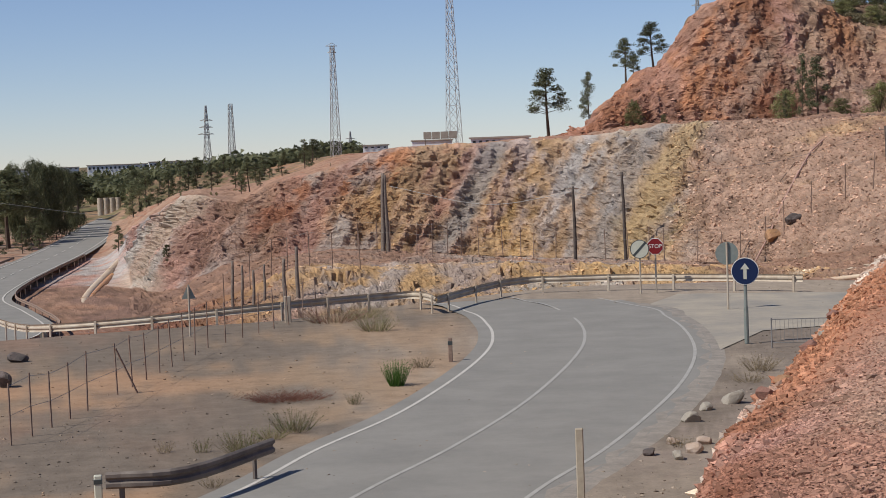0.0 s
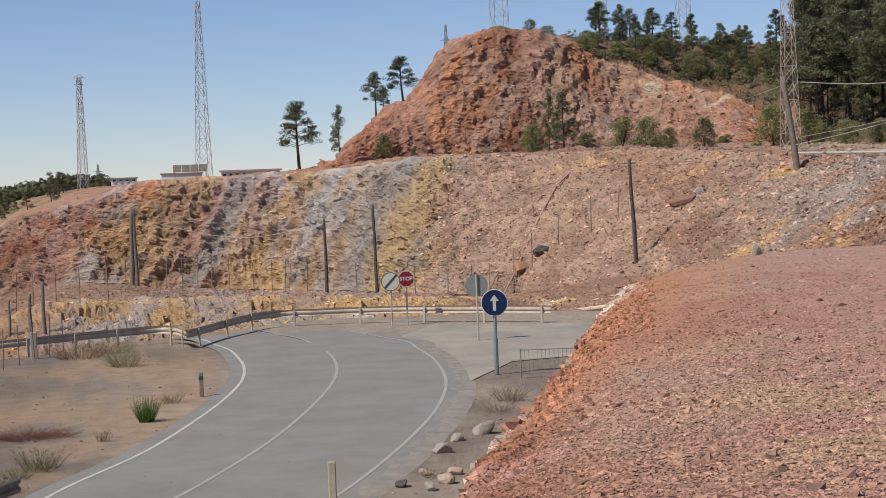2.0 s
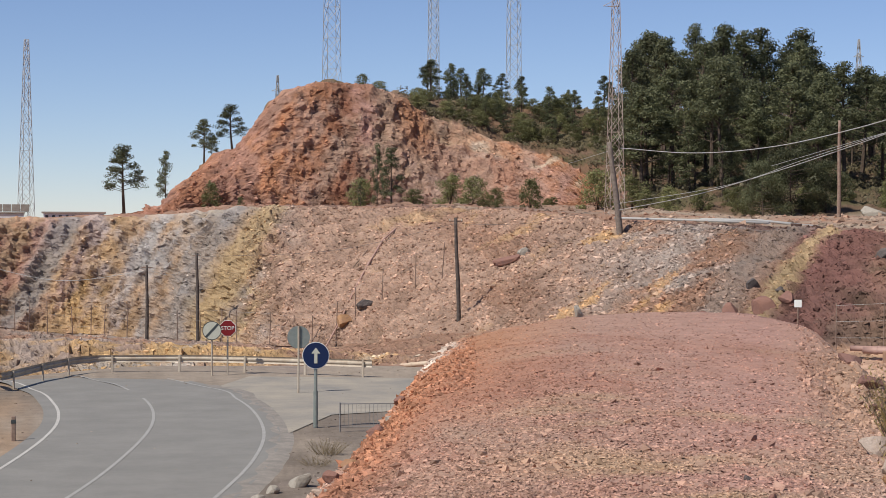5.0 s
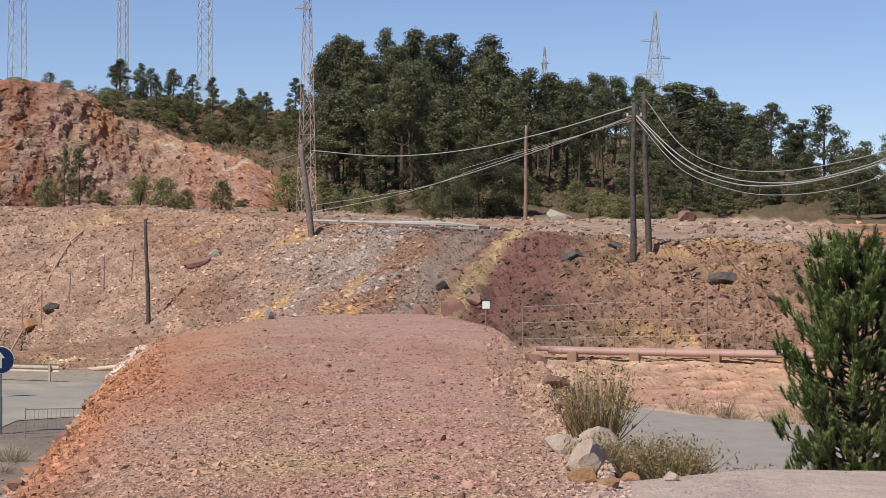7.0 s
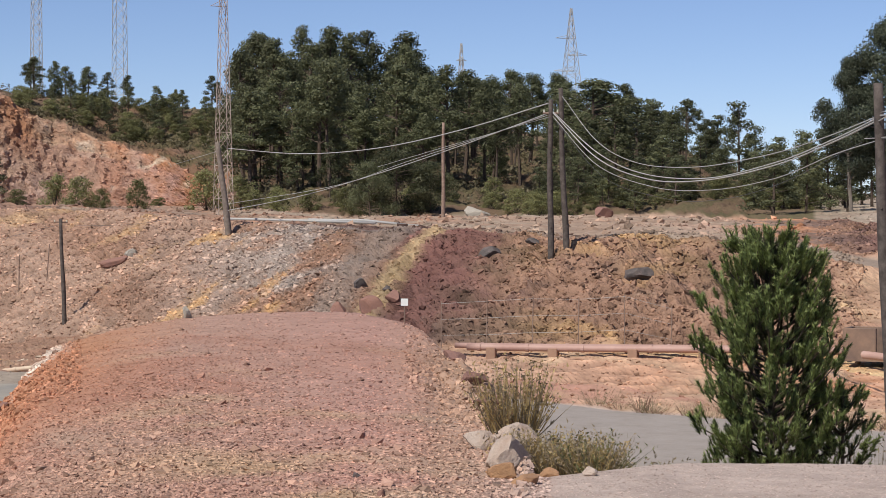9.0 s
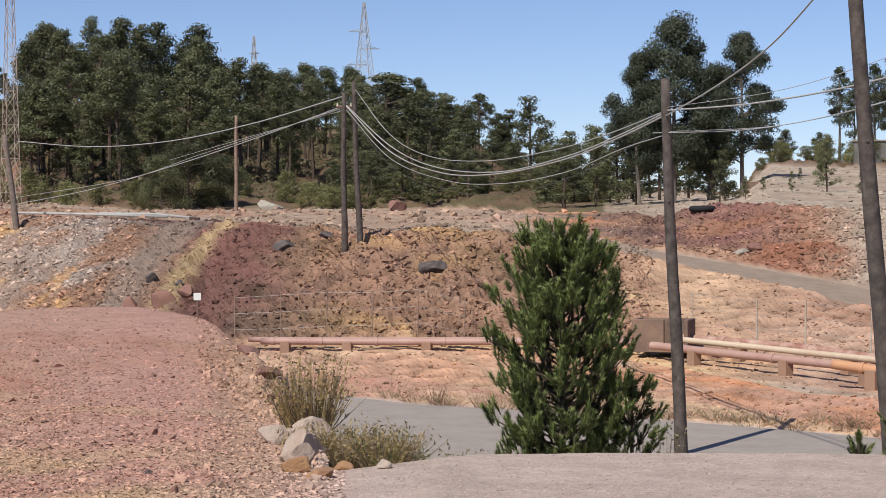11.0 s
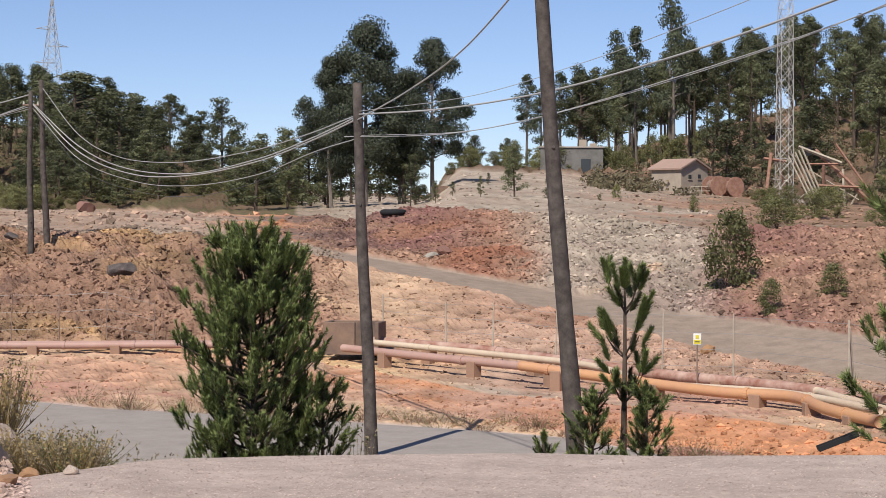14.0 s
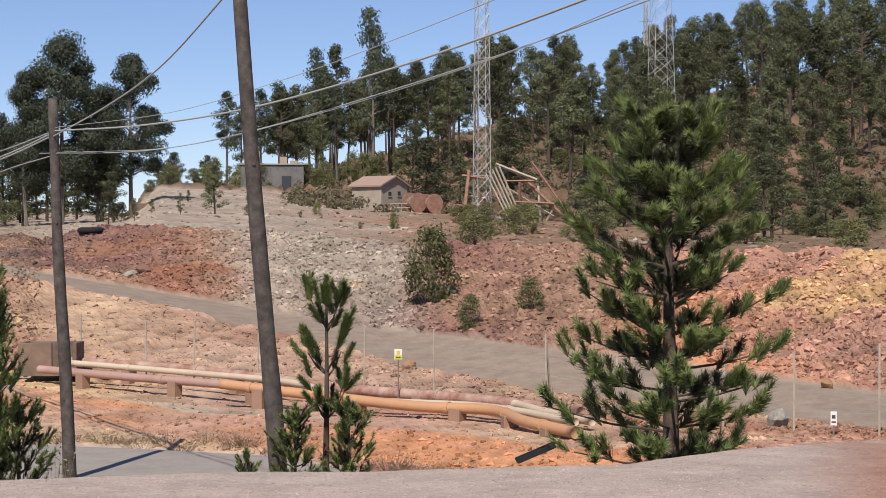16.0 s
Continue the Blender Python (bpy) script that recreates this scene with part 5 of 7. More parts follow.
pipe([(40.06, 50.55, 2.35), (40.94, 45.89, 2.26), (40.82, 41.2, 2.1), (40.57, 37.87, 2), (40.35, 32.8, 1.97), (39.51, 28.98, 1.91)], 0.16, PIPE_RUSTY, "rust-blotched pale pipe behind the others", 5, 6)
pipe([(39.26, 30.96, 2.06), (38.21, 29.06, 2), (37.25, 26.98, 1.97)], 0.11, PIPE_CREAM, "pale cream pipe end beside the rusty pipes", 1, 1)
pipe([(16.99, 88.38, -0.5), (17.97, 87.17, -0.25), (19.44, 85.83, 0), (21.25, 83.33, 0.38)], 0.11, PIPE_CREAM, "pale pipe by the end of the guard rail", 2, 1)
pipe([(-28.64, 157.42, -7.55), (-31.61, 165, -7.02), (-34.73, 181.71, -6.61), (-37.9, 211.63, -6.08), (-39.66, 231.63, -5.43)], 0.45, PIPE_CREAM, "pale pipe climbing the valley side", 3, 3)
pipe([(-28.32, 157.47, -7.57), (-31.23, 165.07, -7.09), (-34.31, 181.79, -6.69), (-37.41, 211.72, -6.23)], 0.35, PIPE_ORANGE, "orange pipe climbing the valley side", 0, 2)
def laid(points, n, up):
    """Points along a line, laid on the ground."""
    out = []
    for a, b in zip(points, points[1:]):
        for k in range(n):
            x, y = a[0] + (b[0] - a[0]) * k / n, a[1] + (b[1] - a[1]) * k / n
            out.append((x, y, height(x, y) + up))
    return out


pipe(laid([(23.5, 150), (36.69, 174.18)], 7, 0.22), 0.08, PIPE_PINK, "thin old pipe running up the scree", 0, 6, False)
pipe(laid([(21.0, 152), (33.5, 171)], 7, 0.2), 0.05, POST_RUST, "thin dark pipe running up the scree", 0, 3, False)
pipe([(46.22, 140.6, 7.13), (47.87, 126.23, 6.91), (48.07, 114.3, 6.71)], 0.09, WIRE_PALE, "pale grey pipe lying along the plateau rim", 0, 3, False)
pipe([(48.93, 129.04, 7.01), (49.68, 120.13, 6.91), (48.46, 107.59, 6.46)], 0.09, WIRE_PALE, "pale grey pipe lying along the plateau rim", 0, 3, False)
chamber = thing("valve_chamber", (39.53, 50.97, 2.03), "rust-stained concrete chamber where the pipes meet", "concrete box", "", facing((39.53, 50.97, 2.03)) - 12)
bm = bmesh.new()
for x in (-0.9, 0.9):
    box(bm, (x, 0, 0.45), (0.14, 1.3, 1.1), bevel=0.02)
box(bm, (0, 0.6, 0.45), (1.7, 0.14, 1.1), bevel=0.02)
box(bm, (-0.35, -0.6, 0.45), (1.0, 0.14, 1.1), bevel=0.02)
part("wall", bm, BOX_RUST, chamber)
part("floor", box(bmesh.new(), (0, 0, -0.05), (1.9, 1.4, 0.1)), BOX_RUST, chamber)
chute = thing("steel_chute", (23.77, 18.3, 2.92), "dark steel chute lying on the verge", "chute", "", facing((23.77, 18.3, 2.92)) + 10)
bm = bmesh.new()
box(bm, (0, 0, 0.03), (0.66, 0.2, 0.02), bevel=0.004)
box(bm, (0, -0.1, 0.06), (0.66, 0.02, 0.08), bevel=0.004)
box(bm, (0, 0.1, 0.06), (0.66, 0.02, 0.08), bevel=0.004)
part("trough", bm, TYRE, chute)
chute.rotation_euler.y = radians(-22)


# ---- buildings ----
def house_block(name, at, w, d, h, label, wall, roof=None, rise=0.0, rz=0.0, openings=(), flat=True, category="building"):
    """A block with walls, a roof slab or gable, and dark panels with sills for openings (face, x, z, width, height)."""
    z0 = min(at[2], height(at[0], at[1]))
    t = thing(name, (at[0], at[1], z0), label, category, "", facing(at) + rz)
    bm = box(bmesh.new(), (0, 0, h / 2 - 0.4), (w, d, h + 0.8), bevel=0.02)
    if rise:
        top = [bm.verts.new(v) for v in ((-w / 2, -d / 2, h), (-w / 2, d / 2, h), (-w / 2, 0, h + rise), (w / 2, -d / 2, h), (w / 2, d / 2, h), (w / 2, 0, h + rise))]
        bm.faces.new(top[:3])
        bm.faces.new((top[3], top[5], top[4]))
    part("wall", bm, wall, t)
    if rise:
        over = 0.25
        for s in (-1, 1):
            bm = bmesh.new()
            slope = rise / (d / 2)
            y1 = s * (d / 2 + over)
            pts = [(-w / 2 - over, 0, h + rise), (w / 2 + over, 0, h + rise), (w / 2 + over, y1, h - slope * over), (-w / 2 - over, y1, h - slope * over)]
            lo = [bm.verts.new(p) for p in pts]
            hi = [bm.verts.new((p[0], p[1], p[2] + 0.14)) for p in pts]
            bm.faces.new(lo[::-1])
            bm.faces.new(hi)
            for i in range(4):
                bm.faces.new((lo[i], lo[(i + 1) % 4], hi[(i + 1) % 4], hi[i]))
            bmesh.ops.recalc_face_normals(bm, faces=bm.faces)
            part("roof", bm, roof or ROOF_TILE, t, "faded tiled roof slope")
    elif roof:
        part("roof", box(bmesh.new(), (0, 0, h + 0.08), (w + 0.3, d + 0.3, 0.16), bevel=0.02), roof, t)
    for face, x, z, ow, oh in openings:
        at_y = -d / 2 - 0.005
        if face == "front":
            win = part("window", box(bmesh.new(), (x, at_y, z), (ow, 0.05, oh)), GLASS_AND_SHADE, t, "dark panel in place of a shaded opening")
            bm = box(bmesh.new(), (x, at_y - 0.02, z - oh / 2 - 0.05), (ow + 0.15, 0.08, 0.08))
        else:
            s = 1 if face == "right" else -1
            win = part("window", box(bmesh.new(), (s * (w / 2 + 0.005), x, z), (0.05, ow, oh)), GLASS_AND_SHADE, t, "dark panel in place of a shaded opening")
            bm = box(bmesh.new(), (s * (w / 2 + 0.03), x, z - oh / 2 - 0.05), (0.08, ow + 0.15, 0.08))
        part("sill", bm, wall, win)
    return t


house_block("tool_house", (120.42, 109.85, 9.89), 3.4, 3.4, 2.0, "small plastered hut with a faded tiled gable roof", PLASTER, ROOF_TILE, 0.75, -42, (("right", -0.6, 1.3, 0.35, 0.35), ("right", 0.6, 1.35, 0.35, 0.35)), category="hut")
ruin = house_block("ruined_building", (139.85, 142.97, 11.88), 6.6, 4.5, 2.7, "roofless grey ruined building with a dark doorway", PLASTER_GREY, CONCRETE, 0, 0, (("front", 1.5, 0.75, 1.0, 1.6), ("front", -1.8, 1.3, 0.8, 0.8)))
for x, h in ((-2.6, 1.2), (1.2, 1.0), (2.3, 0.6)):
    part("chimney", box(bmesh.new(), (x, 0.8, 2.7 + h / 2), (0.8, 0.6, h), bevel=0.03), PLASTER, ruin, "broken stub of masonry")
house_block("culvert_house", (98.44, 113.18, 8.79), 4.0, 2.0, 0.7, "low brown masonry culvert with a dark arch", BOX_RUST, None, 0, 10, (("front", 0.6, 0.5, 0.9, 0.8),))
shed = house_block("low_rim_shed", (-0.88, 236, 6.94), 5.0, 3.0, 0.9, "low white shed on the quarry rim", WHITEWASH, CONCRETE, 0, 0)
panels = thing("solar_panel_stand", (0.2, 232, 7.59), "brown tilted panel stand on the quarry rim", "panel stand", "", facing((0.2, 232, 7.59)))
for k in range(4):
    part("panel", box(bmesh.new(), (-1.6 + k * 1.05, 0, 1.0), (1.0, 0.06, 1.0), bevel=0.01), PANEL, panels).rotation_euler.x = radians(-30)
for x in (-1.9, 1.9):
    part("leg", rod(bmesh.new(), (x, 0.2, -0.6), (x, 0.5, 0.9), 0.06, n=6), PANEL, panels)


def terrace_houses(at, width, h, label, bays):
    z0 = at[2] - 1.5
    t = thing("white_terrace", (at[0], at[1], z0), label, "building", "far white buildings", facing(at))
    part("wall", box(bmesh.new(), (0, 0, h / 2 + 0.75), (width, 7, h + 1.5), bevel=0.05), WHITEWASH, t)
    part("roof", box(bmesh.new(), (0, 0, h + 1.6), (width + 0.6, 7.6, 0.25)), CONCRETE, t)
    for k in range(bays):
        x = -width / 2 + (k + 0.5) * width / bays
        win = part("window", box(bmesh.new(), (x, -3.52, h * 0.55 + 1.5), (width / bays * 0.45, 0.08, h * 0.4)), GLASS_AND_SHADE, t)
        part("sill", box(bmesh.new(), (x, -3.6, h * 0.33 + 1.5), (width / bays * 0.5, 0.2, 0.15)), WHITEWASH, win)
    return t


WHITE = "long low white building on the far horizon"
terrace_houses((9.72, 299.84, 7.0), 9.2, 1.3, WHITE, 9)
terrace_houses((-14.17, 419.76, 7.4), 5.5, 1.0, WHITE, 4)
terrace_houses((-104.61, 611.11, 4.19), 19, 2.0, WHITE, 14)
terrace_houses((-82.1, 594.36, 4.6), 19, 2.0, WHITE, 14)
terrace_houses((-57.39, 557.05, 4.49), 14, 1.8, WHITE, 10)
terrace_houses((-131.26, 626.4, 4.83), 22, 1.0, WHITE, 12)
silo = thing("grey_silos", (-72.92, 413.62, -6.11), "row of grey metal silos beside the valley road", "silo", "", facing((-72.92, 413.62, -6.11)))
for k in range(4):
    part("drum", rod(bmesh.new(), (-2 + k * 1.3, 0, -1.5), (-2 + k * 1.3, 0, 5.2), 0.62, n=16), GALVANISED, silo)

# ---- ruined winding frame and drums ----
frame_at = (118.17, 92.39, 8.42)
winding = thing("collapsed_winding_frame", (frame_at[0], frame_at[1], height(frame_at[0], frame_at[1])), "collapsed rusty winding frame of leaning beams and planks", "ruined frame", "", facing(frame_at))
U = 150 / 3337
for a, b, r, m in (((-20, 95), (85, -5), 0.16, RUST_BEAM), ((15, 105), (90, -2), 0.10, RUST_BEAM), ((-55, 85), (-10, 15), 0.10, OLD_TIMBER), ((-60, 70), (20, 70), 0.09, RUST_BEAM),
                   ((-40, 34), (55, 30), 0.10, RUST_BEAM), ((28, 62), (32, -4), 0.11, OLD_TIMBER), ((-5, 68), (-5, 32), 0.11, RUST_BEAM), ((-50, 5), (-20, 34), 0.07, OLD_TIMBER),
                   ((58, 28), (40, -5), 0.07, OLD_TIMBER), ((-30, 60), (55, 8), 0.06, OLD_TIMBER), ((-48, 100), (25, 72), 0.14, OLD_TIMBER), ((10, 2), (22, 28), 0.06, OLD_TIMBER),
                   ((-95, 90), (-105, 0), 0.16, RUST_BEAM), ((-108, 80), (-70, 75), 0.12, RUST_BEAM), ((-100, 45), (-65, 40), 0.07, OLD_TIMBER), ((-80, 60), (-65, 10), 0.09, RUST_BEAM)):
    part("beam", rod(bmesh.new(), (a[0] * U, random.uniform(-0.6, 0.6), a[1] * U), (b[0] * U, random.uniform(-0.6, 0.6), b[1] * U), r, n=4), m, winding)
for k in range(5):
    part("plank", rod(bmesh.new(), ((-66 + 6 * k) * U, -0.2 - 0.1 * k, (85 + 3 * k) * U), ((-28 + 6 * k) * U, -0.6, 8 * U), 0.07, n=4), OLD_TIMBER, winding)
part("wheel", disc(bmesh.new(), 0.35, -0.1, 0.1, 92 * U, 16, 0, -32 * U), TYRE, winding, "small dark wheel at the top")
for x in (733, 762):
    at = (120.64, 105.1, 10.16)
    side = Vector((at[1], -at[0], 0)).normalized() * ((x - 748) * 160 / 3337)
    g = height(at[0] + side.x, at[1] + side.y)
    drum = thing("cable_drum", (at[0] + side.x, at[1] + side.y, g), "large rusty cable drum standing on its rims", "cable drum", "cable drums", facing(at) + 35)
    for y in (-0.6, 0.6):
        bm = disc(bmesh.new(), 0.85, y - 0.05, y + 0.05, 0.8, 22)
        part("flange", bm, RUST_BEAM, drum)
    part("core", disc(bmesh.new(), 0.5, -0.6, 0.6, 0.8, 18), POST_RUST, drum)
rail_at = (119.43, 106.47, 9.87)
hand_rail = thing("pipe_railing", (rail_at[0], rail_at[1], height(rail_at[0], rail_at[1])), "thin grey pipe railing beside the hut", "railing", "", facing(rail_at))
for z in (0.35, 0.7):
    part("rail", rod(bmesh.new(), (-0.9, 0, z), (0.9, 0, z), 0.03, n=6), GALVANISED, hand_rail)
for x in (-0.9, 0, 0.9):
    part("post", rod(bmesh.new(), (x, 0, -0.1), (x, 0, 0.72), 0.03, n=6), GALVANISED, hand_rail)

# ---- small signs, tyre ----
def plate(at, w, h, label, mat, stripes=()):
    g = height(at[0], at[1])
    t = thing("notice_plate", (at[0], at[1], g), label, "notice", "notice plates", facing(at))
    z = at[2] - g
    part("stake", rod(bmesh.new(), (0, 0.02, -0.2), (0, 0.02, z), 0.02, n=5), POST_RUST, t)
    part("panel", box(bmesh.new(), (0, 0, z), (w, 0.012, h)), mat, t)
    for dz, sw, sh, m in stripes:
        part("bar", box(bmesh.new(), (0, -0.012, z + dz), (sw, 0.008, sh)), m, t)
    return t


plate((24.88, 56.79, 3.9), 0.24, 0.24, "small blank white notice plate on a stake", SIGN_WHITE)
plate((40.25, 36, 3.13), 0.22, 0.32, "small yellow and white warning plate with a triangle", SIGN_WHITE, ((-0.08, 0.2, 0.12, SIGN_YELLOW), (0.06, 0.10, 0.10, SIGN_YELLOW), (-0.08, 0.14, 0.03, SIGN_DARK)))
plate((38.59, 21.14, 2.3), 0.14, 0.32, "small white notice plate with dark printed bars", SIGN_WHITE, ((0.04, 0.08, 0.08, SIGN_DARK), (-0.08, 0.10, 0.03, SIGN_RED)))
tyre_at = (60.99, 75.43, 6.94)
tyre = thing("old_tyre", (tyre_at[0], tyre_at[1], height(tyre_at[0], tyre_at[1])), "worn black tyre lying on the spoil bank", "tyre", "", 0)
bm = bmesh.new()
for i in range(24):
    a = 2 * math.pi * i / 24
    for j in range(8):
        b = 2 * math.pi * j / 8
        bm.verts.new(((0.52 + 0.18 * math.cos(b)) * math.cos(a), (0.52 + 0.18 * math.cos(b)) * math.sin(a), 0.12 + 0.16 * math.sin(b)))
bm.verts.ensure_lookup_table()
for i in range(24):
    for j in range(8):
        bm.faces.new([bm.verts[k] for k in (i * 8 + j, ((i + 1) % 24) * 8 + j, ((i + 1) % 24) * 8 + (j + 1) % 8, i * 8 + (j + 1) % 8)])
part("tread", bm, TYRE, tyre, smooth=True)


# ---- plants ----
def leaf_cloud(centres, radii, per, size, rnd, flat=0.75, long=1.0):
    """Small leaf triangles strewn over the shells of many clumps, most of them lying along the shell."""
    verts, count = [], 0
    for c, r in zip(centres, radii):
        d = rnd.normal(size=(per, 3))
        d /= np.linalg.norm(d, axis=1, keepdims=True)
        p = np.array(c) + d * (r * rnd.uniform(0.45, 1.05, (per, 1))) * np.array([1, 1, flat])
        u = np.cross(d, rnd.normal(size=(per, 3)))
        u /= np.maximum(np.linalg.norm(u, axis=1, keepdims=True), 1e-6)
        u += rnd.normal(0, 0.38, (per, 3))
        u /= np.linalg.norm(u, axis=1, keepdims=True)
        v = np.cross(u, d + rnd.normal(0, 0.3, (per, 3)))
        v /= np.maximum(np.linalg.norm(v, axis=1, keepdims=True), 1e-6)
        s = size * rnd.uniform(0.6, 1.3, (per, 1))
        verts.append(np.stack([p - u * s * 0.5, p + u * s * 0.5 + v * s * 0.1, p + v * s * long], 1).reshape(-1, 3))
    verts = np.concatenate(verts)
    faces = np.arange(len(verts)).reshape(-1, 3)
    return verts, faces


def raw_mesh(name, verts, faces, mat):
    me = bpy.data.meshes.new(name)
    me.vertices.add(len(verts))
    me.vertices.foreach_set("co", np.asarray(verts, np.float32).ravel())
    k = faces.shape[1]
    me.loops.add(faces.size)
    me.loops.foreach_set("vertex_index", faces.astype(np.int32).ravel())
    me.polygons.add(len(faces))
    me.polygons.foreach_set("loop_start", np.arange(0, faces.size, k, dtype=np.int32))
    me.update(calc_edges=True)
    me.materials.append(mat)
    return me


def tree(kind, seed, label, category="tree", group="wood"):
    """A tree one metre tall, to be scaled: trunk, limbs and a crown of small leaves. It stands out of sight until copied."""
    rnd = np.random.RandomState(seed)
    t = thing({"pine": "pine_tree", "young": "young_pine_tree", "gum": "gum_tree", "blue_gum": "gum_tree", "stone": "stone_pine", "bush": "bush"}[kind], (0, 0, 0), label, category, group)
    centres, radii = [], []
    bend = rnd.normal(0, 0.02, 2)
    def axis(s):
        return np.array([bend[0] * math.sin(s * 3), bend[1] * math.sin(s * 2.5), s])
    bm = bmesh.new()
    if kind != "bush":
        for k in range(6):
            a, b = axis(k / 6 * 0.93), axis((k + 1) / 6 * 0.93)
            rod(bm, a - np.array([0, 0, 0.03 if k == 0 else 0]), b, 0.017 * (1 - 0.14 * k), 0.017 * (1 - 0.14 * (k + 1)), 6, False)
    if kind == "pine":
        low, n, spreadw = rnd.uniform(0.34, 0.55), 30, rnd.uniform(0.14, 0.20)
    elif kind == "young":
        low, n, spreadw = 0.12, 26, rnd.uniform(0.22, 0.28)
    elif kind == "gum":
        low, n, spreadw = 0.40, 26, rnd.uniform(0.10, 0.17)
    elif kind == "blue_gum":
        low, n, spreadw = 0.26, 38, rnd.uniform(0.21, 0.25)
    elif kind == "stone":
        low, n, spreadw = 0.10, 40, 0.60
    else:
        low, n, spreadw = 0.03, 24, 0.42
    for k in range(n):
        s = low + (1 - low) * (k + rnd.uniform()) / n
        f = (s - low) / (1 - low)
        if kind == "pine":
            w = spreadw * (math.sin(min(1, f * 0.8 + 0.22) * math.pi) ** 0.6 + 0.1) * (1.25 - 0.75 * f)
        elif kind == "young":
            w = spreadw * (1.05 - f) ** 0.8
        elif kind in ("gum", "blue_gum"):
            w = spreadw * (math.sin(min(1, f + 0.12) * math.pi) ** 0.6 + 0.15)
        elif kind == "stone":
            w = spreadw * math.sqrt(max(0.05, 1 - f * f))
        else:
            w = spreadw * math.sqrt(max(0.08, 1 - f * f))
        ang, out = rnd.uniform(0, 2 * math.pi), w * math.sqrt(rnd.uniform(0.15, 1))
        c = axis(s * 0.95) + np.array([math.cos(ang) * out, math.sin(ang) * out, rnd.normal(0, 0.01)])
        r = {"pine": 0.070, "young": 0.085, "gum": 0.062, "blue_gum": 0.092, "stone": 0.17, "bush": 0.20}[kind] * rnd.uniform(0.7, 1.35)
        centres.append(c)
        radii.append(r)
        rod(bm, axis(max(0.02, s * 0.95 - 0.06)) if kind != "bush" else (0, 0, -0.02), c, 0.006, 0.002, 3, False)
    part("trunk", bm, BARK_PALE if kind in ("gum", "blue_gum") else BARK, t)
    per, size = {"pine": (150, 0.016), "young": (110, 0.022), "gum": (150, 0.015), "blue_gum": (900, 0.0115), "stone": (330, 0.026), "bush": (120, 0.042)}[kind]
    v, f = leaf_cloud(centres, radii, per, size, rnd, 0.7)
    leaf = {"pine": PINE_LEAF, "young": PINE_LEAF, "gum": GUM_LEAF, "blue_gum": GUM_DARK, "stone": PINE_LEAF, "bush": SHRUB}[kind]
    crown = new("crown", raw_mesh("crown", v, f, leaf))
    crown.parent = t
    return t


PINE_WORDS = ["tall dark green pine with a bare trunk in the wood", "slender dark green pine with a ragged crown", "dark green pine with a broad rounded crown on the slope"]
STOCK = {
    "pine": [tree("pine", 11 + k, PINE_WORDS[k % 3], "pine tree", "pine wood") for k in range(7)],
    "young": [tree("young", 31 + k, "young green pine with branches to the ground", "pine tree", "young pines") for k in range(4)],
    "gum": [tree("gum", 51 + k, "tall dark gum tree with an airy crown", "gum tree", "gum trees") for k in range(4)],
    "blue_gum": [tree("blue_gum", 61 + k, "massive dark gum tree with a dense rounded crown", "gum tree", "gum trees") for k in range(3)],
    "stone": [tree("stone", 71, "wide dark green stone pine with a dense low crown", "stone pine", "stone pines")],
    "bush": [tree("bush", 81 + k, "olive green bush on the stony slope", "bush", "bushes") for k in range(4)],
}
USED = set()


def plant(kind, x, y, h, wide=1.0, which=None, seed=0, label=""):
    rnd = random.Random(int(x * 31 + y * 17) + seed)
    stock = STOCK[kind]
    source = stock[rnd.randrange(len(stock)) if which is None else which]
    z = height(x, y)
    c = copy_thing(source, pose(x, y, z, 0, 0, rnd.uniform(0, 360)))
    c.scale = (h * wide, h * wide, h)
    if label:
        c["label"] = label
    return c


def plant_top(kind, top, wide=1.0, which=None, label=""):
    """A plant whose top reaches the given place."""
    h = top[2] - height(top[0], top[1])
    return plant(kind, top[0], top[1], max(0.4, h), wide, which, 0, label)


def grove(kind, n, az0, az1, r0, r1, h0, h1, wide=1.0, seed=1, gap=2.2):
    rnd = random.Random(seed)
    done, tries = [], 0
    while len(done) < n and tries < n * 30:
        tries += 1
        az, r = rnd.uniform(az0, az1), math.sqrt(rnd.uniform(r0 * r0, r1 * r1))
        p = polar(az, r)
        if all((p.x - q[0]) ** 2 + (p.y - q[1]) ** 2 > gap * gap for q in done):
            done.append((p.x, p.y))
            plant(kind, p.x, p.y, rnd.uniform(h0, h1), wide * rnd.uniform(0.85, 1.25))


# the pine wood behind the plateau
grove("pine", 46, 18.6, 24.2, 208, 300, 8.5, 17.0, 1.1, 2, 4.0)
grove("pine", 30, 24.2, 28.6, 208, 290, 8.5, 12.5, 1.1, 16, 3.8)
grove("pine", 20, 18.8, 27.5, 188, 206, 7.5, 14.0, 1.1, 3, 3.4)
grove("young", 30, 18.6, 28.6, 182, 240, 3.0, 7.0, 1.3, 14, 2.6)
grove("pine", 20, 12.2, 18.4, 285, 325, 3.5, 7.0, 1.2, 4, 4.0)
grove("young", 26, 13.0, 19.5, 279, 300, 2.0, 4.0, 1.3, 15, 3.0)
grove("bush", 70, 12.0, 19.8, 277, 305, 1.1, 2.8, 1.5, 23, 1.6)
grove("bush", 6, 11.5, 18.0, 246, 262, 0.8, 1.9, 1.3, 24, 3.0)
grove("young", 40, 28.5, 36.0, 172, 250, 4.0, 8.5, 1.35, 5, 3.0)
grove("pine", 10, 28.8, 33.0, 180, 260, 6.5, 9.5, 1.2, 6, 4.0)
grove("young", 16, 34.0, 39.4, 148, 190, 5.0, 7.5, 1.35, 7, 2.4)
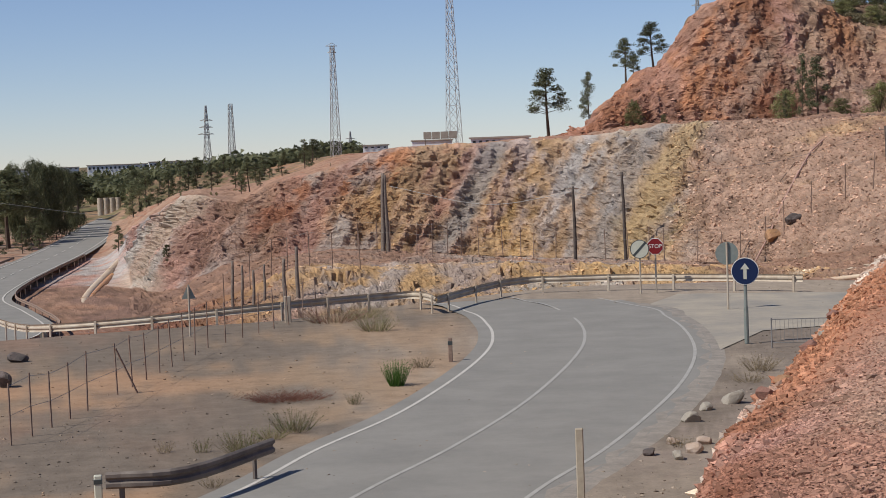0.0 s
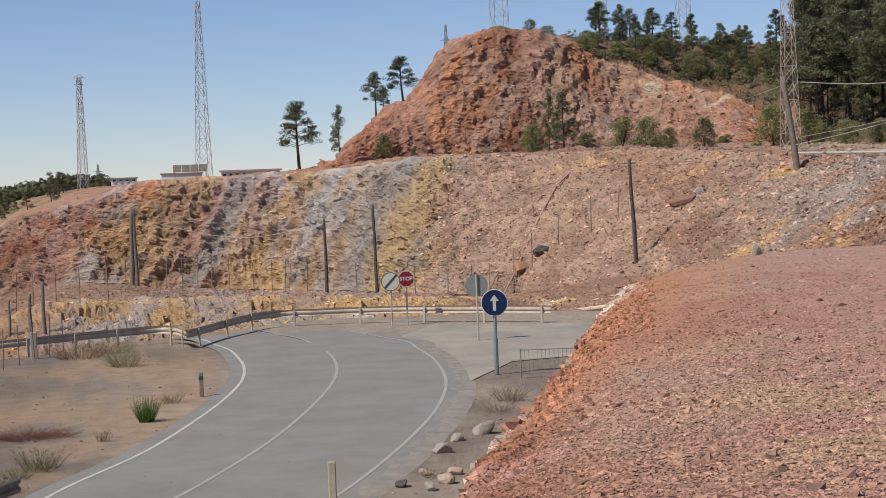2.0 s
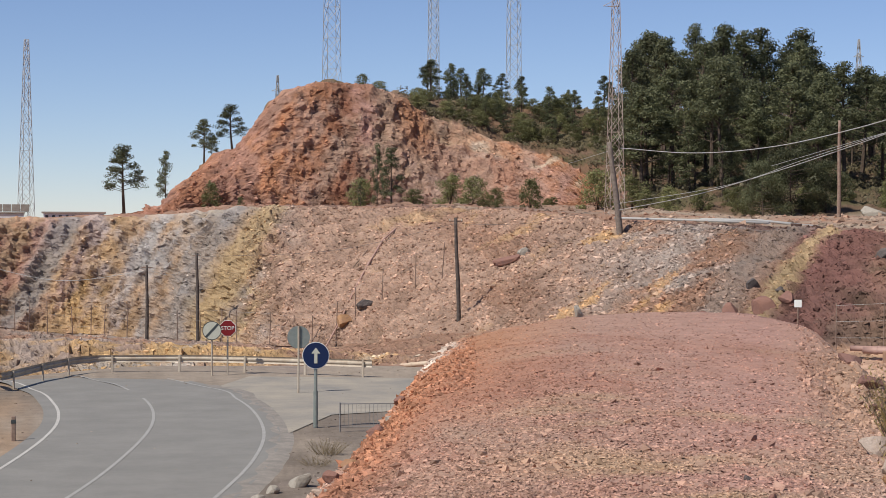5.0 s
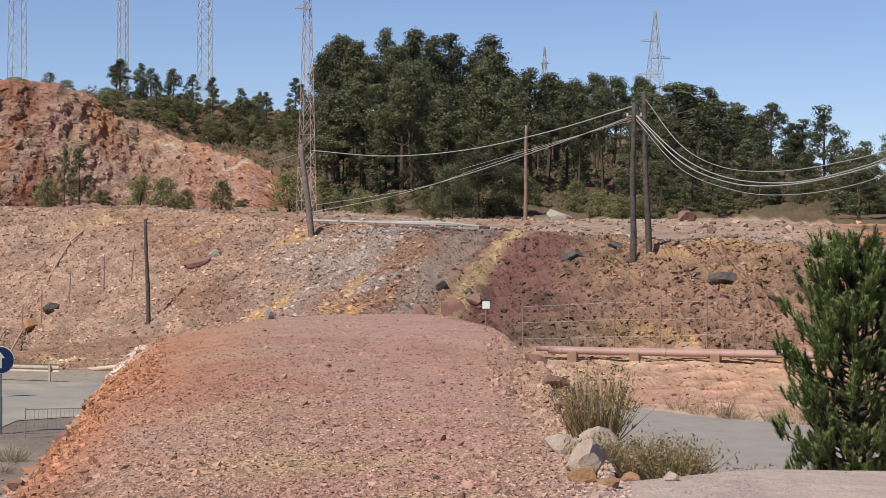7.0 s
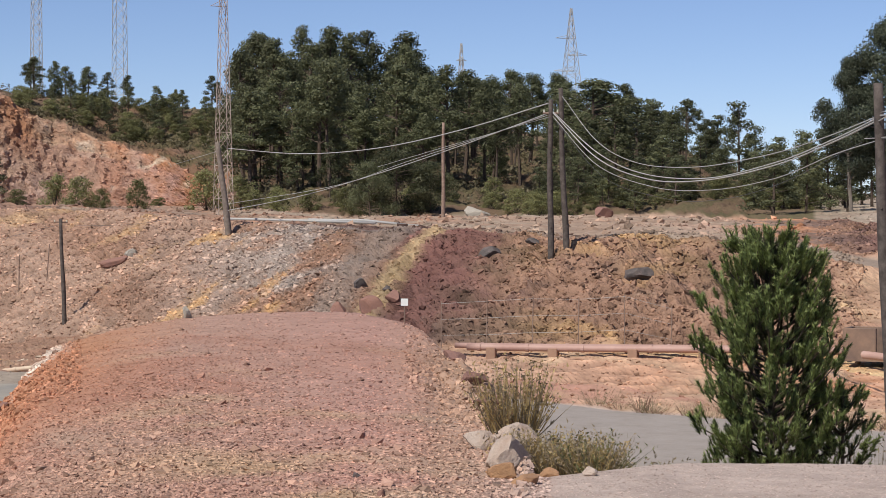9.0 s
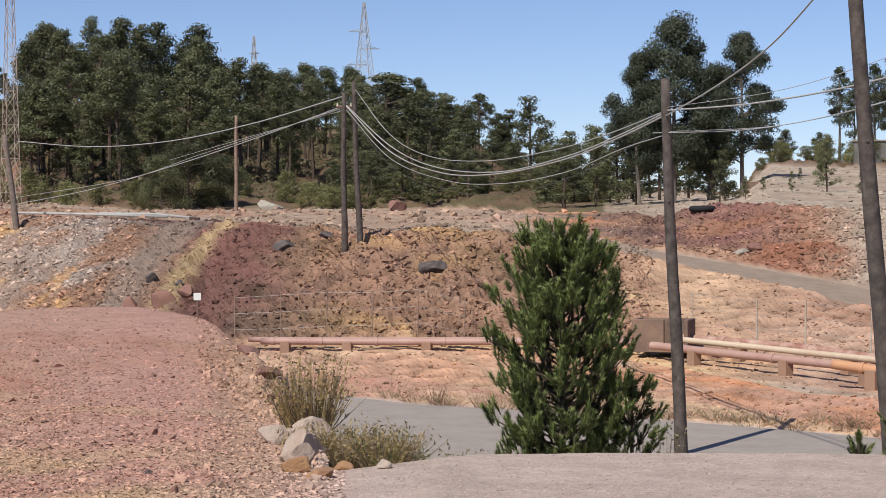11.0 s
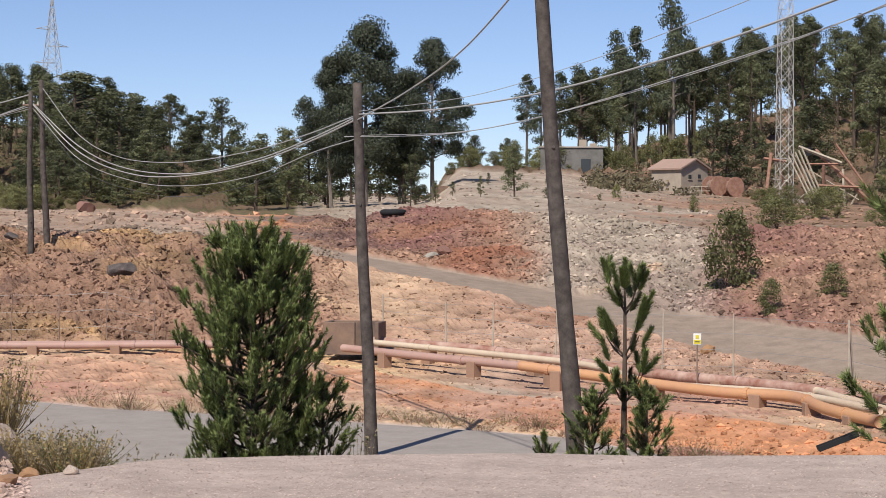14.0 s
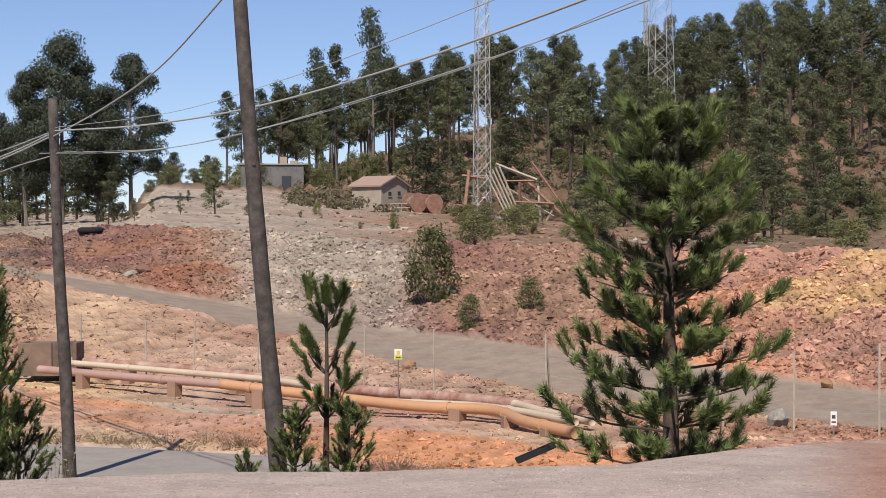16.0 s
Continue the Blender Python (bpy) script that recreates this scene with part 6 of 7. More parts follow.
grove("young", 34, 27.5, 36.2, 166, 178, 2.2, 4.5, 1.5, 17, 2.0)
grove("bush", 40, 19.5, 36.0, 163, 176, 1.0, 2.4, 1.2, 18, 1.8)
grove("bush", 26, 40.5, 48.0, 196, 215, 1.2, 3.0, 1.1, 19, 2.0)
# the wooded slope past the ruined frame
grove("pine", 112, 49.5, 66.0, 195, 338, 11.0, 15.5, 0.9, 8, 3.2)
grove("pine", 34, 44.5, 50.5, 212, 290, 10.0, 14.5, 0.85, 9, 3.0)
grove("young", 84, 48.5, 66.0, 152, 320, 3.5, 7.5, 1.2, 10, 2.6)
grove("pine", 26, 53.0, 66.0, 166, 195, 7.5, 11.0, 0.95, 21, 3.4)
grove("bush", 46, 51.0, 66.0, 150, 215, 0.8, 2.4, 1.3, 22, 2.2)
grove("young", 22, 53.5, 66.0, 96, 150, 3.0, 6.0, 1.3, 25, 3.0)
grove("bush", 40, 50.0, 66.0, 84, 152, 0.6, 1.8, 1.5, 26, 1.8)
grove("young", 34, -8.8, -3.2, 245, 420, 2.0, 4.6, 1.4, 20, 3.0)
grove("gum", 10, 42.8, 49.5, 205, 250, 10.0, 14.5, 0.8, 11, 3.0)
for top, which in (((165.47, 152.46, 34.95), 0), ((162.47, 155.66, 30.88), 1), ((169.28, 152.73, 29.38), 2), ((155.73, 158.21, 25.72), 3), ((166.07, 162, 30.79), 0)):
    plant_top("gum", top, 0.8, which)
for top, k in (((93.11, 112.46, 11.97), 0), ((93.92, 109.15, 9.48), 1), ((96.76, 107.99, 10.47), 2), ((98.84, 107.45, 12.68), 3), ((99.87, 103.74, 10.92), 1)):
    plant_top("young", top, 1.15, k)
for top, w, k in (((92.2, 117.6, 22.8), 0.95, 0), ((96.9, 114.9, 21.6), 0.85, 1), ((89.8, 118.8, 19.8), 0.8, 2), ((95.4, 117.2, 18.4), 0.9, 0)):
    plant_top("blue_gum", top, w, k)
for top, kind, w in (((16.46, 282.52, 18.68), "pine", 1.5), ((22.66, 283.09, 17.81), "young", 0.9), ((28.67, 286.57, 22.78), "pine", 1.5), ((33.2, 288.09, 25.28), "pine", 1.6), ((29.87, 286.45, 20.68), "young", 1.3),
                     ((41.07, 203.9, 15.33), "young", 1.1), ((40.07, 207.16, 15.9), "young", 0.5), ((37.36, 202.58, 11.34), "young", 0.8), ((25.73, 248.67, 12.11), "bush", 1.0),
                     ((-11.87, 204.66, 5.55), "young", 1.1), ((-22.7, 223.85, 6.16), "pine", 1.6), ((-24.05, 226.73, 5.18), "young", 1.3), ((-22.08, 230.95, 5.07), "young", 1.2),
                     ((-28.44, 192.92, -2.01), "young", 1.2), ((-26.07, 213.41, 0.05), "bush", 0.9), ((-29.83, 215.95, -0.22), "bush", 0.9), ((-40.79, 236.51, -1.26), "young", 1.2), ((-25.11, 210.51, -0.64), "bush", 1.0),
                     ((-46.14, 296.43, 0.75), "young", 1.4), ((-44.87, 301.68, 0.75), "young", 1.4), ((-47.21, 296.26, 0.08), "young", 1.3),
                     ((-66.99, 414.62, 4.85), "stone", 1.0), ((-29.09, 398.94, 5.76), "stone", 0.9), ((-20.22, 379.46, 7.11), "stone", 0.8), ((-25.5, 399.19, 6.11), "stone", 0.9), ((-34.97, 418.54, 4.39), "stone", 0.9), ((-15.67, 379.68, 7.17), "stone", 0.7),
                     ((64.46, 148.62, 13.13), "stone", 0.95), ((61.51, 147.71, 11.97), "stone", 0.8), ((67.5, 148.37, 12.14), "stone", 0.8), ((62.37, 179.47, 19.71), "pine", 1.9), ((97.97, 174.36, 22.59), "pine", 2.0),
                     ((52.78, 285.16, 29.91), "bush", 1.0), ((45.48, 288.44, 28.14), "bush", 1.2), ((55.72, 286.63, 29), "bush", 1.6),
                     ((135.97, 221.61, 22.81), "pine", 1.2), ((125.73, 204.43, 21.4), "pine", 1.2),
                     ((79.94, 86.8, 11.81), "young", 1.0), ((77.04, 86.72, 9.45), "young", 0.9), ((77.47, 80.89, 10.03), "young", 1.0), ((78.34, 90.9, 9.19), "young", 1.1), ((79.46, 96.49, 10.42), "young", 1.2), ((78.81, 93.12, 9.3), "young", 1.0),
                     ((152.22, 172.42, 17.57), "pine", 1.6), ((155.05, 169.88, 17.18), "pine", 1.5), ((147.4, 170, 15.43), "young", 1.2), ((153.66, 164.35, 15.67), "young", 1.2),
                     ((131.02, 73.03, 14.33), "young", 1.3), ((136.25, 73.89, 16.17), "young", 1.2), ((137.91, 81.12, 16.56), "young", 1.1)):
    plant_top(kind, top, w)
# dark trees on the valley's far side
for az, r, h in ((-13.5, 292, 11), (-13.0, 300, 12.5), (-12.5, 305, 11.5), (-12.0, 315, 13), (-11.6, 325, 12.5), (-11.35, 345, 12), (-13.8, 310, 12), (-12.8, 325, 13), (-12.2, 335, 13.5), (-11.7, 355, 12.5), (-11.2, 375, 11.5), (-14.4, 300, 11), (-14.9, 310, 12), (-11.0, 400, 11)):
    p = polar(az, r)
    plant("stone" if r % 2 else "pine", p.x, p.y, h, 0.42 if r % 2 else 1.9, label="dense dark green tree across the valley")
for az, r, h in ((-13.3, 270, 5), (-12.6, 280, 4.2), (-12.1, 285, 4.0), (-9.3, 300, 6), (-8.9, 310, 6.5), (-9.1, 330, 6)):
    p = polar(az, r)
    plant("young", p.x, p.y, h, 1.3)
# undergrowth between the trees
rnd = np.random.RandomState(33)
cs, rs = [], []
for k in range(2300):
    az, r = (rnd.uniform(44.5, 66), rnd.uniform(153, 330)) if k % 3 else (rnd.uniform(13.5, 36), rnd.uniform(178, 300))
    if az < 19 and r < 285 - (az - 13.5) * 6:
        continue
    p = polar(az, r)
    s = rnd.uniform(0.35, 1.1)
    cs.append((p.x, p.y, height(p.x, p.y) + s * 0.3))
    rs.append(s)
for k in range(420):                      # taller scrub on the brow of the hill and along the slopes
    az, r = ((rnd.uniform(11.6, 19.5), rnd.uniform(276, 302)), (rnd.uniform(19, 35), rnd.uniform(172, 235)), (rnd.uniform(46, 65), rnd.uniform(155, 260)))[k % 3]
    p = polar(az, r)
    s = rnd.uniform(0.6, 1.5)
    cs.append((p.x, p.y, height(p.x, p.y) + s * 0.4))
    rs.append(s)
v, f = leaf_cloud(cs, rs, 52, 0.30, rnd, 0.7)
tagged(new("undergrowth", raw_mesh("undergrowth", v, f, UNDERGROWTH)), "olive and brown undergrowth on the wooded slopes", "undergrowth", kind="stuff")
# far woods along the horizon
rnd = np.random.RandomState(21)
cs, rs = [], []
for k in range(420):
    az, r = rnd.uniform(-15, -2.5), rnd.uniform(420, 640)
    p = polar(az, r)
    s = rnd.uniform(1.6, 4.0)
    top = EYE + r * math.tan(radians(float(np.interp(az, [-15, -7, -4, -2.5], [-0.42, -0.36, -0.05, 0.15]))))
    cs.append((p.x, p.y, max(height(p.x, p.y) + s * 0.3, top - s * 0.8 - rnd.uniform(0, 3))))
    rs.append(s)
v, f = leaf_cloud(cs, rs, 60, 1.3, rnd, 0.75)
tagged(new("far_woods", raw_mesh("far_woods", v, f, PINE_LEAF)), "dark green far woods below the horizon", "woods", kind="stuff")
# bushes on the banks
for top, w in (((54.46, 47.1, 7), 0.85), ((52.18, 40.42, 5.11), 1.1), ((50.84, 42.09, 4.56), 0.8), ((91.68, 89.33, 9.23), 0.8), ((81.82, 73.52, 8.17), 0.8), ((76.83, 71.57, 7.54), 0.8), ((86.61, 85.92, 8.36), 0.8),
               ((44.36, 207.31, 10.68), 1.3), ((49.05, 209.33, 12.42), 1.1), ((51.57, 198.41, 10.68), 1.0), ((55.12, 197.45, 11.67), 1.0), ((39.54, 214.38, 11.99), 1.0), ((53.96, 218.43, 12.42), 1.1), ((26.87, 260.62, 12.73), 0.9), ((28.48, 238.3, 10.13), 0.8),
               ((59.6, 176.19, 11.61), 1.2), ((59.63, 171.96, 10.15), 1.2), ((60.66, 190.58, 12.55), 1.2), ((73.63, 139.8, 9.38), 1.6), ((71.87, 138.46, 8.64), 1.5), ((75.3, 138.9, 9.14), 1.3)):
    c = plant_top("bush", top, w)
for az, r in ((46.0, 205), (46.8, 208), (47.6, 206), (48.2, 210), (45.2, 204)):
    p = polar(az, r)
    c = plant("bush", p.x, p.y, 3.2, 0.7, label="pale blue-grey gum saplings")
    c.children[1].data = c.children[1].data.copy()
    c.children[1].data.materials[0] = GUM_PALE
for group in STOCK.values():              # the patterns themselves leave the scene
    for t in group:
        for ob in (*t.children_recursive, t):
            bpy.data.objects.remove(ob)


# ---- the pines beside the terrace, needle by needle ----
def needle_pine(at, h, profile, label, seed, whorls, low=0.1, branches=7, shoots=8, rise=0.3, density=70, candle=(0.12, 0.24), needle=(0.06, 0.10), up=1.0, inner=0.5, stout=1.0):
    """A pine with whorls of rising branches, each set with needle-clad candles. profile: (share of height, reach in metres)."""
    rnd = np.random.RandomState(seed)
    g = height(at[0], at[1])
    t = thing("young_pine", (at[0], at[1], g), label, "pine tree", "pines beside the terrace")
    wood, needles, old = bmesh.new(), [], []
    sway = rnd.normal(0, 0.05, 2)
    shares, reaches = zip(*profile)

    def stem(s):
        return np.array([sway[0] * math.sin(2.5 * s), sway[1] * math.sin(2 * s), h * s])
    thick = 0.055 * h / 4 * stout
    for k in range(10):
        rod(wood, stem(k / 10) - np.array([0, 0, 0.1 if k == 0 else 0]), stem((k + 1) / 10), thick * (1.05 - k / 10) + 0.008, thick * (1.05 - (k + 1) / 10) + 0.008, 8, False)

    def candle_at(p, d, length, fresh, n):
        """A shoot from p along d, clad in needles."""
        d = d / np.linalg.norm(d)
        s = rnd.uniform(0, 1, (n, 1))
        q = p + d * length * s
        o = rnd.normal(size=(n, 3))
        o -= (o @ d)[:, None] * d
        o /= np.linalg.norm(o, axis=1, keepdims=True)
        aim = d * rnd.uniform(0.5, 1.2, (n, 1)) + o * rnd.uniform(0.5, 0.95, (n, 1))
        aim /= np.linalg.norm(aim, axis=1, keepdims=True)
        ln = rnd.uniform(needle[0], needle[1], (n, 1)) * (1.1 - 0.4 * s)
        w = np.cross(aim, o)
        w /= np.maximum(np.linalg.norm(w, axis=1, keepdims=True), 1e-6)
        # shoots near the stem take the needles darkened for crown shade
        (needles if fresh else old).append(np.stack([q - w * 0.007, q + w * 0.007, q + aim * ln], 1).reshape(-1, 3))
        rod(wood, p, p + d * length, 0.008, 0.004, 3, False)
    for k in range(whorls):
        s = low + (0.96 - low) * k / whorls
        reach = float(np.interp(s, shares, reaches))
        turn = rnd.uniform(0, 2 * math.pi)
        for b in range(branches):
            ang = turn + 2 * math.pi * (b + rnd.uniform(-0.3, 0.3)) / branches
            length = reach * rnd.uniform(0.55, 1.08)
            p0 = stem(s + rnd.uniform(-0.015, 0.015))
            out = np.array([math.cos(ang), math.sin(ang), 0.0])
            climb = (rise + 0.5 * s) * rnd.uniform(0.5, 1.3)

            def bough(f):
                return p0 + out * length * f + np.array([0, 0, length * climb * f * (0.35 + 0.65 * f)])
            for f in (0.0, 0.5):
                rod(wood, bough(f), bough(f + 0.5), (0.012 * h / 4 + 0.005) * (1 - 0.6 * f), (0.012 * h / 4 + 0.005) * (0.7 - 0.6 * f), 5, False)
            for j in range(shoots):
                f = 1.0 if j == 0 else 1 - (1 - inner * 0.5) * rnd.uniform(0, 1) ** 1.3
                side = np.cross(out, (0, 0, 1)) * rnd.normal(0, 0.45)
                d = out * rnd.uniform(0.2, 0.7) + side + np.array([0, 0, up * rnd.uniform(0.5, 1.1)])
                spot = bough(f) + np.cross(out, (0, 0, 1)) * rnd.normal(0, 0.10 * length) + np.array([0, 0, rnd.normal(0, 0.04)])
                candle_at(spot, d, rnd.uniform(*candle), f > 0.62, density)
    for k in range(4):
        candle_at(stem(0.9), np.array([0.22 * math.cos(k * 1.6), 0.22 * math.sin(k * 1.6), 1.0]) if k else np.array([0, 0, 1.0]), h * (0.07 if k else 0.1), True, density * 2)
    part("trunk", wood, BARK, t)
    for name, sets, mat in (("crown", needles, PINE_NEAR), ("inner_foliage", old, PINE_OLD_SHADED)):
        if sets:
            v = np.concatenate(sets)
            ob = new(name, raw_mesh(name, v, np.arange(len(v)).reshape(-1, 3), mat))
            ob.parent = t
    return t


def near_pine(top, profile, label, seed, whorls, **kw):
    h = top[2] - height(top[0], top[1])
    return needle_pine(top, h, profile, label, seed, whorls, **kw)


BARREL = ((0, 0.42), (0.12, 0.6), (0.3, 0.84), (0.5, 0.86), (0.68, 0.70), (0.84, 0.46), (1, 0.16))
OPEN_TIERS = ((0, 0.95), (0.1, 1.15), (0.3, 1.28), (0.45, 1.18), (0.6, 1.0), (0.75, 0.78), (0.88, 0.46), (1, 0.12))
SAPLING = ((0, 0.2), (0.4, 0.3), (1, 0.08))
near_pine((11.95, 17.27, 6.18), BARREL, "dense bushy young pine with fresh green candles", 5, 19, low=0.11, branches=9, shoots=11, rise=0.45, density=64, candle=(0.12, 0.26), needle=(0.06, 0.10), up=1.5, inner=0.9)
near_pine((12.62, 16.79, 4.58), ((0, 0.3), (0.5, 0.4), (1, 0.1)), "small dark pine sapling beside a bushy pine", 6, 5, low=0.3, branches=5, shoots=5, density=70, rise=0.7)
near_pine((16.68, 11.04, 7.89), OPEN_TIERS, "tall open young pine with tiers of branches", 8, 11, low=0.1, branches=6, shoots=10, rise=0.15, density=105, candle=(0.14, 0.30), needle=(0.11, 0.18), up=0.8, inner=0.5, stout=1.5)
near_pine((16.52, 16, 5.9), ((0, 0.36), (0.6, 0.4), (0.8, 0.3), (1, 0.08)), "thin young pine with upright green candles", 12, 3, low=0.52, branches=4, shoots=3, rise=0.9, density=330, candle=(0.22, 0.36), needle=(0.08, 0.13), up=1.3)
near_pine((15.96, 15.86, 4.4), SAPLING, "low pine sapling at the foot of a thin pine", 13, 5, low=0.35, branches=5, shoots=5, rise=0.6, density=60)
near_pine((16.34, 15.47, 4.46), SAPLING, "low pine sapling at the foot of a thin pine", 14, 5, low=0.35, branches=5, shoots=5, rise=0.6, density=60)
near_pine((16.56, 17.37, 3.71), ((0, 0.12), (1, 0.08)), "low pine sapling near a timber pole", 15, 3, low=0.5, branches=4, shoots=4, density=60)


# ---- dry shrubs and grass ----
def stalks(name, at, h, w, n, mats, label, category="shrub", seed=0, leafy=0.5, group="dry shrubs"):
    """A tuft of thin branching stalks with small leaves."""
    rnd = np.random.RandomState(seed + int(abs(at[0]) * 13 + at[1] * 7))
    t = thing(name, (at[0], at[1], height(at[0], at[1]) - 0.02), label, category, group)
    sets = [[] for _ in mats]
    for k in range(n):
        m = rnd.randint(len(mats))
        a = rnd.uniform(0, 2 * math.pi)
        root = np.array([math.cos(a), math.sin(a), 0]) * w * 0.35 * math.sqrt(rnd.uniform())
        tip = root * 2.2 + np.array([rnd.normal(0, w * 0.12), rnd.normal(0, w * 0.12), h * rnd.uniform(0.5, 1.05)])
        side = np.cross(tip - root, rnd.normal(size=3))
        side *= 0.006 * (0.6 + h * 0.6) / max(np.linalg.norm(side), 1e-6)
        sets[m].append(np.stack([root - side, root + side, tip]))
        for j in range(int(8 * leafy + 2)):
            f = rnd.uniform(0.3, 1.0)
            p = root + (tip - root) * f
            u, v = rnd.normal(size=3), rnd.normal(size=3)
            s = 0.035 * (0.6 + h * 0.5)
            u *= s * 0.35 / np.linalg.norm(u)
            v *= s / np.linalg.norm(v)
            sets[m].append(np.stack([p - u, p + u, p + v + np.array([0, 0, s * 0.4])]))
    for tri, mat in zip(sets, mats):
        if tri:
            v = np.concatenate(tri)
            ob = new("foliage", raw_mesh("foliage", v, np.arange(len(v)).reshape(-1, 3), mat))
            ob.parent = t
    return t


rnd = random.Random(5)
for (x, y, z), h, w, n, mats, label in (
        ((-1.4, 51.18, 0), 0.75, 0.55, 260, (SHRUB_BRIGHT,), "compact bright green shrub on the road verge"),
        ((-4.46, 40.18, 0), 0.55, 0.75, 220, (SHRUB, DRY), "grey green roadside shrub with dry stalks"),
        ((-3.61, 43.34, 0), 0.5, 1.0, 200, (SHRUB, DRY), "grey green roadside shrub with dry stalks"),
        ((-4.04, 42.32, 0), 0.35, 0.7, 120, (SHRUB, DRY), "grey green roadside shrub with dry stalks"),
        ((-2.53, 67.51, 0), 0.75, 1.3, 220, (SHRUB, DRY), "olive shrub near the guard rail"),
        ((-4.29, 71.63, 0), 0.7, 2.2, 300, (DRY, BRUSH_RED), "dark dry brush near the guard rail"),
        ((-3.27, 73.18, 0), 0.6, 1.8, 220, (DRY, SHRUB), "dark dry brush near the guard rail"),
        ((-4.41, 48.96, 0), 0.28, 1.5, 420, (BRUSH_RED,), "heap of dead reddish brush on the dirt"),
        ((-3.75, 49, 0), 0.2, 1.1, 200, (BRUSH_RED,), "heap of dead reddish brush on the dirt"),
        ((-2.43, 47.64, 0), 0.35, 0.4, 60, (DRY, SHRUB), "small dry tuft on the verge"),
        ((-0.78, 55.33, 0), 0.35, 0.6, 90, (DRY,), "small dry tuft on the verge"),
        ((-5.43, 40.63, 0), 0.35, 0.4, 50, (DRY, SHRUB), "small dry tuft on the dirt"),
        ((-6.25, 40.82, 0), 0.3, 0.4, 40, (DRY,), "small dry tuft on the dirt"),
        ((-4.64, 36.17, 0), 0.2, 0.4, 50, (DRY,), "small dry tuft under the guard rail"),
        ((8.61, 51.63, 0), 0.5, 0.9, 160, (DRY,), "grey dry shrub below the terrace"),
        ((7.91, 49.27, 0), 0.3, 0.8, 100, (DRY,), "grey dry shrub below the terrace"),
        ((4.81, 39.02, 0), 0.25, 0.5, 60, (DRY,), "grey dry tuft below the terrace"),
        (polar(27.75, 15.2), 0.5, 0.6, 520, (DRY_GOLD, DRY_GOLD, DRY), "tall straw-coloured shrub beside the broken terrace end"),
        (polar(28.6, 15.0), 0.42, 0.6, 420, (DRY_GOLD, DRY, DRY), "grey straw shrub beside the broken terrace end"),
        (polar(29.4, 14.8), 0.38, 0.5, 260, (DRY, DRY_GOLD, SHRUB), "grey green shrub beside the broken terrace end"),
        (polar(27.0, 16.5), 0.7, 0.6, 300, (DRY_GOLD, DRY), "tall straw-coloured shrub beside the broken terrace end"),
        (polar(31.3, 20), 0.9, 1.0, 300, (DRY,), "pale dry grass beside the bushy pine"),
        (polar(32.2, 20), 0.7, 0.9, 220, (DRY,), "pale dry grass beside the bushy pine"),
        (polar(30.6, 17.5), 0.5, 0.9, 200, (DRY, SHRUB), "grey dry brush beside the bushy pine"),
        (polar(30.0, 18.5), 0.6, 1.0, 220, (DRY, DRY_GOLD), "grey dry brush beside the bushy pine"),
        (polar(31.0, 19.0), 0.7, 1.1, 240, (DRY,), "grey dry brush beside the bushy pine"),
        (polar(29.7, 16.2), 0.3, 0.7, 160, (DRY, DRY_GOLD), "low straw tuft beside the track"),
        (polar(37.6, 21), 1.4, 0.5, 60, (SHRUB, DRY), "small green weed at the track edge"),
        (polar(57.0, 45), 0.9, 0.5, 60, (DRY_GOLD,), "dry weed by the fence")):
    stalks("shrub", (x, y, z), h, w, n, mats, label, seed=n)
for k in range(46):                       # dry growth along the far edge of the side road
    az = 29.5 + 24 * k / 45 + rnd.uniform(-0.3, 0.3)
    r = line(FLAT_END, np.array([az]))[0][0] + rnd.uniform(-0.3, 0.6)
    p = polar(az, r)
    stalks("dry_grass", (p.x, p.y, 0), rnd.uniform(0.3, 0.65), rnd.uniform(0.6, 1.3), 60, (DRY, BRUSH_RED) if k % 3 else (DRY, SHRUB), "low dry brown brush along the side road", "dry brush", k, group="brush by the side road")


# ---- stones ----
ICO = bmesh.new()
bmesh.ops.create_cone(ICO, cap_ends=False, segments=4, radius1=0, radius2=1.0, depth=1.0, matrix=Matrix.Translation((0, 0, -0.5)))
bmesh.ops.create_cone(ICO, cap_ends=False, segments=4, radius1=1.0, radius2=0, depth=1.0, matrix=Matrix.Translation((0, 0, 0.5)))
bmesh.ops.remove_doubles(ICO, verts=ICO.verts, dist=0.01)
ICO_V = np.array([v.co[:] for v in ICO.verts])
ICO_F = np.array([[v.index for v in f.verts] for f in ICO.faces])
ICO.free()
SHARD_V = np.array([(1.0, 0.0, -0.3), (-0.5, 0.87, -0.3), (-0.5, -0.87, -0.3), (0.0, 0.0, 0.75)])
SHARD_F = np.array([(0, 1, 3), (1, 2, 3), (2, 0, 3)])


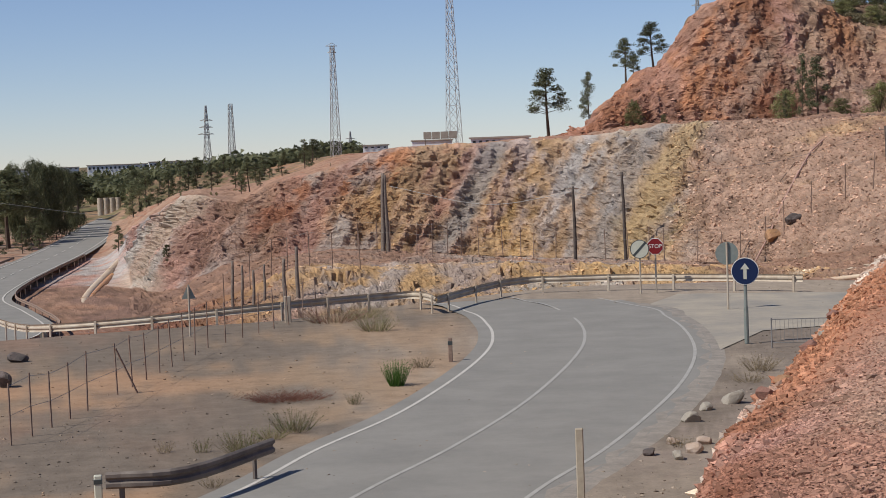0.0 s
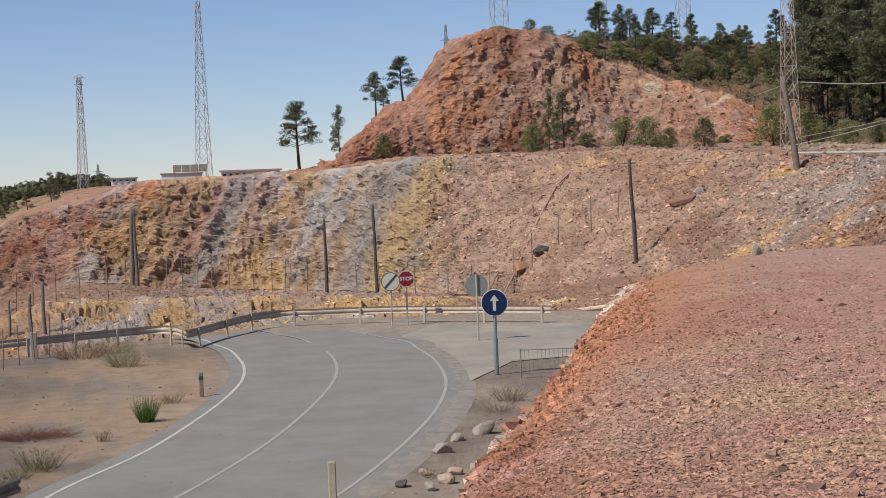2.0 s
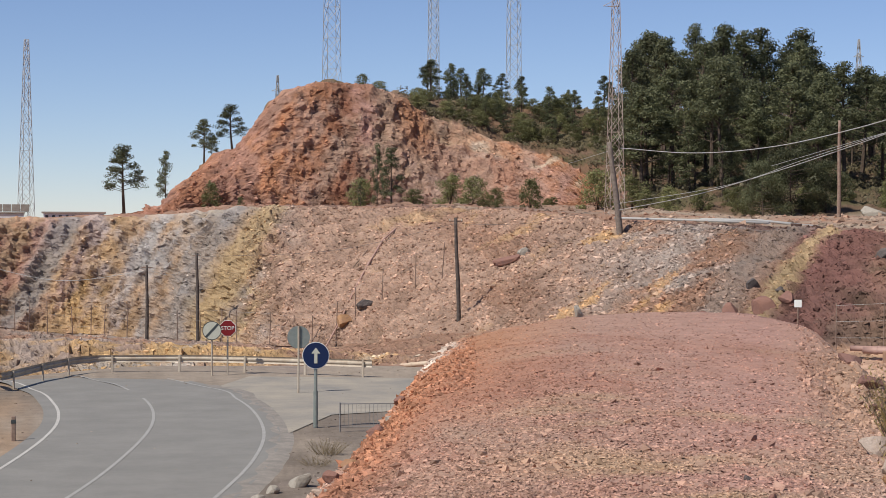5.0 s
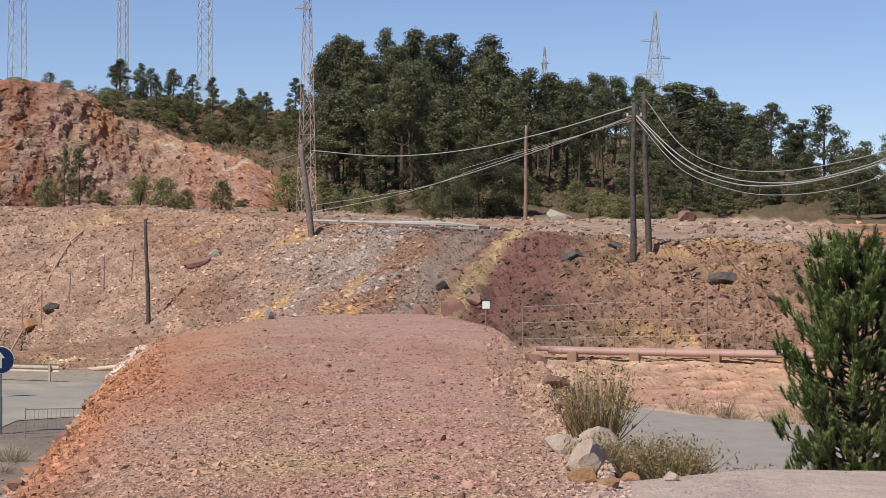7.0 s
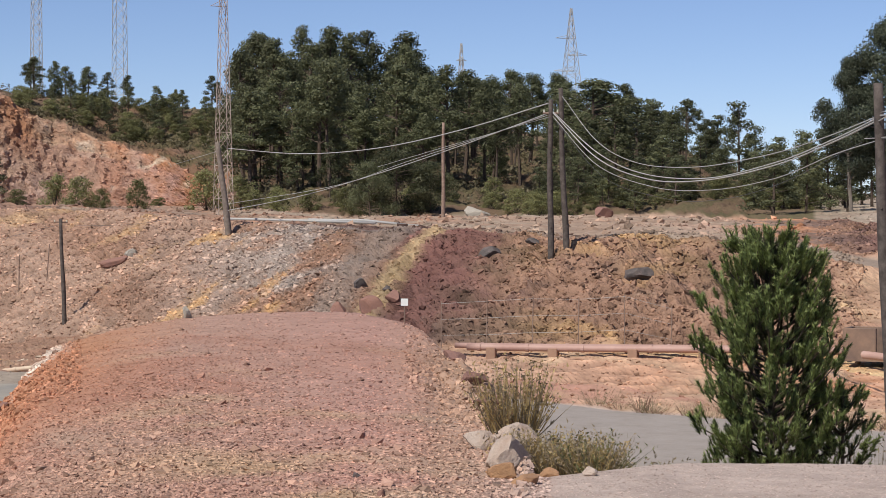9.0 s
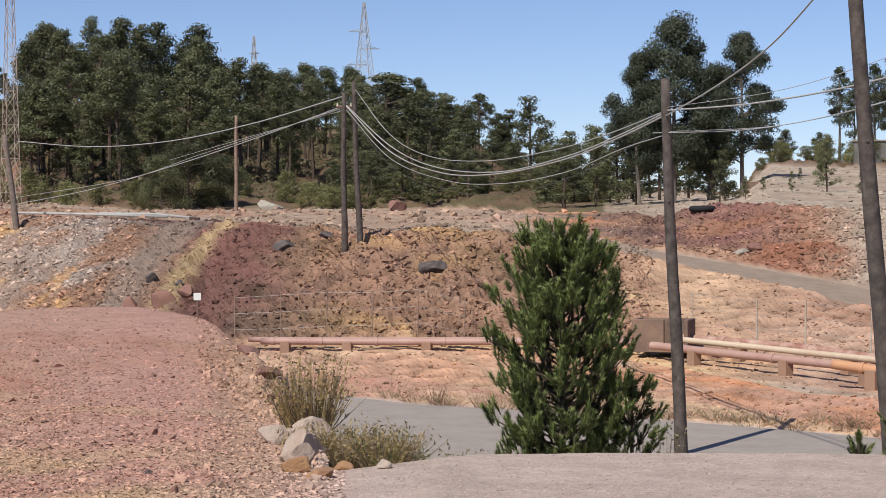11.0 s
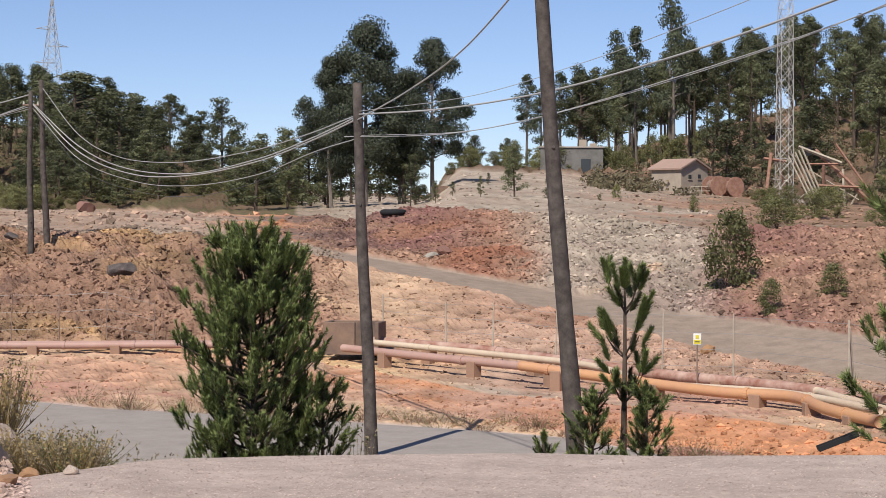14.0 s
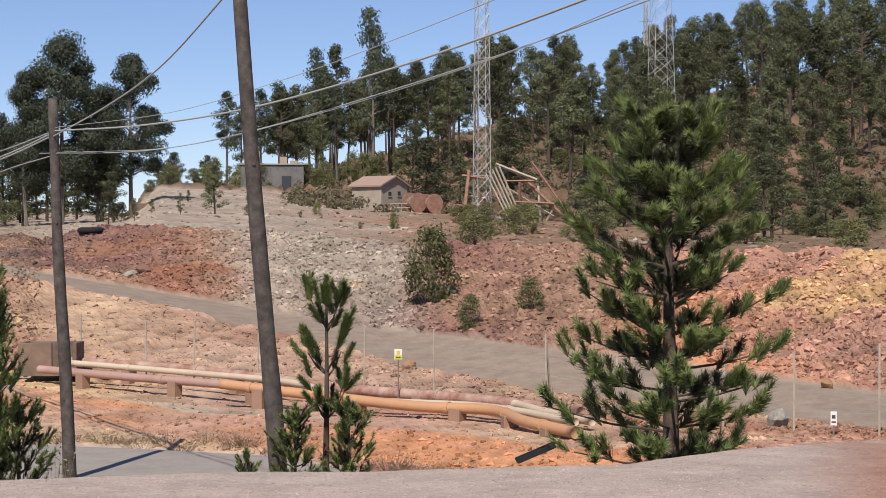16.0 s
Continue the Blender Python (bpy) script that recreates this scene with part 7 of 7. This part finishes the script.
def stone_field(name, label, n, bands, az0, az1, s0, s1, seed, share0=0.0, tint=(1, 1, 1), power=2.5, flat=0.6, spread_tone=0.45, bury=0.4, shards=False):
    """Many loose stones or flat-lying shards on the ground, each with its own shape and the soil's colour."""
    TV, TF = (SHARD_V, SHARD_F) if shards else (ICO_V, ICO_F)
    rnd = np.random.RandomState(seed)
    cols = np.where((GROUND_AZ >= az0) & (GROUND_AZ <= az1))[0]
    rows = np.where(np.isin(GROUND_B, bands))[0]
    rows = rows[int(len(rows) * share0):-1]
    i, j = rows[rnd.randint(len(rows), size=n)], cols[rnd.randint(len(cols) - 1, size=n)]
    f, g = rnd.uniform(size=(2, n, 1))
    P = GROUND_P
    at = (P[i, j] * (1 - f) + P[i + 1, j] * f) * (1 - g) + (P[i, j + 1] * (1 - f) + P[i + 1, j + 1] * f) * g
    tone = rnd.uniform(1 - spread_tone, 1 + spread_tone, (n, 1)) * np.array(tint)
    colour = GROUND_C[i, j] * tone
    size = s0 + (s1 - s0) * rnd.uniform(size=(n, 1)) ** power
    q = rnd.normal(size=(n, 4))
    q /= np.linalg.norm(q, axis=1, keepdims=True)
    if shards:
        q *= np.array([1, 0.25, 0.25, 1])
        q /= np.linalg.norm(q, axis=1, keepdims=True)
    w, x, y, z = q.T
    rot = np.stack([1 - 2 * (y * y + z * z), 2 * (x * y - z * w), 2 * (x * z + y * w), 2 * (x * y + z * w), 1 - 2 * (x * x + z * z), 2 * (y * z - x * w), 2 * (x * z - y * w), 2 * (y * z + x * w), 1 - 2 * (x * x + y * y)], 1).reshape(n, 3, 3)
    shape = TV[None] * rnd.uniform(0.7, 1.35, (n, len(TV), 1)) * rnd.uniform(0.65, 1.3, (n, 1, 3))
    shape = np.einsum("nij,nkj->nki", rot, shape) * np.array([1, 1, flat]) * size[:, None]
    v = shape + at[:, None] + np.array([0, 0, 1]) * (size * flat * (1 - 2 * bury))[:, None]
    faces = (TF[None] + (np.arange(n) * len(TV))[:, None, None]).reshape(-1, 3)
    me = raw_mesh(name, v.reshape(-1, 3), faces, STONE)
    me.attributes.new("sharp_face", "BOOLEAN", "FACE").data.foreach_set("value", np.ones(len(faces), bool))
    layer = me.color_attributes.new("soil", "FLOAT_COLOR", "POINT")
    c = np.repeat(colour, len(TV), 0)
    layer.data.foreach_set("color", np.concatenate([c, np.ones((len(c), 1))], 1).astype(np.float32).ravel())
    return tagged(new(name, me), label, "stones", kind="stuff")


stone_field("terrace_gravel", "loose red and pink gravel on the terrace", 150000, [0], 7.0, 28.2, 0.007, 0.028, 1, 0.05, (1.13, 1.08, 1.07), 2.2, 0.5, 0.45, 0.3, True)
stone_field("terrace_stones", "larger red and brown stones strewn over the terrace", 3500, [0], 7.0, 27.4, 0.015, 0.06, 21, 0.1, (1.0, 0.97, 0.95), 6, 0.7)
stone_field("track_gravel", "fine grey gravel on the track", 90000, [0], 27.6, 64.0, 0.004, 0.011, 2, 0.35, (1.1, 1.07, 1.08), 2, 0.5, 0.3, 0.3, True)
stone_field("terrace_rubble", "broken red and white rock on the terrace flank", 11000, [1], 6.5, 28.0, 0.015, 0.11, 3, 0.0, (1.1, 1.03, 1.0), 4, 0.8)
stone_field("rim_rubble", "broken orange, red and white rock along the terrace rim", 7000, [0], 7.2, 14.0, 0.012, 0.06, 22, 0.84, (1.08, 1.02, 1.0), 4, 0.8)
stone_field("torn_end_rubble", "broken tan and white rock at the torn end of the terrace", 2200, [0], 23.6, 27.6, 0.01, 0.055, 23, 0.8, (1.0, 0.97, 0.95), 4, 0.8)
stone_field("verge_stones", "loose grey stones on the verge and the dirt plain", 9000, [2], -14.0, 13.0, 0.012, 0.06, 4, 0.1, (1, 1, 1), 6)
stone_field("bench_rubble", "fallen ochre rock along the quarry bench", 7000, [4, 5], -9.0, 14.0, 0.05, 0.26, 5, 0.0, (1, 1, 1), 5)
stone_field("face_rubble", "loose blocks on the coloured rock face", 1800, [6], -9.0, 8.0, 0.05, 0.28, 6, 0.0, (1, 1, 1), 6)
stone_field("scree", "pinkish brown scree of loose stones", 26000, [6], 7.0, 22.0, 0.05, 0.24, 7, 0.0, (1.05, 1.02, 1.0), 6, 0.7)
stone_field("bank_rubble", "brown and wine red rubble on the bank", 20000, [6, 7], 20.0, 37.5, 0.03, 0.18, 8, 0.0, (0.8, 0.78, 0.77), 6, 0.75)
stone_field("low_bank_stones", "pale and orange stones on the low bank by the pipes", 22000, [3, 4, 5, 6], 24.0, 66.0, 0.02, 0.11, 9, 0.0, (0.92, 0.89, 0.86), 5, 0.7)
stone_field("spoil_bank_stones", "grey, wine and orange spoil on the upper bank", 26000, [8], 36.0, 66.0, 0.03, 0.16, 10, 0.0, (1.0, 1.0, 1.0), 4, 0.7)
stone_field("plateau_stones", "dark stones along the plateau rim", 4500, [7, 8], 4.0, 36.0, 0.05, 0.35, 11, 0.0, (0.9, 0.88, 0.88), 6, 0.7)
stone_field("hill_rubble", "red rubble on the bare hill", 4000, [9], 3.0, 18.0, 0.08, 0.4, 12, 0.0, (1, 1, 1), 6)
stone_field("slope_stones", "stones on the upper slope beside the hut", 4000, [9], 36.0, 66.0, 0.04, 0.26, 13, 0.0, (1, 1, 1), 5)


def boulder(at, s, colour, label, seed, name="boulder"):
    rnd = np.random.RandomState(seed)
    bm = bmesh.new()
    bmesh.ops.create_icosphere(bm, subdivisions=3, radius=1.0)
    v = np.array([p.co[:] for p in bm.verts])
    v *= (1 + 0.22 * fbm(v + seed * 3.7, 0.9, 3, 0.6))[:, None]
    for _ in range(16):                    # split off along flat planes
        d = rnd.normal(size=3)
        d /= np.linalg.norm(d)
        over = np.maximum(v @ d - rnd.uniform(0.5, 0.85), 0)
        v = v - over[:, None] * d
    v = (v + 0.03 * fbm(v + seed, 0.25, 2)[:, None]) * np.array(s) * 0.62
    for p, q in zip(bm.verts, v):
        p.co = q
    ob = part(name, bm, colour, None)
    g = height(at[0], at[1])
    ob.matrix_basis = pose(at[0], at[1], g + s[2] * 0.28, rnd.uniform(-12, 12), rnd.uniform(-12, 12), rnd.uniform(0, 360))
    return tagged(ob, label, "boulder", "boulders")


ROCK_PALE = material("pale_rock", (0.40, 0.36, 0.30), 0.9, second=(0.28, 0.25, 0.21), scale=3, fine=0.25, bump=0.05, bump_scale=8)
ROCK_WHITE = material("white_rock", (0.54, 0.44, 0.365), 0.9, second=(0.38, 0.28, 0.215), scale=4, fine=0.25, bump=0.05, bump_scale=9)
ROCK_DARK = material("dark_rock", (0.085, 0.075, 0.07), 0.9, second=(0.15, 0.12, 0.11), scale=3, fine=0.3, bump=0.05, bump_scale=8)
ROCK_RED = material("red_rock", (0.30, 0.16, 0.12), 0.9, second=(0.20, 0.11, 0.09), scale=3, fine=0.3, bump=0.05, bump_scale=8)
ROCK_ORANGE = material("orange_rock", (0.42, 0.24, 0.12), 0.9, second=(0.30, 0.17, 0.10), scale=3, fine=0.3, bump=0.05, bump_scale=8)
k = 0
for at, s, mat, label in (
        ((6.88, 45.29, 0), (0.62, 0.5, 0.42), ROCK_PALE, "pale angular boulder on the verge"), ((5.46, 42.58, 0), (0.5, 0.4, 0.3), ROCK_PALE, "grey stone on the verge"),
        ((6.09, 44.3, 0), (0.4, 0.35, 0.25), ROCK_PALE, "grey stone on the verge"), ((4.69, 39.43, 0), (0.3, 0.3, 0.2), ROCK_WHITE, "white stone on the verge"), ((4.95, 38.24, 0), (0.45, 0.35, 0.25), ROCK_WHITE, "white stone on the verge"),
        ((5.32, 39.28, 0), (0.4, 0.3, 0.22), ROCK_WHITE, "white stone on the verge"), ((4.06, 38.08, -0), (0.35, 0.25, 0.2), ROCK_DARK, "dark stone on the verge"), ((4.56, 37.47, 0), (0.35, 0.25, 0.2), ROCK_PALE, "grey stone on the verge"),
        ((-12.82, 54.17, 0), (0.55, 0.5, 0.6), ROCK_DARK, "dark boulder on the dirt plain"), ((-13.94, 61.17, 0), (0.7, 0.5, 0.45), ROCK_DARK, "dark boulder on the dirt plain"),
        ((12.62, 41.1, 4.41), (0.28, 0.16, 0.36), ROCK_PALE, "upright grey slab at the far end of the terrace"), ((11.65, 41.39, 4.39), (0.2, 0.18, 0.16), ROCK_DARK, "dark stone on the terrace"),
        ((5.1, 12.5, 4.62), (0.09, 0.06, 0.05), ROCK_DARK, "small dark stone on the terrace"), ((4.87, 11.51, 4.6), (0.08, 0.06, 0.05), ROCK_RED, "small dark red stone on the terrace"),
        ((34.91, 85.12, 6.39), (1.0, 0.8, 0.55), ROCK_DARK, "dark boulder on the plateau rim"), ((38.9, 78.94, 6.12), (1.3, 0.9, 0.6), ROCK_DARK, "dark boulder on the plateau rim"), ((35.02, 81.82, 5.86), (0.8, 0.6, 0.4), ROCK_DARK, "dark boulder on the plateau rim"),
        ((40.77, 77.98, 6.06), (0.8, 0.6, 0.4), ROCK_DARK, "dark boulder on the plateau rim"), ((74.24, 130.34, 7.87), (2.0, 1.4, 1.2), ROCK_RED, "red boulder by the wood"), ((69, 142.14, 8.53), (2.5, 1.5, 1.0), ROCK_PALE, "pale boulder by the wood"),
        ((39.91, 67.01, 3.48), (1.2, 0.9, 0.7), ROCK_DARK, "grey boulder in the bank"), ((40.02, 68.11, 3.99), (0.8, 0.5, 0.5), ROCK_DARK, "dark boulder in the bank"), ((32.75, 78.44, 3.66), (1.3, 1.0, 0.8), ROCK_RED, "wine red block in the bank"),
        ((31.28, 82.25, 3.19), (1.2, 1.0, 0.9), ROCK_RED, "wine red block in the bank"), ((33.28, 77.13, 3.56), (1.0, 0.8, 0.6), ROCK_RED, "wine red block in the bank"), ((32.47, 81.79, 3.89), (1.0, 0.8, 0.7), ROCK_RED, "wine red block in the bank"),
        ((27.36, 155.61, 4.5), (2.2, 1.5, 1.1), ROCK_ORANGE, "orange boulder on the scree"), ((28.93, 154.31, 4.63), (1.8, 1.2, 0.9), ROCK_DARK, "dark boulder on the scree"), ((37.87, 141, 3.74), (2.4, 1.4, 0.8), ROCK_RED, "brown block on the scree"), ((38.93, 140.71, 3.85), (1.2, 1.0, 0.8), ROCK_PALE, "pale block on the scree"),
        ((40.81, 36.87, 2.37), (0.95, 0.8, 0.55), ROCK_DARK, "dark boulder by the fence"), ((44.96, 39.73, 2.78), (0.55, 0.4, 0.35), ROCK_ORANGE, "orange boulder by the dirt road"), ((40.15, 23.46, 1.9), (0.6, 0.5, 0.55), ROCK_PALE, "brown boulder by the fence"),
        ((58.15, 31.22, 5.79), (0.7, 0.5, 0.4), ROCK_RED, "red boulder on top of the spoil bank"), ((47.28, 26.09, 2.39), (0.5, 0.4, 0.35), ROCK_ORANGE, "orange boulder at the foot of the bank"), ((55.21, 64.63, 5.16), (0.9, 0.6, 0.5), ROCK_RED, "red boulder at the foot of the bank"), ((54.72, 65.04, 5.08), (0.9, 0.7, 0.3), ROCK_PALE, "pale slab at the foot of the bank"),
        ((22.23, 18.62, 2.98), (1.0, 0.7, 0.35), ROCK_ORANGE, "small orange heap on the verge"), ((21.55, 19.4, 2.93), (0.55, 0.4, 0.16), ROCK_WHITE, "white slab on the verge"),
        ((6.42, 12.75, 4.55), (0.24, 0.24, 0.26), ROCK_WHITE, "white rock at the broken end of the terrace"), ((7.03, 14.38, 4.53), (0.3, 0.3, 0.2), ROCK_WHITE, "white rock at the broken end of the terrace"), (polar(26.7, 14.0), (0.22, 0.2, 0.16), ROCK_ORANGE, "orange stone below the terrace end"), (polar(27.4, 13.6), (0.2, 0.16, 0.12), ROCK_ORANGE, "orange stone below the terrace end"),
        (polar(26.75, 14.6), (0.34, 0.34, 0.36), ROCK_WHITE, "white rock in the torn end of the terrace"), (polar(27.0, 15.4), (0.3, 0.4, 0.34), ROCK_WHITE, "white rock in the torn end of the terrace"), (polar(26.4, 16.2), (0.24, 0.3, 0.2), ROCK_ORANGE, "tan rock in the torn end of the terrace"),
        (polar(26.95, 16.6), (0.24, 0.3, 0.26), ROCK_RED, "brown red rock in the torn end of the terrace"), (polar(26.6, 18.0), (0.24, 0.36, 0.2), ROCK_ORANGE, "tan rock in the torn end of the terrace"), (polar(26.3, 20.2), (0.26, 0.4, 0.18), ROCK_RED, "brown red rock in the torn end of the terrace"),
        (polar(25.8, 23.5), (0.28, 0.4, 0.2), ROCK_RED, "brown red rock in the torn end of the terrace"), (polar(25.2, 28.0), (0.3, 0.5, 0.2), ROCK_RED, "brown red rock in the torn end of the terrace"), (polar(28.1, 14.3), (0.14, 0.12, 0.1), ROCK_ORANGE, "small tan stone below the terrace end"),
        (polar(29.3, 14.0), (0.12, 0.1, 0.08), ROCK_WHITE, "small white stone below the terrace end"), (polar(10.9, 23.5), (0.26, 0.22, 0.16), ROCK_RED, "dark red rock in the terrace flank"), (polar(11.7, 28), (0.26, 0.22, 0.16), ROCK_RED, "dark red rock in the terrace flank"), (polar(9.7, 18.5), (0.2, 0.2, 0.14), ROCK_RED, "dark red rock in the terrace flank"),
        (polar(10.2, 20), (0.26, 0.24, 0.16), ROCK_ORANGE, "orange rock in the terrace flank"), (polar(9.3, 17), (0.18, 0.16, 0.1), ROCK_WHITE, "white rock in the terrace flank"), (polar(8.9, 16), (0.14, 0.12, 0.08), ROCK_WHITE, "white rock in the terrace flank"),
        (polar(11.4, 24.5), (0.16, 0.12, 0.1), ROCK_PALE, "grey rock in the terrace flank"), (polar(8.4, 15), (0.18, 0.15, 0.1), ROCK_ORANGE, "orange rock in the terrace flank")):
    k += 1
    boulder(at, s, mat, label, k)
